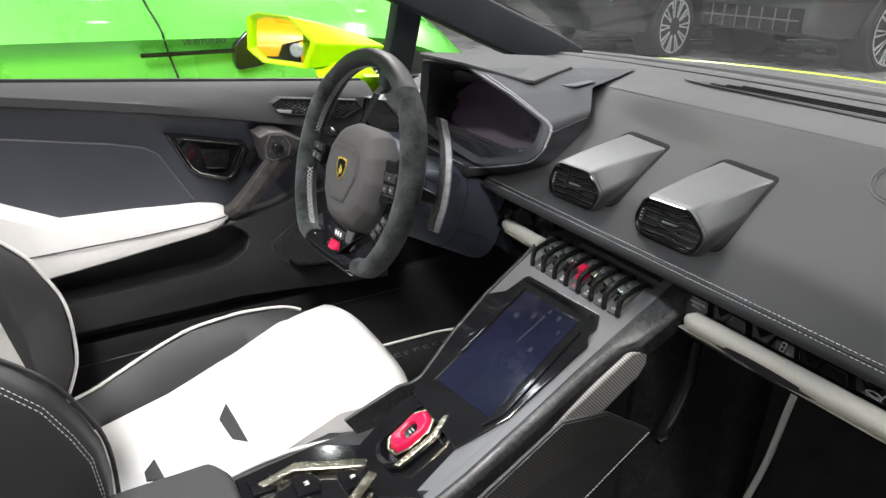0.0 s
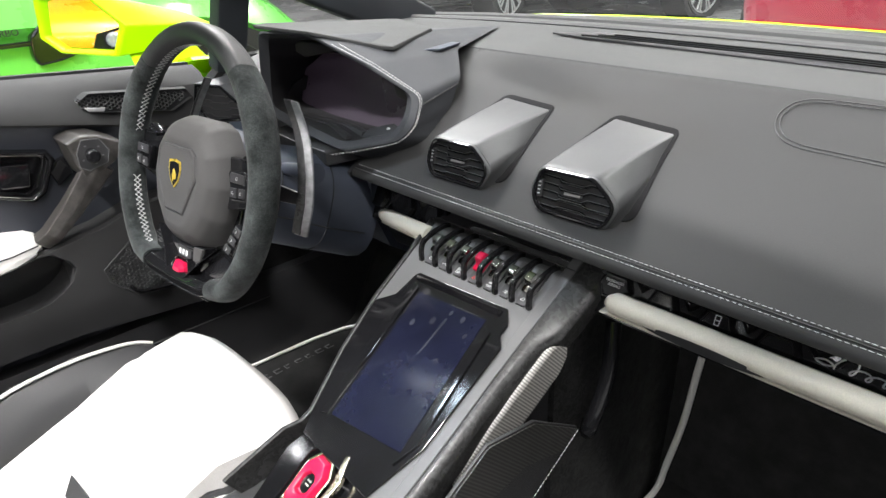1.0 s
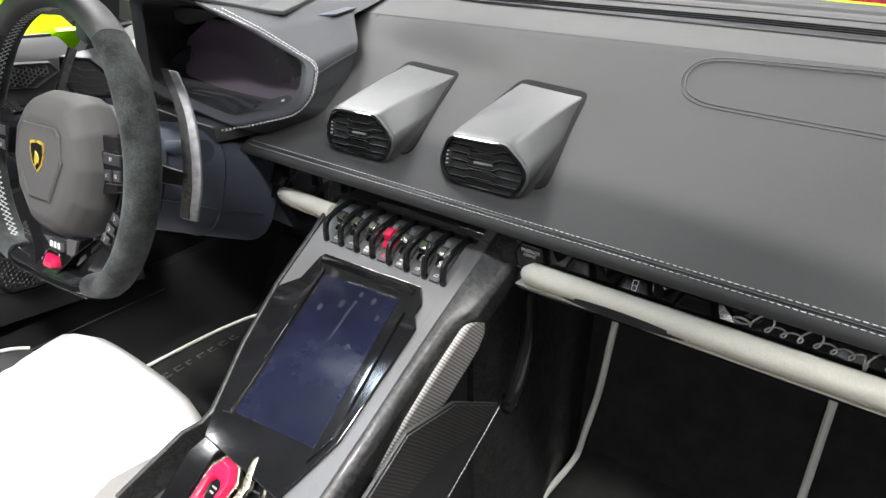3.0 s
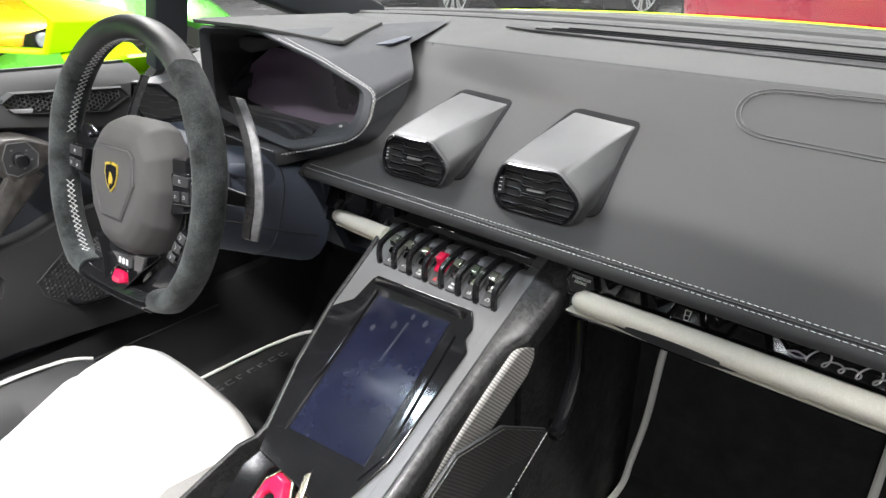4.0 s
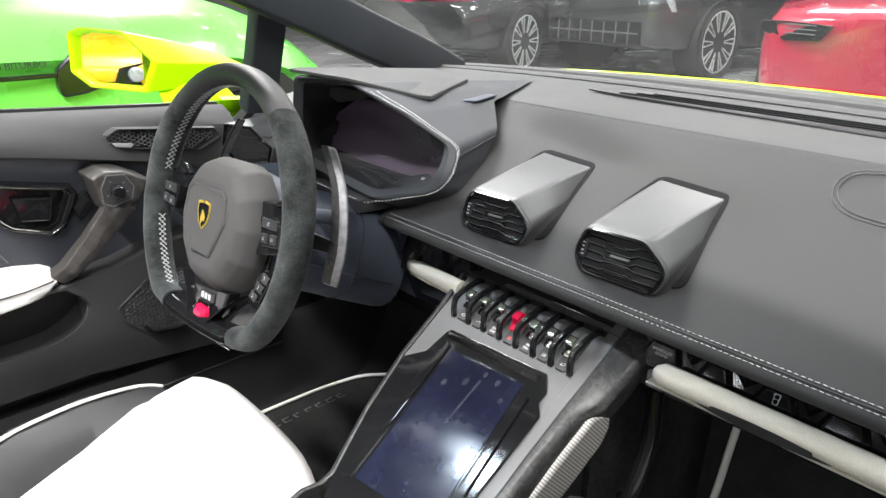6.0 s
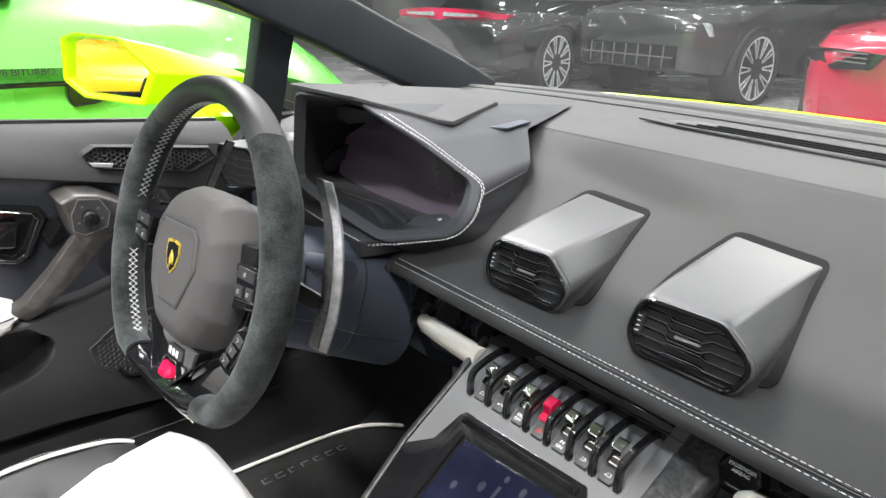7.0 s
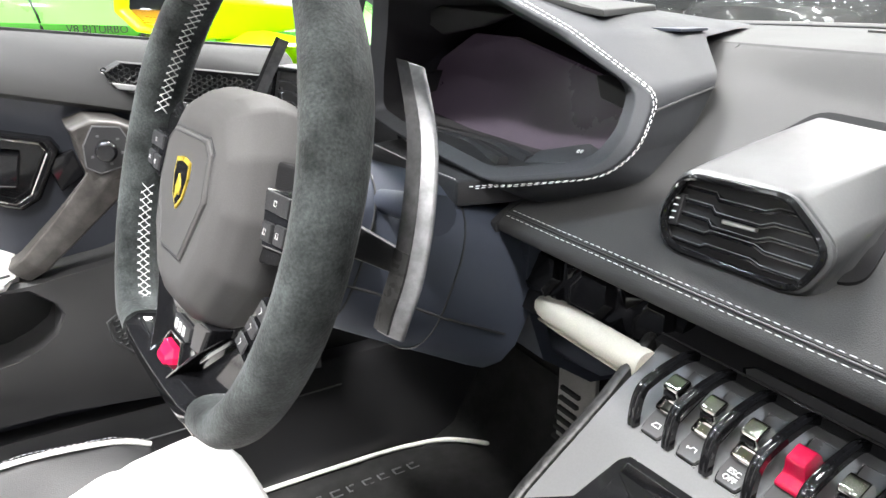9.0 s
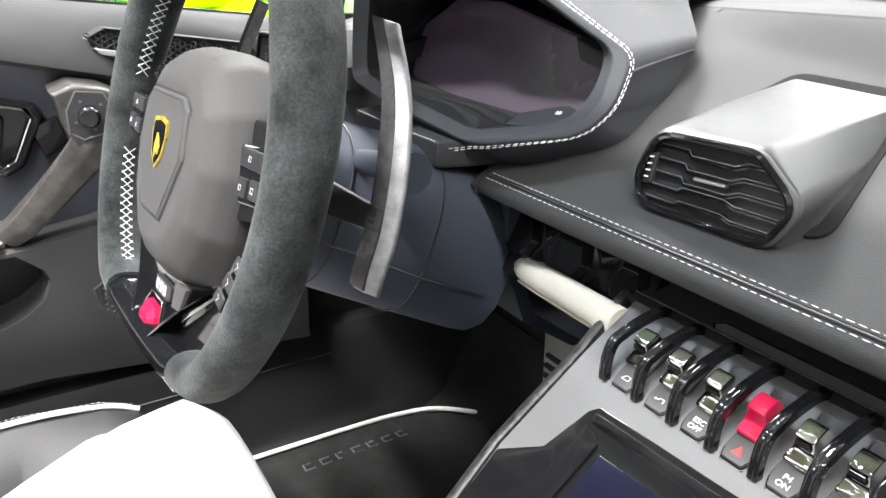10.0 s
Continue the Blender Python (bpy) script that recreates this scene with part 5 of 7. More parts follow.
def tunnel():
    t = thing("transmission_tunnel", (0, 0.1, 0.2), "black leather transmission tunnel with gloss black gear panel", "centre console")
    rings = []
    for y, z, h in ((0.34, 0.475, 0.085), (0.27, 0.452, 0.10), (0.18, 0.437, 0.115), (0.09, 0.425, 0.12), (-0.05, 0.41, 0.12), (-0.3, 0.40, 0.12)):
        rings.append([Vector((x, y, zz)) for x, zz in ((-h, z), (h, z), (h + 0.02, z - 0.03), (h + 0.03, 0.15), (-h - 0.03, 0.15), (-h - 0.02, z - 0.03))])
    part("body", bevel(loft(rings), 0.01, 3, 30), "leather_black", t)
    pan = [(-0.105, 0.095), (0.09, 0.095), (0.085, 0.20), (0.05, 0.252), (-0.06, 0.252), (-0.10, 0.20)]
    zf = lambda y: 0.425 + (y - 0.09) * 0.15
    gp = part("gear_panel", bevel(loft([[Vector((x, y, zf(y) - 0.01)) for x, y in pan], [Vector((x, y, zf(y) + 0.006)) for x, y in pan]]), 0.002, 2), "gloss", t)
    for x0, sx in ((-0.01, -1), (-0.01, 1)):
        part("metal_wing", bevel(loft([[Vector((x0 + sx * u, y, zf(y) + w)) for u, y in ((0.004, 0.235), (0.016, 0.242), (0.066, 0.165), (0.060, 0.115), (0.050, 0.12), (0.052, 0.160))] for w in (0.004, 0.016)]), 0.002, 2), "champagne", gp)
    for x, y, s in ((-0.01, 0.215, "R"), (-0.035, 0.165, "M"), (0.018, 0.165, "P"), (-0.07, 0.12, "")):
        part("gear_key", bevel(loft([[Vector((x + a, y + c, zf(y) + w)) for a, c in ((-0.016, -0.014), (0.016, -0.014), (0.018, 0.012), (0, 0.018), (-0.018, 0.012))] for w in (0.004, 0.014)]), 0.002, 2), "gloss", gp)
        if s:
            lettering("key_text", s, 0.009, Matrix.Translation((x, y, zf(y) + 0.0145)) @ Matrix.Rotation(radians(8), 4, "X"), "print", gp)
    part("armrest", bevel(loft([[Vector((x, y, z)) for x, y in ((-0.135, 0.075), (-0.10, 0.093), (0.10, 0.093), (0.13, 0.075), (0.13, -0.25), (-0.135, -0.25))] for z in (0.39, 0.452)]), 0.012, 3), "leather", t)
    # passenger side trim of the tunnel
    tri = [(0.1405, 0.28, 0.505), (0.1405, 0.40, 0.572), (0.1405, 0.467, 0.560), (0.1405, 0.541, 0.508), (0.1405, 0.452, 0.450), (0.1405, 0.36, 0.385), (0.1405, 0.25, 0.30), (0.1405, 0.0, 0.30), (0.1405, 0.0, 0.40)]
    side = part("side_trim", bevel(prism(tri, (0.004, 0, 0)), 0.001, 2), "leather_black", t)
    part("twill_edge", prism([(0.1448, 0.30, 0.512), (0.1448, 0.40, 0.570), (0.1448, 0.466, 0.558), (0.1448, 0.539, 0.507), (0.1448, 0.515, 0.492), (0.1448, 0.455, 0.512), (0.1448, 0.38, 0.500), (0.1448, 0.30, 0.455)], (0.0015, 0, 0)), "twill_dark", side)
    stitches("stitching", [(0.1465, 0.539, 0.5055), (0.1455, 0.451, 0.4485), (0.1455, 0.359, 0.3835)], t, (1, 0, 0), 0.005, 0.0036, 0.0006)
    # front bulk of the console down to the floor
    rings = []
    for y, w, z0, z1 in ((0.55, 0.105, 0.16, 0.60), (0.66, 0.116, 0.16, 0.655), (0.78, 0.092, 0.16, 0.66), (0.95, 0.075, 0.16, 0.66)):
        rings.append([Vector(p) for p in ((-w, y, z0), (w, y, z0), (w, y, z1), (-w, y, z1))])
    part("console_foot", loft(rings), "forged", t)
    part("grab_bar", tube(spline([(0.130, 0.62, 0.60), (0.140, 0.60, 0.54), (0.135, 0.578, 0.475), (0.120, 0.60, 0.462)], 6), 0.009, 10), "gloss", t)
    return t


tunnel()

# ---- driver's seat ----


def driver_seat():
    s = thing("seat", (-0.36, 0.1, 0.15), "white leather sports seat with black bolsters and white piping", "car seat")
    # cushion: y, z middle, left x, right x
    rows = [(-0.12, 0.285, -0.49, -0.20), (-0.05, 0.290, -0.49, -0.20), (0.065, 0.318, -0.492, -0.197), (0.19, 0.365, -0.495, -0.195), (0.27, 0.398, -0.50, -0.193), (0.34, 0.424, -0.514, -0.180), (0.382, 0.424, -0.520, -0.180), (0.402, 0.408, -0.515, -0.184), (0.410, 0.375, -0.51, -0.188), (0.405, 0.30, -0.505, -0.195), (0.385, 0.22, -0.50, -0.21)]
    rings = []
    for y, z, xl, xr in rows:
        r = []
        for k in range(13):
            f = k / 12
            x = xl + (xr - xl) * f
            edge = 1 - (2 * f - 1) ** 2
            bulge = 0.010 * edge if y > 0.2 else -0.022 * edge
            pinch = 0.030 * max(0.0, abs(2 * f - 1) - 0.72) / 0.28 if y > 0.3 else 0.0
            r.append(Vector((x, y - (0.014 * (abs(2 * f - 1) ** 4) if y > 0.35 else 0), z + bulge - pinch * 0.35 + (0.012 if y < 0.3 and (f < 0.1 or f > 0.9) else 0))))
        rings.append(r)
    part("cushion", sheet(rings, 0.05, (0, -0.3, -0.8)), "white", s, "white leather cushion", 60)
    # dark diamond insets
    for poly in ([(-0.411, 0.145, 0.331), (-0.387, 0.127, 0.321), (-0.324, 0.134, 0.322), (-0.294, 0.152, 0.331)], [(-0.383, 0.019, 0.286), (-0.364, 0.001, 0.281), (-0.343, 0.001, 0.28), (-0.324, 0.027, 0.287)]):
        part("inset", bevel(prism([(x, y, z - 0.004) for x, y, z in poly], (0, 0, 0.0075)), 0.001, 1), "leather", s)
    # bolsters
    for sx, ridge, seam, out in ((-1, -0.535, -0.492, -0.585), (1, -0.172, -0.196, -0.135)):
        pts = [(-0.12, 0.33), (-0.05, 0.348), (0.0, 0.370), (0.054, 0.395), (0.124, 0.420), (0.214, 0.428), (0.29, 0.42), (0.325, 0.405), (0.34, 0.37)]
        if sx > 0:
            pts = [(y * 0.9 - 0.01, z - 0.04) for y, z in pts]
        rings = []
        for y, z in pts:
            yi = min(y, 0.33)
            zi = 0.286 + max(0, yi + 0.05) * 0.27 if yi < 0.065 else 0.318 + (yi - 0.065) * 0.375
            k = seam if y < 0.3 else seam + (ridge - seam) * 0.3
            rings.append([Vector((k, y, min(zi, z) - 0.03)), Vector((k, y, min(zi + 0.008, z))), Vector((k + (ridge - k) * 0.5, y, zi + (z - zi) * 0.62)), Vector((ridge, y, z)), Vector((ridge + (out - ridge) * 0.6, y, z - 0.012)), Vector((out, y, z - 0.06)), Vector((out, y, 0.18)), Vector((k, y, 0.18))])
        part("bolster", bevel(loft(rings), 0.006, 2, 40), "leather_black", s, "black leather bolster")
        part("piping", tube(spline([(ridge, y, z + 0.002) for y, z in pts[:-1]], 4), 0.0028, 8), "white", s, "white piping")
        if sx < 0:
            stitches("stitching", [(ridge - 0.017, y, z - 0.003) for y, z in pts[1:-1]], s, (0, 0, 1), 0.0055, 0.0038, 0.00036)
    # back rest
    rings = []
    for z, y in ((0.27, -0.085), (0.36, -0.11), (0.5, -0.135), (0.62, -0.155), (0.75, -0.20), (0.9, -0.26), (1.02, -0.30)):
        rings.append([Vector((-0.50 + 0.29 * k / 8, y - 0.02 * (1 - (k / 4 - 1) ** 2), z)) for k in range(9)])
    part("backrest", sheet(rings, 0.08, (0, -1, 0)), "white", s, "white leather backrest", 60)
    shell = []
    for z, y, w in ((0.25, -0.17, 0.21), (0.5, -0.215, 0.235), (0.75, -0.28, 0.235), (0.95, -0.34, 0.19), (1.06, -0.37, 0.12)):
        shell.append([Vector((-0.355 + a * w, y - b, z)) for a, b in ((-1, 0), (-0.6, 0.03), (0.6, 0.03), (1, 0), (0.95, -0.05), (-0.95, -0.05))])
    part("shell", bevel(loft(shell), 0.01, 2, 30), "leather_black", s)
    for sx, xr, xs_, xo in ((-1, -0.545, -0.492, -0.575), (1, -0.148, -0.215, -0.105)):
        edge = [(-0.094, 0.33), (-0.064, 0.40), (-0.057, 0.47), (-0.06, 0.52), (-0.072, 0.556), (-0.092, 0.60), (-0.122, 0.636), (-0.17, 0.68), (-0.23, 0.75), (-0.29, 0.83)]
        if sx > 0:
            edge = [(y + 0.024, z) for y, z in edge]
        rings = []
        for y, z in edge:
            yi = -0.10 - 0.12 * max(0, z - 0.3) ** 1.2
            rings.append([Vector((xs_, min(yi, y - 0.005), z)), Vector((xs_ + (xr - xs_) * 0.6, y - 0.018, z)), Vector((xr, y, z)), Vector((xr + (xo - xr) * 0.6, y - 0.008, z)), Vector((xo, y - 0.05, z)), Vector((xo, y - 0.14, z)), Vector((xs_, y - 0.14, z))])
        part("side_bolster", bevel(loft(rings), 0.006, 2, 40), "leather_black", s, "black leather side bolster")
        part("piping", tube(spline([(xr, y + 0.002, z) for y, z in edge], 3), 0.0028, 8), "white" if sx < 0 else "leather_black", s)
        if sx > 0:
            for dx in (0.034, 0.042):
                stitches("stitching", [(xr + dx, y - 0.004 - dx * 0.25, z) for y, z in edge], s, (0.4, 0.9, 0), 0.0065, 0.0045, 0.0005)
    return s


driver_seat()

# ---- door, sill, pillar, glass ----


def belt(y):
    return -0.013 + 0.845 - 0.073 * y


def band(y):
    """Lower edge of the grey upper door band."""
    return 0.800 - 0.145 * y - 0.09 * max(0.0, y) ** 2


def door():
    d = thing("door", (-0.72, 0.0, 0.2), "closed car door with grey upper band, dark panel and white armrest", "car door")
    ys = [-0.62, -0.45, -0.3, -0.15, 0.0, 0.12, 0.24, 0.36, 0.46, 0.56]
    up = [[Vector((-0.755, y, belt(y) - 0.02)), Vector((-0.745, y, belt(y) + 0.001)), Vector((-0.725, y, belt(y) + 0.004)), Vector((-0.700, y, belt(y) - 0.004)), Vector((-0.675, y, belt(y) - 0.022)), Vector((-0.660, y, band(y) + 0.018)), Vector((-0.658, y, band(y) + 0.004)), Vector((-0.664, y, band(y)))] for y in ys]
    part("upper_band", sheet(up, 0.02, (-1, 0, -0.3)), "leather", d, "grey leather upper band")
    part("weather_strip", sweep([Vector((-0.749, y, belt(y) + 0.002)) for y in ys], [(-0.006, -0.01), (0.006, -0.01), (0.006, 0.004), (-0.006, 0.004)]), "plastic", d)
    mid = [[Vector((-0.668, y, band(y) + 0.002)), Vector((-0.682, y, band(y) - 0.02)), Vector((-0.684, y, 0.68)), Vector((-0.680, y, 0.60)), Vector((-0.69, y, 0.53)), Vector((-0.70, y, 0.45)), Vector((-0.70, y, 0.36)), Vector((-0.68, y, 0.28)), Vector((-0.66, y, 0.235))] for y in ys]
    part("panel", sheet(mid, 0.04, (-1, 0, 0)), "leather_blue", d, "blue-black leather panel")
    # padded insert with seam
    ins = [(-0.45, 0.60), (-0.45, 0.815), (-0.094, 0.762), (0.06, 0.735), (0.112, 0.722), (0.135, 0.708), (0.185, 0.612), (0.15, 0.60)]
    pad = part("insert", bevel(prism([(-0.690, y, z) for y, z in ins], (0.012, 0, 0)), 0.005, 3), "leather_blue", d)
    part("insert_seam", tube([(-0.6785, y, z) for y, z in ((-0.45, 0.813), (-0.094, 0.760), (0.06, 0.733), (0.112, 0.720), (0.134, 0.706), (0.184, 0.611))], 0.0012, 5), "satin", pad)
    # armrest
    arm = []
    for y, z0, z1 in ((-0.6, 0.62, 0.80), (-0.3, 0.535, 0.72), (-0.17, 0.516, 0.685), (-0.11, 0.519, 0.652), (-0.04, 0.526, 0.616), (0.08, 0.541, 0.612), (0.19, 0.555, 0.604), (0.222, 0.562, 0.598), (0.235, 0.570, 0.590)):
        p = 1.0 if y < 0.2 else (0.85 if y < 0.23 else 0.6)
        arm.append([Vector((-0.69, y, z0)), Vector((-0.64 - 0.012 * (1 - p), y, z0)), Vector((-0.69 + 0.075 * p, y, z0 + 0.012)), Vector((-0.69 + 0.078 * p, y, z0 + (z1 - z0) * 0.45)), Vector((-0.69 + 0.068 * p, y, z1 - 0.008)), Vector((-0.69 + 0.05 * p, y, z1)), Vector((-0.69, y, z1))])
    a = part("armrest", bevel(loft(arm), 0.005, 3, 35), "white", d, "white leather armrest")
    part("armrest_seam", tube([(-0.6118, -0.30, 0.610), (-0.6118, -0.11, 0.577), (-0.6118, 0.08, 0.581), (-0.6130, 0.19, 0.586), (-0.628, 0.228, 0.586)], 0.0013, 5), "leather_black", a)
    # inner handle
    bez = [(0.150, 0.742), (0.185, 0.735), (0.285, 0.712), (0.292, 0.700), (0.268, 0.650), (0.250, 0.640), (0.195, 0.660), (0.180, 0.675)]
    hb = part("handle_bezel", bevel(loft([[Vector((x, 0.222 + (y - 0.222) * k, 0.693 + (z - 0.693) * k)) for y, z in bez] for x, k in ((-0.69, 1.05), (-0.667, 1.0), (-0.665, 0.90), (-0.680, 0.82))]), 0.003, 2, 25), "gloss", d, "gloss black handle surround")
    part("handle", bevel(prism([(-0.668, y, z) for y, z in ((0.205, 0.708), (0.258, 0.700), (0.250, 0.664), (0.212, 0.670))], (-0.008, 0, 0)), 0.003, 2), "gloss", hb)
    part("handle_trim", tube([(-0.6645, 0.222 + (y - 0.222) * 0.84, 0.693 + (z - 0.693) * 0.84) for y, z in bez], 0.0009, 6, True), "chrome", hb)
    part("lock_key", bevel(prism([(-0.668, y, z) for y, z in ((0.278, 0.690), (0.305, 0.700), (0.312, 0.672), (0.288, 0.655))], (-0.01, 0, 0)), 0.002, 2), "gloss", d)
    # speaker grille: hexagon mesh in a frame
    gr = [(0.346, 0.779), (0.362, 0.788), (0.512, 0.770), (0.522, 0.755), (0.485, 0.738), (0.366, 0.758)]
    g = part("speaker_frame", bevel(loft([[Vector((x, 0.425 + (y - 0.425) * k, 0.764 + (z - 0.764) * k)) for y, z in gr] for x, k in ((-0.675, 1.06), (-0.6575, 1.025), (-0.6568, 1.0), (-0.664, 0.97))]), 0.002, 2, 20), "leather", d)
    holes = []
    for i in range(32):
        for j in range(12):
            y, z = 0.338 + 0.0056 * i, 0.738 + 0.0065 * j + (0.00325 if i % 2 else 0)
            top, bot = 0.787 - 0.1325 * (y - 0.352), 0.763 - 0.182 * (y - 0.354)
            if y < 0.352:
                top, bot = 0.779 + (y - 0.336) * 0.45, 0.779 - (y - 0.336) * 1.0
            if y > 0.475:
                bot = 0.741 + (y - 0.475) * 0.40
            if z > top - 0.002 or z < bot + 0.003 or y > 0.507:
                continue
            holes.append(loft([[Vector((-0.6625, y + 0.0024 * math.cos(q), z + 0.0024 * math.sin(q))) for q in [math.pi / 3 * k + 0.52 for k in range(6)]], [Vector((-0.6605, y + 0.0036 * math.cos(q), z + 0.0036 * math.sin(q))) for q in [math.pi / 3 * k + 0.52 for k in range(6)]]], cap=False))
    mesh = part("speaker_mesh", merge(*holes), "satin", g)
    mesh["kind"] = "stuff"
    part("speaker_cloth", prism([(-0.6635, 0.425 + (y - 0.425) * 0.985, 0.764 + (z - 0.764) * 0.985) for y, z in gr], (-0.002, 0, 0)), "plastic", g)
    part("speaker_plate", bevel(prism([(-0.6545, y, z) for y, z in ((0.349, 0.769), (0.380, 0.764), (0.377, 0.758), (0.354, 0.762))], (-0.002, 0, 0)), 0.001, 1), "rim", g)
    # mirror control and pull strap
    brk = [(0.297, 0.733), (0.318, 0.741), (0.346, 0.737), (0.382, 0.718), (0.374, 0.700), (0.366, 0.690), (0.331, 0.672), (0.312, 0.674), (0.305, 0.700), (0.302, 0.722)]
    part("control_pod", bevel(loft([[Vector((x, 0.335 + (y - 0.335) * k, 0.706 + (z - 0.706) * k)) for y, z in brk] for x, k in ((-0.675, 0.95), (-0.622, 0.97), (-0.613, 0.94), (-0.610, 0.88))]), 0.003, 3, 25), "pull", d, "brown-grey carbon control bracket")
    rings = []
    for c0, w in (((-0.622, 0.338, 0.694), 0.024), ((-0.620, 0.318, 0.670), 0.020), ((-0.622, 0.284, 0.632), 0.016), ((-0.630, 0.250, 0.596), 0.0135), ((-0.648, 0.234, 0.580), 0.0125)):
        q = Vector(c0)
        rings.append([q + Vector((-0.022, -0.007, 0.008)), q + Vector((0.008, -0.6 * w, 0.6 * w)), q + Vector((0.012, 0.1 * w, -0.1 * w)), q + Vector((0.006, 0.8 * w, -0.8 * w)), q + Vector((-0.022, 1.2 * w, -1.0 * w))])
    part("pull_handle", bevel(loft(rings), 0.003, 3, 25), "pull", d, "brown-grey carbon door pull")
    T = Matrix.Translation((-0.609, 0.331, 0.710)) @ Matrix.Rotation(radians(-8), 4, "Z") @ Matrix.Rotation(radians(90), 4, "Y")
    hexp = [(-0.023, -0.010), (-0.021, 0.014), (-0.002, 0.024), (0.016, 0.019), (0.024, -0.008), (0.017, -0.020), (-0.004, -0.020)]
    cpod = part("control_plate", bevel(loft([[T @ Vector((a, b, w)) for a, b in hexp] for w in (-0.004, 0.0025)]), 0.0012, 2), "plastic", d)
    part("plate_edge", tube([T @ Vector((a * 1.02, b * 1.02, 0.0018)) for a, b in hexp], 0.0009, 5, True, up=(1, 0.01, 0.01)), "satin", cpod)
    part("control_knob", bevel(loft([[T @ Vector((r * math.cos(q), r * math.sin(q), w)) for q in [math.pi / 8 * k for k in range(16)]] for r, w in ((0.0100, 0.002), (0.0105, 0.016), (0.0085, 0.0195))]), 0.001, 2), "gloss", cpod)
    for q in (0.2, 1.3, 2.3, 3.6, 5.2):
        part("control_mark", box(T @ Vector((0.0150 * math.cos(q), 0.0150 * math.sin(q), 0.0028)), (0.001, 0.0026, 0.0022)), "satin", cpod)
    # lower panel with an open pocket under the armrest
    hole = [(0.190, 0.563), (0.240, 0.562), (0.262, 0.543), (0.268, 0.529), (0.258, 0.509), (0.240, 0.495), (0.217, 0.485), (0.190, 0.481), (0.10, 0.478), (-0.10, 0.472), (-0.5, 0.47), (-0.5, 0.60), (-0.17, 0.535), (0.08, 0.552)]
    rim = [(0.195, 0.570), (0.243, 0.572), (0.320, 0.584), (0.375, 0.602), (0.56, 0.62), (0.56, 0.385), (0.40, 0.400), (0.25, 0.416), (-0.10, 0.415), (-0.5, 0.41), (-0.5, 0.61), (-0.17, 0.545), (0.08, 0.560)]
    inset = lambda k: [(0.02 + (y - 0.02) * k, 0.515 + (z - 0.515) * (2 * k - 1)) for y, z in hole]
    at = lambda x, poly: [Vector((x, y, z)) for y, z in poly]
    part("pocket", bevel(loft([at(-0.690, rim), at(-0.641, rim), at(-0.635, [(y, z - 0.004) for y, z in rim]), at(-0.635, inset(1.012)), at(-0.641, hole), at(-0.688, inset(0.985))]), 0.003, 2, 30), "door_lower", d, "black leather door pocket")
    mesh_edge = [(0.361, 0.549), (0.309, 0.511), (0.313, 0.488), (0.352, 0.448), (0.412, 0.442), (0.50, 0.452), (0.50, 0.552)]
    low = part("lower_speaker", bevel(prism([(-0.6335, y, z) for y, z in mesh_edge], (-0.006, 0, 0)), 0.001, 1), "cavity", d, "black lower speaker grille")
    part("speaker_rim", tube([(-0.6335, y, z) for y, z in mesh_edge], 0.0016, 6, True, up=(1, 0.01, 0.02)), "plastic", low)
    cells = []
    for i in range(30):
        for j in range(15):
            y, z = 0.318 + 0.0060 * i, 0.452 + 0.0069 * j + (0.00345 if i % 2 else 0)
            if z > 0.545 or z > 0.511 + (y - 0.309) * 0.70 or z < 0.488 - (y - 0.313) * 0.95:
                continue
            cells.append(loft([[Vector((x, y + r * math.cos(q), z + r * math.sin(q))) for q in [math.pi / 3 * k + 0.52 for k in range(6)]] for x, r in ((-0.6336, 0.0026), (-0.6322, 0.0037))], cap=False))
    lattice = part("speaker_mesh", merge(*cells), "cavity", low)
    lattice["kind"] = "stuff"
    part("lower_trim", tube(spline([(-0.630, 0.341, 0.470), (-0.629, 0.356, 0.4545), (-0.629, 0.412, 0.4485), (-0.629, 0.47, 0.455)], 4), 0.0032, 8, up=(1, 0.01, 0.02)), "gloss", low, "gloss black strip")
    # outer skin
    skin = [[Vector((-0.752, y, belt(y) - 0.004)), Vector((-0.80, y, belt(y) - 0.03)), Vector((-0.90, y, 0.72)), Vector((-0.95, y, 0.60)), Vector((-0.94, y, 0.45)), Vector((-0.90, y, 0.30)), Vector((-0.88, y, 0.20))] for y in ys]
    part("outer_skin", sheet(skin, 0.01, (0.8, 0, -0.3)), "lime", d, "lime yellow painted outer skin")
    return d


door()


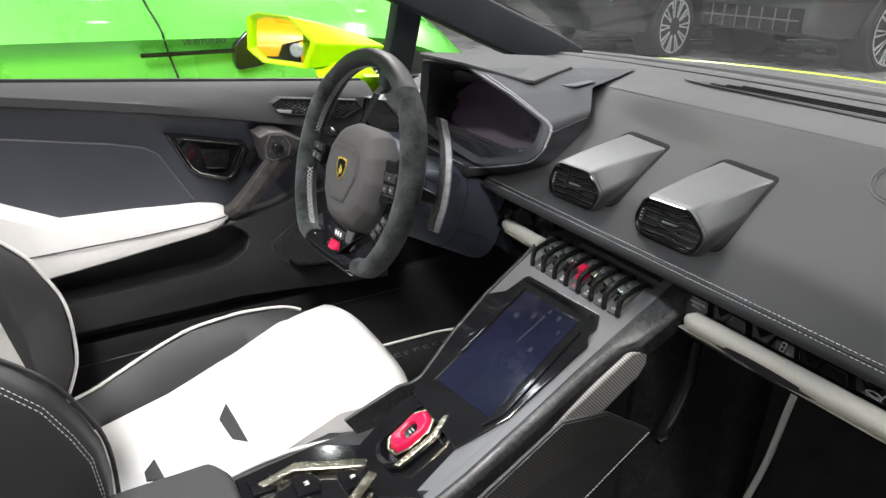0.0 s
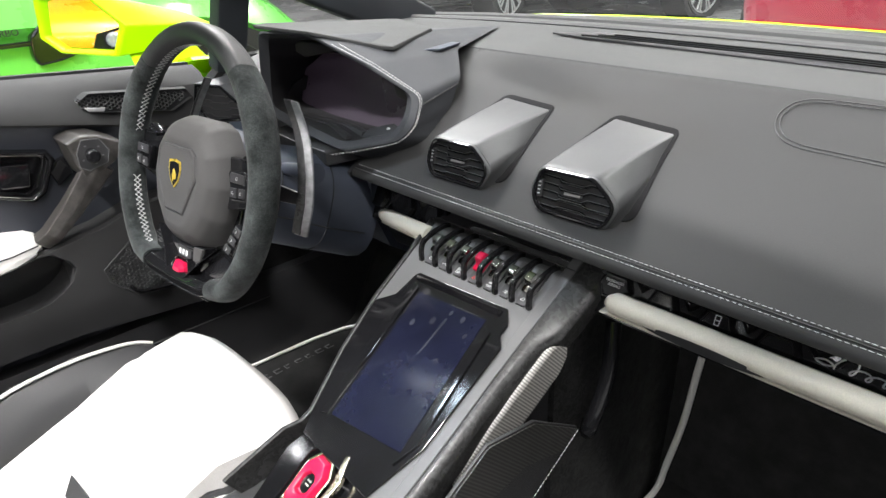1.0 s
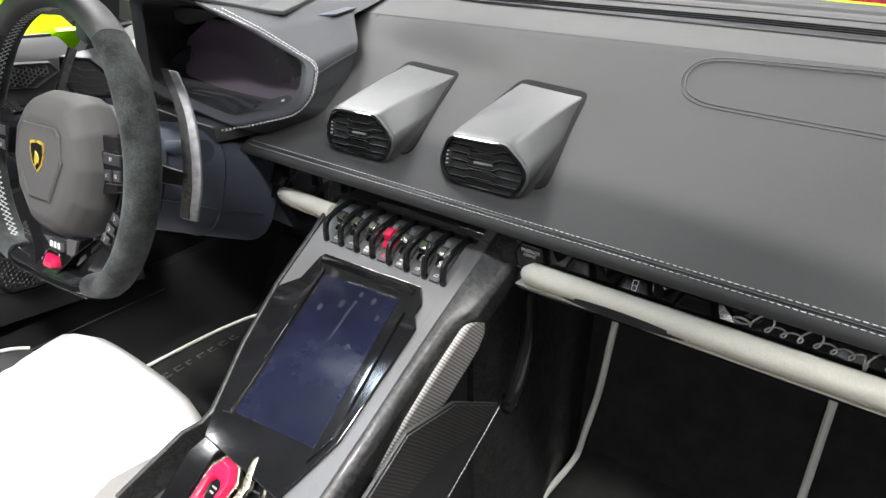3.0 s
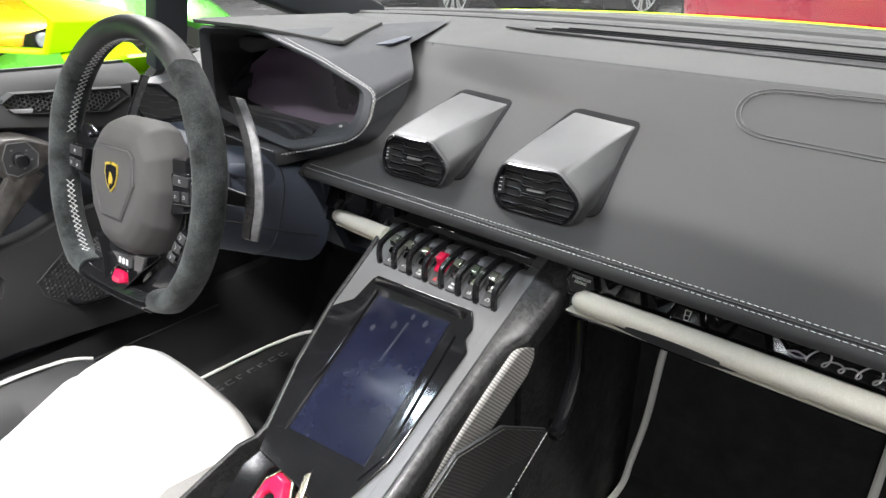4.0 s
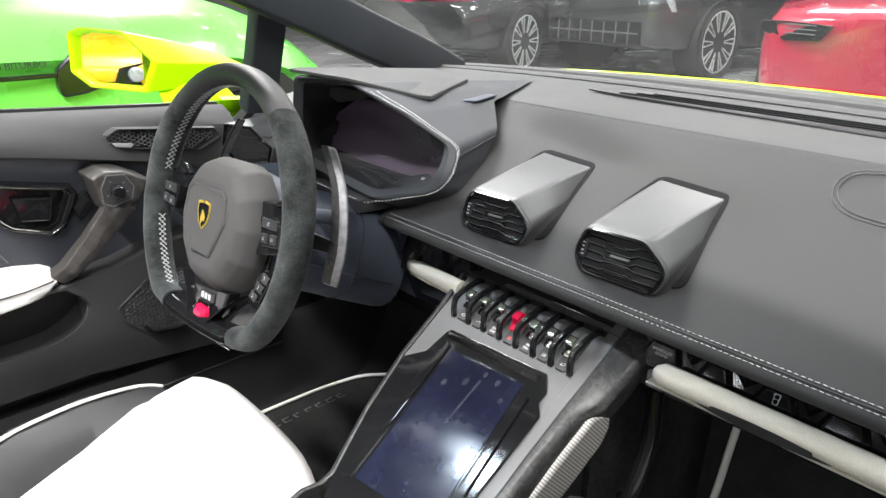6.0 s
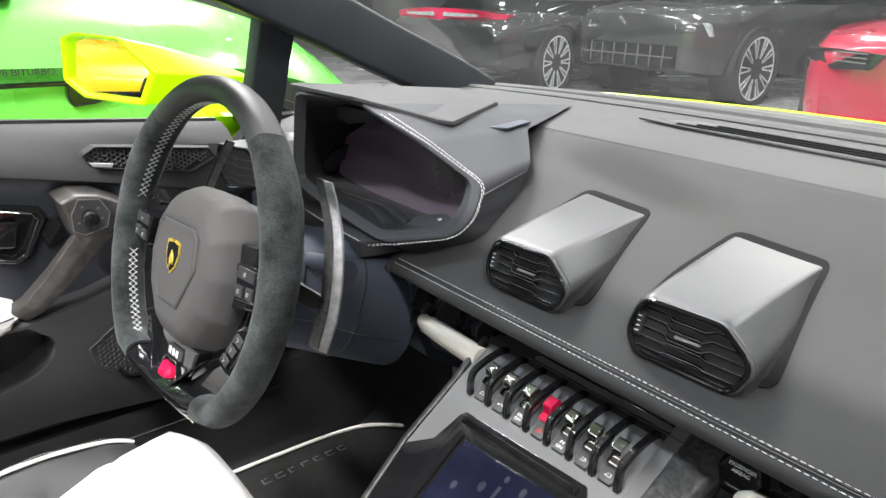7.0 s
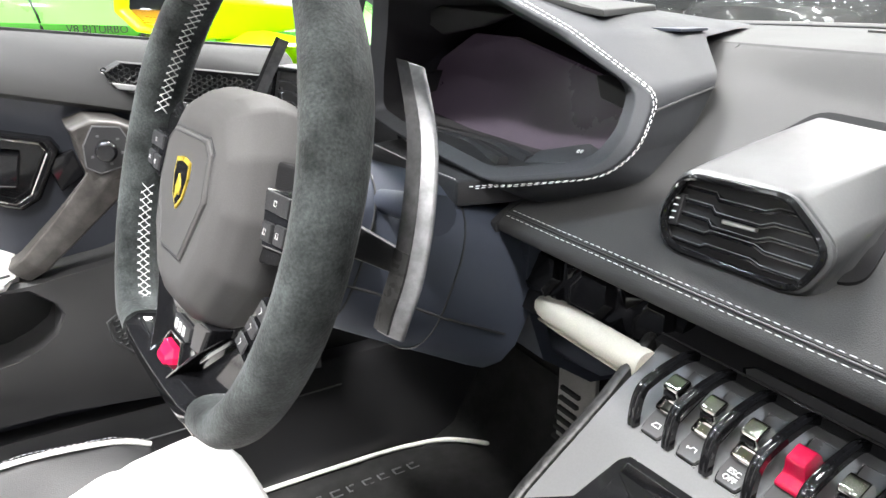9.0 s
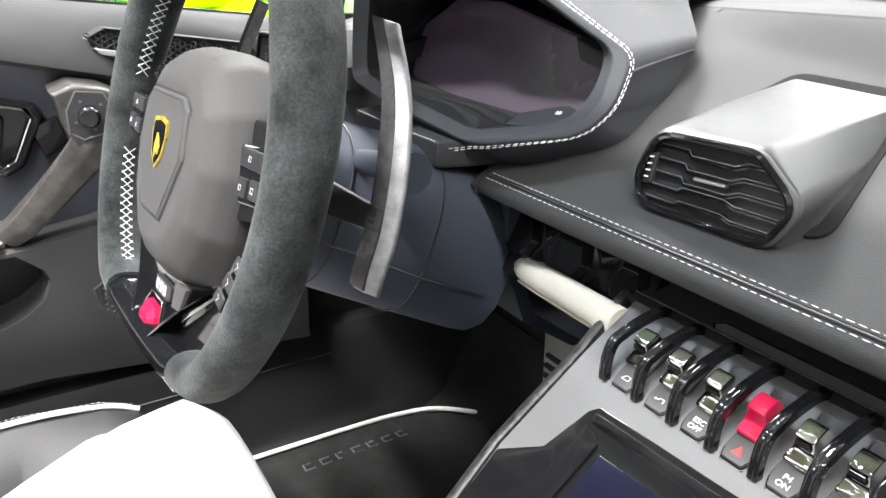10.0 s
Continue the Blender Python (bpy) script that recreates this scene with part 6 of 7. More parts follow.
def car_shell():
    c = thing("sports_car", (0, 0.3, 0.1), "lime open-top sports car body shell with black carpeted floor", "car")
    part("floor_pan", box((0, 0.25, 0.13), (1.5, 2.0, 0.04)), "carpet", c, "black carpet")
    part("firewall", sheet([[Vector((x, y, z)) for y, z in ((0.86, 0.15), (0.88, 0.18), (0.90, 0.42), (0.93, 0.66), (0.95, 0.80))] for x in (-0.74, -0.13, 0.13, 0.74)], 0.03, (0, 1, 0)), "carpet", c, "black carpet")
    part("toe_board", sheet([[Vector((x, y, z)) for y, z in ((0.70, 0.151), (0.80, 0.20), (0.88, 0.34))] for x in (-0.74, -0.14)], 0.03, (0, 0.5, -0.8)), "carpet", c)
    for sx in (-1, 1):
        up = 0.105 if sx < 0 else 0.0
        sill = [[Vector((sx * x, y, z)) for x, z in ((0.655, 0.15), (0.660, 0.24 + 0.9 * up), (0.672, 0.262 + up), (0.74, 0.265 + up), (0.85, 0.22), (0.86, 0.12))] for y in (-0.75, 0.0, 0.5, 0.95)]
        part("sill", sheet(sill, 0.03, (0, 0, -1)), "leather_black", c)
        part("kick_panel", prism([(sx * 0.70, 0.50, 0.15), (sx * 0.70, 0.50, 0.70), (sx * 0.70, 0.62, 0.80), (sx * 0.70, 0.98, 0.80), (sx * 0.70, 0.98, 0.15)], (sx * 0.03, 0, 0)), "carpet", c)
    part("driver_sill_seam", tube([(-0.659, -0.1, 0.330), (-0.659, 0.6, 0.330)], 0.0012, 6), "satin", c)
    part("rear_bulkhead", prism([(-0.74, -0.72, 0.12), (0.74, -0.72, 0.12), (0.74, -0.78, 0.84), (-0.74, -0.78, 0.84)], (0, -0.04, 0)), "leather_black", c)
    rear = [[Vector((x, y, z - 0.04 * (abs(x) / 0.9) ** 2)) for y, z in ((-0.74, 0.86), (-1.2, 0.90), (-1.7, 0.86), (-2.0, 0.75), (-2.05, 0.45))] for x in (-0.92, -0.6, -0.3, 0, 0.3, 0.6, 0.92)]
    part("rear_deck", sheet(rear, 0.03, (0, 0, -1)), "lime", c)
    # front lid and wings seen past the glass
    bon = []
    for i in range(13):
        x = -0.93 + 1.86 * i / 12
        c0 = -0.02 * (abs(x) / 0.72) ** 2.2
        y0 = 1.262 - 0.10 * (min(abs(x), 0.75) / 0.72) ** 2
        bon.append([Vector((x, y0, 0.8330 + c0)), Vector((x, y0 + 0.003, 0.8348 + c0)), Vector((x, y0 + 0.008, 0.8338 + c0)), Vector((x, 1.45, 0.78 + c0)), Vector((x, 1.8, 0.70 + c0)), Vector((x, 2.1, 0.55 + c0)), Vector((x, 2.2, 0.40 + c0))])
    part("bonnet", sheet(bon, 0.02, (0, 0, -1)), "lime", c, "lime painted front lid")
    for sx in (-1, 1):
        wing = [[Vector((sx * 0.775, y, 0.80 - dz)), Vector((sx * 0.83, y, 0.79 - dz)), Vector((sx * 0.92, y, 0.71 - dz)), Vector((sx * 0.95, y, 0.55)), Vector((sx * 0.93, y, 0.30))] for y, dz in ((0.58, 0.0), (0.75, 0.012), (1.0, 0.08), (1.3, 0.14), (1.8, 0.22), (2.15, 0.34))]
        part("wing", sheet(wing, 0.015, (-sx * 0.8, 0, -0.3)), "lime", c)
    # pillars and header
    for sx in (-1, 1):
        path = [Vector((sx * x, y, z)) for x, y, z in ((0.665, 1.06, 0.80), (0.64, 0.95, 0.845), (0.60, 0.80, 0.898), (0.588, 0.65, 0.960), (0.575, 0.50, 1.018), (0.565, 0.38, 1.062), (0.55, 0.24, 1.105))]
        part("pillar", bevel(sweep(spline(path, 3), [(-0.030, -0.040), (0.030, -0.034), (0.034, 0.0), (0.022, 0.042), (-0.026, 0.044), (-0.034, 0.0)]), 0.008, 3, 25), "pillar", c, "dark trimmed windscreen pillar")
        part("window_post", bevel(sweep([(sx * 0.655, 0.592, 0.79), (sx * 0.635, 0.600, 0.87), (sx * 0.61, 0.606, 0.955)], [(-0.028, -0.018), (0.028, -0.018), (0.028, 0.018), (-0.028, 0.018)], (1, 0, 0)), 0.006, 2, 30), "pillar", c)
    part("header", bevel(sweep([(-0.56, 0.285, 1.110), (-0.3, 0.304, 1.14), (0, 0.310, 1.148), (0.3, 0.304, 1.14), (0.56, 0.285, 1.110)], [(-0.052, -0.014), (0.056, -0.022), (0.060, 0.0), (0.0, 0.018), (-0.052, 0.012)]), 0.006, 2, 30), "pillar", c)
    gl = []
    for i in range(13):
        f = -1 + 2 * i / 12
        gl.append([Vector((f * (0.70 - 0.13 * k), 1.235 - 0.09 * f * f + (0.28 - 1.235 + 0.05 * f * f) * k, 0.842 - 0.02 * f * f + (1.155 - 0.842 - 0.02 * f * f) * k + 0.035 * math.sin(math.pi * k))) for k in (0, 0.2, 0.4, 0.6, 0.8, 1.0)])
    pane_bm = loft(gl, closed=False, cap=False)
    pane_bm.normal_update()
    if sum(f.normal.z for f in pane_bm.faces) > 0:
        bmesh.ops.reverse_faces(pane_bm, faces=pane_bm.faces[:])
    w = part("windscreen", pane_bm, "glass", c, "clear windscreen", 60)
    w.visible_shadow = False
    return c


car_shell()


def mats():
    m = thing("floor_mat", (-0.4, 0.6, 0.16), "black floor mat with white piped edge in the driver footwell", "floor mat")
    poly = [(-0.655, 0.40), (-0.650, 0.58), (-0.642, 0.70), (-0.605, 0.775), (-0.50, 0.845), (-0.36, 0.865), (-0.20, 0.84), (-0.19, 0.40)]
    part("mat", bevel(prism([(x, y, 0.19 + max(0, y - 0.72) * 0.15) for x, y in poly], (0, 0, -0.03)), 0.003, 2), "carpet", m)
    part("edging", tube(spline([(x, y, 0.195 + max(0, y - 0.72) * 0.15) for x, y in poly[:7]], 5), 0.0036, 8), "piping", m, "white piped edge")
    # unreadable embroidered word as plain bars
    for i in range(7):
        y = 0.535 + 0.025 * i
        for dx, dy, sx, sy in ((0.0, -0.0075, 0.014, 0.0022), (0.006, 0.0, 0.0022, 0.014), (-0.006, 0.0, 0.0022, 0.014 if i % 2 else 0.007)):
            part("embroidered_bar", box((-0.594 + dx, y + dy, 0.1955), (sx, sy, 0.004)), "satin", m)
    p = thing("floor_mat", (0.3, 0.75, 0.15), "black floor mat with white piped edges in the passenger footwell", "floor mat")
    part("mat", sheet([[Vector((x, y, z)) for y, z in ((0.30, 0.158), (0.84, 0.158), (0.865, 0.175), (0.885, 0.42), (0.895, 0.46))] for x in (0.10, 0.42)], 0.006, (0, 0.4, -0.9)), "carpet", p)
    part("edging", tube(spline([(0.128, 0.886, 0.47), (0.121, 0.880, 0.40), (0.116, 0.866, 0.30), (0.106, 0.852, 0.22), (0.100, 0.835, 0.168), (0.098, 0.74, 0.164), (0.096, 0.50, 0.164), (0.10, 0.30, 0.164)], 5), 0.0054, 8), "piping", p, "white piped edge")
    part("edging", tube(spline([(0.414, 0.872, 0.43), (0.413, 0.864, 0.24), (0.412, 0.845, 0.165), (0.412, 0.60, 0.164), (0.412, 0.30, 0.164)], 5), 0.0054, 8), "piping", p, "white piped edge")


mats()


def pedal():
    p = thing("pedal", (-0.40, 0.81, 0.34), "drilled steel foot pedal in the dark footwell", "pedal")
    part("plate", bevel(prism([(-0.428, 0.80, 0.470), (-0.364, 0.80, 0.490), (-0.360, 0.806, 0.372), (-0.378, 0.806, 0.330), (-0.424, 0.806, 0.310)], (0, 0.008, 0)), 0.003, 2), "steel", p)
    part("top_plate", bevel(prism([(-0.426, 0.798, 0.482), (-0.364, 0.798, 0.500), (-0.365, 0.798, 0.480), (-0.427, 0.798, 0.462)], (0, 0.008, 0)), 0.002, 2), "steel", p)
    for k in range(6):
        part("rubber", bevel(box((-0.4005 - 0.002 * (5 - k) * 0.7, 0.801, 0.318 + 0.0155 * k), (0.034, 0.006, 0.006)), 0.001, 1), "tyre", p)
    for x, z in ((-0.411, 0.440), (-0.380, 0.440)):
        part("rivet", loft([[Vector((x + r * math.cos(q), y, z + r * math.sin(q))) for q in [math.pi / 5 * k for k in range(10)]] for r, y in ((0.005, 0.801), (0.004, 0.796))]), "chrome", p)
    part("arm", tube([(-0.392, 0.81, 0.45), (-0.40, 0.89, 0.62)], 0.01, 8), "plastic", p)



pedal()


def side_mirror():
    m = thing("side_mirror", (-0.95, 0.6, 0.8), "lime yellow door mirror on a swept stalk", "wing mirror")
    op = [(-1.075, 0.428, 0.826), (-1.066, 0.432, 0.904), (-1.035, 0.450, 0.914), (-0.965, 0.502, 0.908), (-0.920, 0.545, 0.850), (-0.940, 0.525, 0.790), (-1.045, 0.452, 0.797)]
    op = [Vector(p) + Vector((-0.018, -0.012, 0)) for p in op]
    fwd = Vector((-0.35, 0.94, 0)).normalized()
    c = sum(op, Vector()) / 7
    tip = [Vector(p) for p in ((-1.06, 0.58, 0.81), (-1.06, 0.58, 0.855), (-1.03, 0.61, 0.870), (-0.96, 0.66, 0.862), (-0.90, 0.70, 0.838), (-0.93, 0.67, 0.812), (-1.03, 0.62, 0.80))]
    inner = [c + (p - c) * 0.86 + fwd * 0.004 for p in op]
    deepr = [c + (p - c) * 0.80 + fwd * 0.022 for p in op]
    mid = [p.lerp(q, 0.45) + (p - c) * 0.05 for p, q in zip(op, tip)]
    part("housing", bevel(loft([deepr, inner, op, mid, tip], cap=True), 0.005, 2, 25), "lime", m)
    nrm = Vector((0.592, -0.806, 0.026)).normalized()
    flat = [c + fwd * 0.016 + (p - c - nrm * (p - c).dot(nrm)) * 0.80 for p in op]
    part("mirror_glass", prism(flat, fwd * 0.003), "mirror", m, "mirror glass")
    part("stalk", bevel(loft([[Vector(p) for p in ((-0.99, 0.54, 0.80), (-0.92, 0.60, 0.81), (-0.92, 0.66, 0.80), (-0.98, 0.62, 0.79))], [Vector(p) for p in ((-0.88, 0.52, 0.755), (-0.86, 0.60, 0.76), (-0.86, 0.68, 0.75), (-0.89, 0.62, 0.745))], [Vector(p) for p in ((-0.78, 0.50, 0.76), (-0.77, 0.60, 0.755), (-0.77, 0.66, 0.74), (-0.78, 0.60, 0.70))]]), 0.006, 2, 25), "lime", m)
    return m


side_mirror()


def inner_mirror():
    m = thing("rear_view_mirror", (-0.09, 0.62, 1.02), "black rear-view mirror on the windscreen reflecting a green car", "rear-view mirror")
    T = look((-0.095, 0.62, 1.017), (-0.32, -0.3, 0.90))
    o = [(-0.105, -0.020), (-0.095, -0.029), (0.085, -0.030), (0.100, -0.022), (0.112, 0.012), (0.104, 0.030), (-0.10, 0.030), (-0.112, 0.016)]
    part("housing", bevel(loft([[T @ Vector((a, b, -0.001)) for a, b in o], [T @ Vector((a * 1.02, b * 1.05, 0.006)) for a, b in o], [T @ Vector((a * 0.8, b * 0.7, 0.03)) for a, b in o]]), 0.002, 2, 25), "plastic", m)
    part("mirror_glass", prism([T @ Vector((a * 0.96, b * 0.92, -0.003)) for a, b in o], T.to_3x3() @ Vector((0, 0, 0.0012))), "mirror", m, "mirror glass")
    part("stem", tube([T @ Vector((0, 0.0, 0.03)), Vector((-0.06, 0.70, 1.075))], 0.009, 8), "plastic", m)


inner_mirror()

# ---- the other cars in the hall ----


def car_wheel(parent, at, r, w, spokes, rim_mat):
    """A wheel whose axle lies along x, outer face towards sign of w."""
    x, y, z = at
    n = 28
    ringf = lambda rad, dx: [Vector((x + dx, y + rad * math.cos(2 * math.pi * k / n), z + rad * math.sin(2 * math.pi * k / n))) for k in range(n)]
    wh = part("wheel", loft([ringf(r * 0.80, w * 0.1), ringf(r * 0.95, 0), ringf(r, w * 0.15), ringf(r, w * 0.8), ringf(r * 0.7, w)], cap=True), "tyre", parent)
    part("rim", loft([ringf(r * 0.84, -w * 0.02), ringf(r * 0.87, 0), ringf(r * 0.82, w * 0.03), ringf(r * 0.78, w * 0.5)], cap=False), rim_mat, wh)
    for k in range(spokes):
        a = 2 * math.pi * k / spokes
        for da in (-0.10, 0.10):
            p0 = Vector((x + w * 0.10, y + r * 0.10 * math.cos(a), z + r * 0.10 * math.sin(a)))
            p1 = Vector((x - w * 0.01, y + r * 0.82 * math.cos(a + da), z + r * 0.82 * math.sin(a + da)))
            part("spoke", sweep([p0, p1], [(-0.007, -0.008), (0.007, -0.008), (0.008, 0.008), (-0.008, 0.008)], (1, 0.02, 0.01)), rim_mat, wh)
    return wh


def other_car(name_label, place, paint, length, width, height, nose, spokes=10, rim_mat="alu", low=0.16, shape="coupe", extra=None, group="other cars", front=0.62, crease=False, lamps=True, arch_k=1.14, grille=True):
    """A parked car built along +y with its middle at the origin, then put in place."""
    c = thing("parked_car", (0, 0, 0), name_label, "car", group)
    L, W, H = length / 2, width / 2, height
    bl = H * 0.60
    st = []
    prof = [(-1.0, 0.72, 0.80, 0.62), (-0.97, 0.84, 0.92, 0.5), (-0.80, 0.97, 1.02, 0.3), (-0.55, 1.0, 1.03, 0.25), (-0.1, 0.985, 1.0, 0.22), (0.25, 0.985, 0.98, 0.22), (0.55, 1.0, 0.95, 0.25), (0.80, 0.96, 0.88, 0.3), (0.95, 0.84, 0.78, 0.42), (1.0, 0.70, 0.66, 0.55)]
    if crease:
        prof[-3:] = [(0.68, 0.985, 0.87, 0.27), (0.77, 0.93, 0.75, 0.3), (0.86, 0.75, 0.62, 0.36), (0.95, 0.48, 0.53, 0.42), (1.0, 0.32, 0.47, 0.55)]
    for f, kw, kz, kb in prof:
        w, zt = W * kw, bl * (kz if nose == "low" else 0.5 + 0.5 * kz)
        zb = low + (bl - low) * kb * 0.45
        ring = [(0, zb), (w * 0.86, zb), (w * 0.95, zb + 0.04), (w * 0.985, zb + (zt - zb) * 0.35), (w, zb + (zt - zb) * 0.62), (w * 0.985, zb + (zt - zb) * 0.80), (w * 0.90, zt - 0.02), (w * 0.70, zt + 0.005), (0, zt + 0.025)]
        if crease:
            g = lambda a, k: (w * a, zb + (zt - zb) * k)
            ring = [(0, zb), g(0.86, 0), g(0.96, 0.06), g(0.975, 0.35), g(0.995, 0.50), g(0.970, 0.60), g(0.978, 0.665), g(1.0, 0.70), g(0.985, 0.735), g(0.93, 0.86), g(0.80, 0.97), g(0.5, 1.01), (0, zt + 0.025)]
        ring = ring + [(-a, b) for a, b in ring[-2:0:-1]]
        st.append([Vector((a, f * L, b)) for a, b in ring])
    m = len(st[0])
    cols = [spline([r[j] for r in st], 5) for j in range(m)]
    fine = [[cols[j][i] for j in range(m)] for i in range(len(cols[0]))]
    part("body", loft(fine), paint, c, smooth=50)
    hs = {"coupe": [(-0.62, 0.0, 0.70), (-0.38, 0.78, 0.66), (-0.12, 1.0, 0.62), (0.05, 0.97, 0.62), (0.34, 0.0, 0.74)], "suv": [(-0.93, 0.0, 0.80), (-0.80, 0.85, 0.72), (-0.4, 1.0, 0.70), (0.05, 0.98, 0.70), (0.38, 0.0, 0.82)]}[shape]
    gr = []
    for f, k, kw in hs:
        zt = bl - 0.01 + (H - bl) * k
        wb = W * 0.90
        wt = W * kw
        gr.append([Vector((s * a, f * L, b)) for s, a, b in ((-1, wb, bl - 0.06), (-1, wb * 0.98, bl - 0.02), (-1, wt * (1 if k else 1.2), max(zt - 0.04, bl - 0.015)), (-1, wt * 0.85, max(zt, bl - 0.01)), (1, wt * 0.85, max(zt, bl - 0.01)), (1, wt * (1 if k else 1.2), max(zt - 0.04, bl - 0.015)), (1, wb * 0.98, bl - 0.02), (1, wb, bl - 0.06))])
    part("glasshouse", loft(gr), "darkglass", c, "dark car glass", 50)
    r0 = [[p + Vector((0, 0, 0.012)) for p in (g[2] * 1.0, g[3], g[4], g[5])] for g in gr[1:-1]]
    part("roof", sheet(r0, 0.012, (0, 0, -1)), paint, c, smooth=50)
    r = 0.335 if shape == "coupe" else 0.375
    for fy in (-0.60, front):
        for sx in (-1, 1):
            n = 24
            arch = loft([[Vector((sx * W * 1.004, fy * L + rr * math.cos(2 * math.pi * k / n), r + rr * math.sin(2 * math.pi * k / n))) for k in range(n)] for rr in (r * arch_k, )] + [[Vector((sx * W * 0.7, fy * L + r * (arch_k - 0.02) * math.cos(2 * math.pi * k / n), r + r * (arch_k - 0.02) * math.sin(2 * math.pi * k / n))) for k in range(n)]])
            part("wheel_arch", arch, "tyre", c)
            car_wheel(c, (sx * W * 1.012, fy * L, r), r, -sx * 0.22, spokes, rim_mat)
    for sx in (-1, 1) if lamps else ():
        y1, nw, nz = (L * 0.86, 0.66, 0.66) if crease else (L * 0.93, 1.0, 1.0)
        part("headlamp", bevel(prism([(sx * nw * W * 0.55, y1 + 0.05, nz * bl * 0.74), (sx * nw * W * 0.86, y1 - 0.10, nz * bl * 0.76), (sx * nw * W * 0.88, y1 - 0.16, nz * bl * 0.64), (sx * nw * W * 0.60, y1 + 0.04, nz * bl * 0.62)], (sx * 0.02, 0.13, 0.03)), 0.008, 2), "lens", c, "clear headlamp")
        part("tail_lamp", bevel(prism([(sx * W * 0.30, -L * 0.985, bl * 0.84), (sx * W * 0.94, -L * 0.90, bl * 0.88), (sx * W * 0.96, -L * 0.90, bl * 0.74), (sx * W * 0.32, -L * 0.985, bl * 0.72)], (sx * 0.02, -0.13, 0.0)), 0.01, 2), "taillight", c, "red tail lamp")
    if grille:
        gw, gz = (0.5, 0.36) if crease else (1.0, 0.46)
        g = part("grille", bevel(box((0, L * 0.985 if crease else L, bl * gz), (W * 1.3 * gw, 0.05, bl * 0.22 * gw)), 0.01, 2), "gloss", c)
        for k in range(7):
            part("grille_bar", box(((-W * 0.5 + W * k / 6) * gw, L * (0.985 if crease else 1.0) + 0.028, bl * gz), (0.012, 0.012, bl * 0.2 * gw)), "satin", g)
        part("grille_bar", box((0, L * (0.985 if crease else 1.0) + 0.031, bl * gz), (W * 1.24 * gw, 0.012, 0.014)), "satin", g)
    if extra:
        extra(c, L, W, bl)
    c.matrix_world = place
    return c


def green_details(c, L, W, bl):
    """Door gap, badge bars, chrome strip and wing outlet on the side facing +x."""
    y0 = 0.70
    seam = [(0.90, -0.115, 0.955), (0.932, -0.095, 0.915), (0.983, -0.060, 0.823), (1.0, -0.052, 0.796), (0.979, -0.046, 0.768), (0.971, -0.036, 0.718), (0.995, -0.02, 0.64), (0.98, 0.0, 0.50), (0.975, 0.01, 0.36)]
    part("door_gap", tube([(W * k, y0 + y, z) for k, y, z in seam], 0.0035, 6), "tyre", c)
    side = Matrix(((0, 0, 1, W * 0.988), (1, 0, 0, y0 + 0.083), (0, 1, 0, 0.759), (0, 0, 0, 1)))
    lettering("wing_badge", "V8 BITURBO", 0.0270, side, "gunmetal", c, 0.0015)
    part("side_strip", bevel(box((W * 0.985, y0 + 0.03, 0.724), (0.016, 0.32, 0.015)), 0.004, 2), "gloss", c)
    part("wing_outlet", bevel(prism([(W * 1.004, 0.88, 0.745), (W * 1.004, 0.93, 0.79), (W * 1.004, 1.02, 0.79), (W * 1.004, 1.02, 0.68), (W * 1.004, 0.95, 0.662), (W * 1.004, 0.885, 0.655), (W * 1.004, 0.875, 0.68)], (-0.05, 0, 0)), 0.010, 3), "gloss", c)


def coupe_lamps(c, L, W, bl):
    """One long red lamp wrapping from the tail to the flank, with a pale inner bar."""
    for sx in (-1, 1):
        lens = [(0.0, -2.33, 0.75), (0.0, -2.34, 0.885), (0.30, -2.33, 0.885), (0.62, -2.28, 0.865), (0.90, -2.14, 0.835), (0.88, -2.16, 0.79), (0.60, -2.29, 0.745), (0.25, -2.33, 0.735)]
        t = part("tail_lamp", bevel(prism([(sx * max(x - 0.10, -0.02), y, z) for x, y, z in lens], (sx * -0.02, 0.16, 0)), 0.006, 2), "taillight", c, "red tail lamp")
        part("inner_bar", bevel(prism([(sx * x, y, z) for x, y, z in ((0.06, -2.350, 0.80), (0.08, -2.350, 0.845), (0.52, -2.305, 0.830), (0.50, -2.308, 0.808))], (0, 0.012, 0)), 0.003, 2), "lens", t)
        part("headlamp", bevel(prism([(sx * W * 0.55, L * 0.95, bl * 0.72), (sx * W * 0.90, L * 0.84, bl * 0.76), (sx * W * 0.92, L * 0.80, bl * 0.64), (sx * W * 0.60, L * 0.94, bl * 0.62)], (sx * 0.02, 0.06, 0.0)), 0.008, 2), "lens", c, "clear headlamp")
    part("sill_line", tube([(W * 1.0, -1.0, 0.30), (W * 0.99, 0.0, 0.27), (W * 1.0, 1.0, 0.29)], 0.012, 6), "chrome", c)


def red_lamps(c, L, W, bl):
    """Dark headlamps set high in the nose."""
    for sx in (-1, 1):
        h = part("headlamp", bevel(prism([(sx * x, y, z) for x, y, z in ((0.36, 2.335, 0.785), (0.60, 2.325, 0.800), (0.785, 2.215, 0.795), (0.77, 2.215, 0.735), (0.60, 2.325, 0.700), (0.42, 2.335, 0.705))], (0, -0.16, 0.0)), 0.008, 2), "darkglass", c, "dark headlamp with bright reflector")
        for k in range(3):
            z = 0.735 + 0.022 * k
            part("lamp_bar", bevel(prism([(sx * x, y, zz) for x, y, zz in ((0.44, 2.338, z), (0.60, 2.329, z + 0.004), (0.60, 2.329, z + 0.010), (0.44, 2.338, z + 0.006))], (0, 0.006, 0)), 0.001, 1), "satin", h)


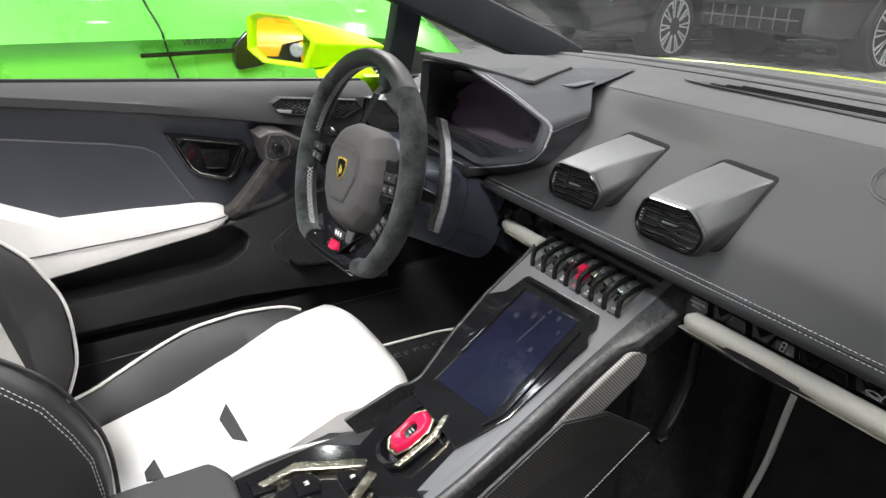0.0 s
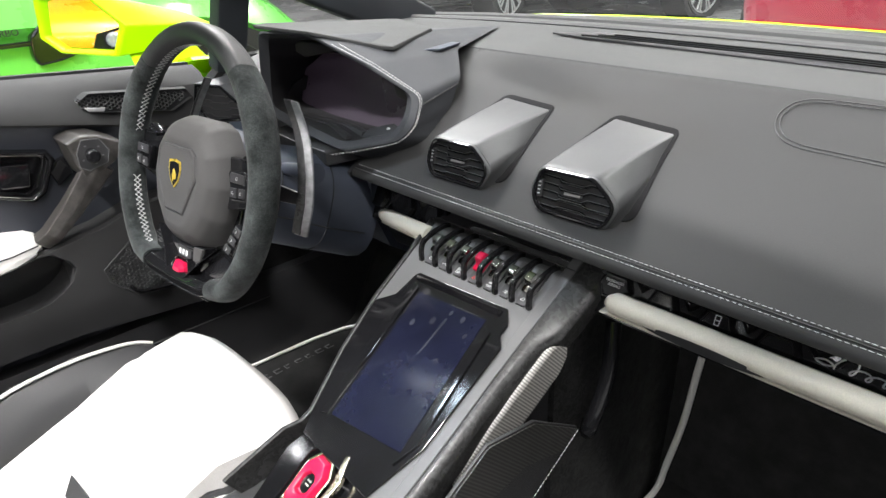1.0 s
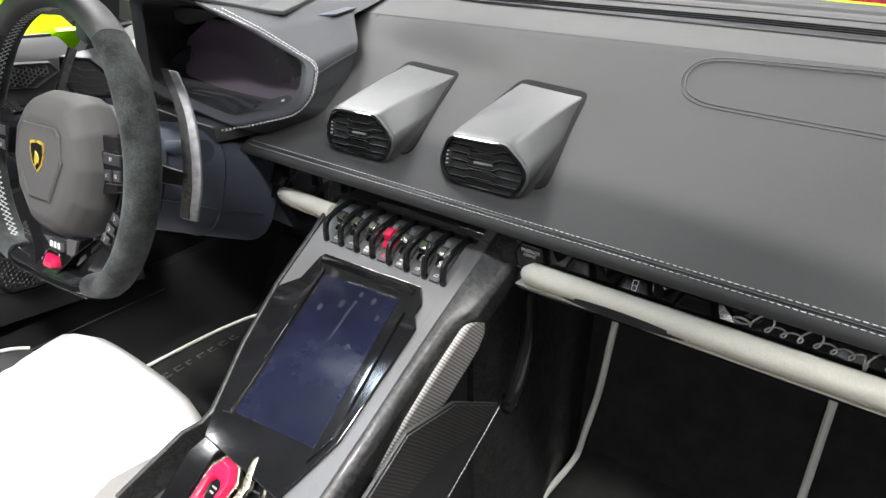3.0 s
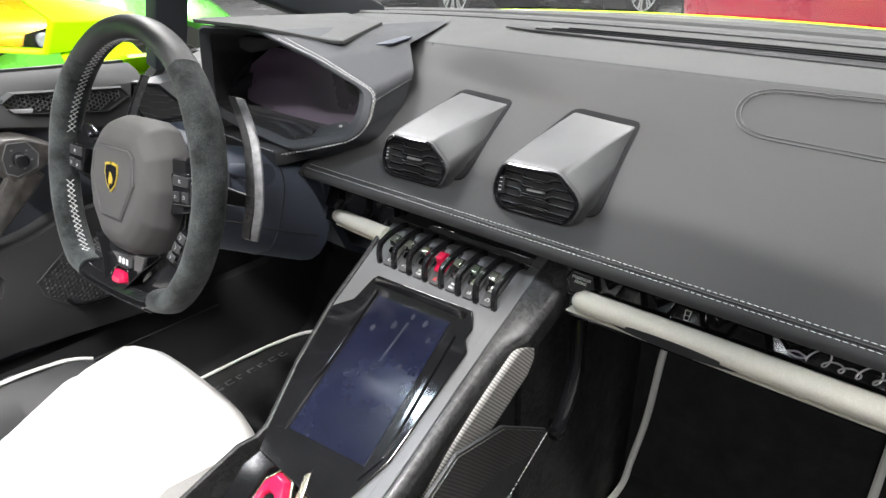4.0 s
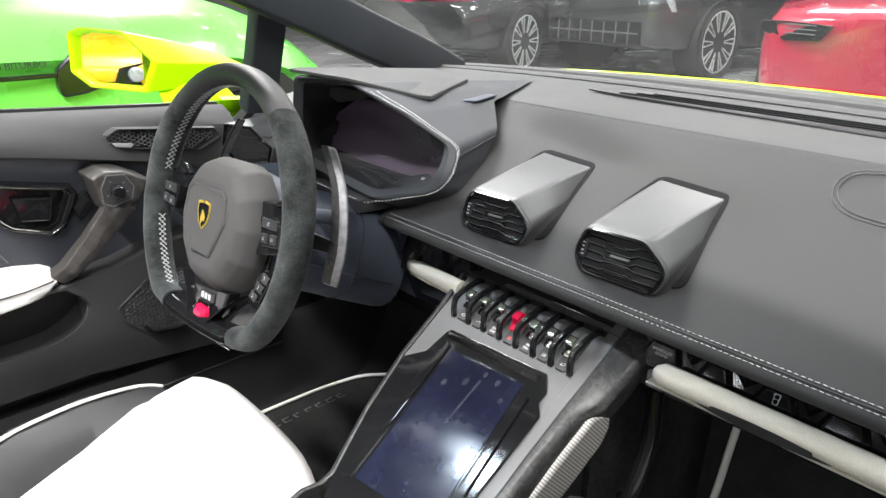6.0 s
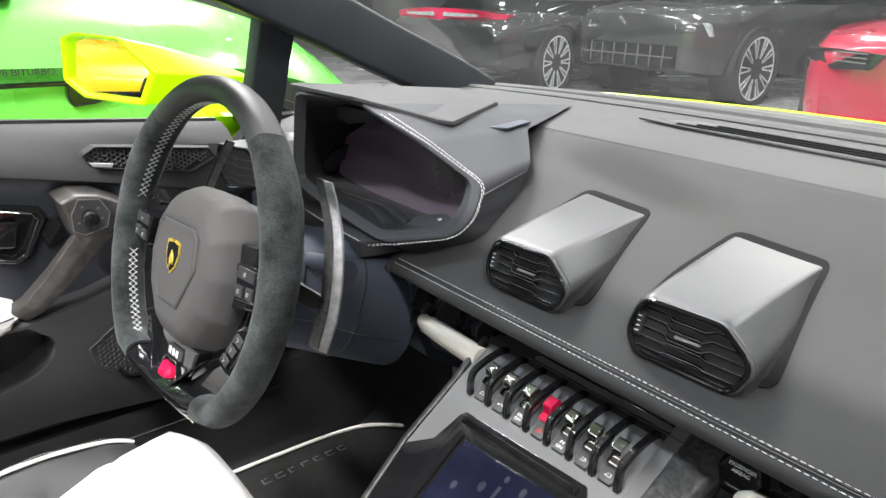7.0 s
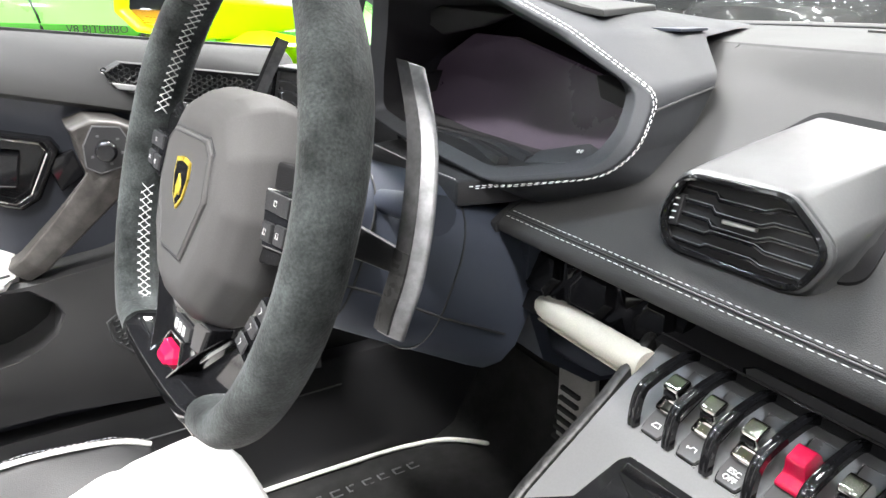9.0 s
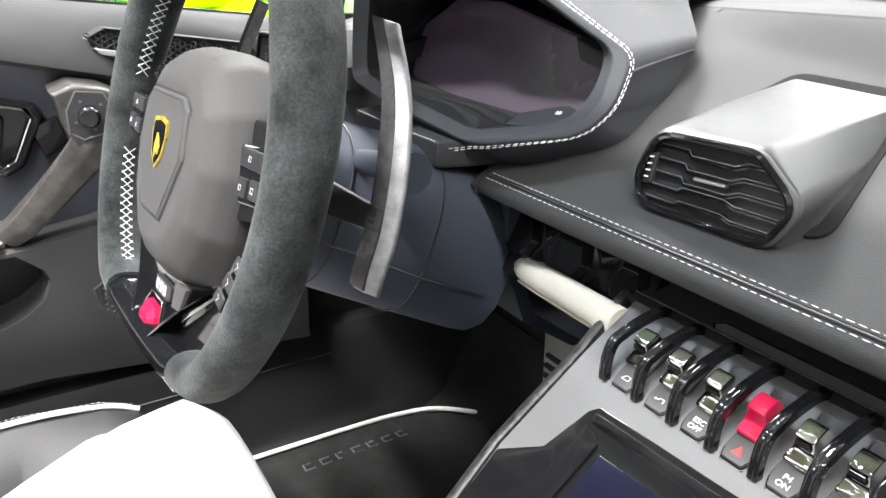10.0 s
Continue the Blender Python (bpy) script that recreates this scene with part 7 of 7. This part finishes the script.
def amber_lamps(c, L, W, bl):
    """Dark headlamp housings with bright projectors, and a side intake."""
    for sx in (-1, 1):
        h = part("headlamp", bevel(prism([(sx * x, y, z) for x, y, z in ((0.46, 2.20, 0.50), (0.50, 2.19, 0.60), (0.66, 2.13, 0.63), (0.84, 2.00, 0.62), (0.86, 1.98, 0.54), (0.66, 2.14, 0.48))], (0, 0.10, 0.0)), 0.012, 2), "darkglass", c, "dark headlamp with bright projectors")
        for x, y in ((0.60, 2.265), (0.72, 2.215)):
            part("projector", bevel(loft([[Vector((sx * x + r * math.cos(a), y + d, 0.555 + r * math.sin(a))) for a in [math.pi / 6 * k for k in range(12)]] for r, d in ((0.052, 0.0), (0.044, 0.02), (0.020, 0.026))]), 0.003, 1), "lens", h)
        part("intake", bevel(prism([(sx * x, y, z) for x, y, z in ((0.22, 2.25, 0.24), (0.26, 2.25, 0.36), (0.62, 2.17, 0.37), (0.74, 2.10, 0.24))], (0, 0.06, 0)), 0.01, 2), "gloss", c)


other_car("bright green sports coupe parked beside the open car", pose(-2.88, -0.30, 0.0), "green", 4.75, 1.94, 1.70, "low", 10, "gloss", extra=green_details, front=0.61, crease=True, arch_k=1.15)
other_car("amber yellow sports car parked behind", pose(-1.70, -5.2, 0.0, 0, 0, -4), "amber", 4.5, 1.94, 1.50, "low", 8, "gloss", extra=amber_lamps, lamps=False)
other_car("black coupe with red tail lamps seen through the windscreen", pose(-6.15, 7.38, 0.0, 0, 0, 10), "black_paint", 4.7, 1.95, 1.4, "low", 10, "rim", extra=coupe_lamps, lamps=False)
other_car("dark grey sport utility car with chrome wheels", pose(-4.05, 8.85, 0.0, 0, 0, 177), "grey_paint", 4.9, 1.9, 1.75, "high", 10, "rim", shape="suv")
other_car("black sport utility car with a wide grille", pose(-2.45, 11.0, 0.0, 0, 0, 197), "black_paint", 4.8, 1.95, 1.75, "high", 10, "rim", shape="suv")
other_car("bright red car with clear headlamps seen through the windscreen", pose(-0.55, 6.26, 0.0, 0, 0, 180), "red_paint", 4.6, 1.84, 1.62, "high", 8, "alu", shape="suv", extra=red_lamps, lamps=False, grille=False)
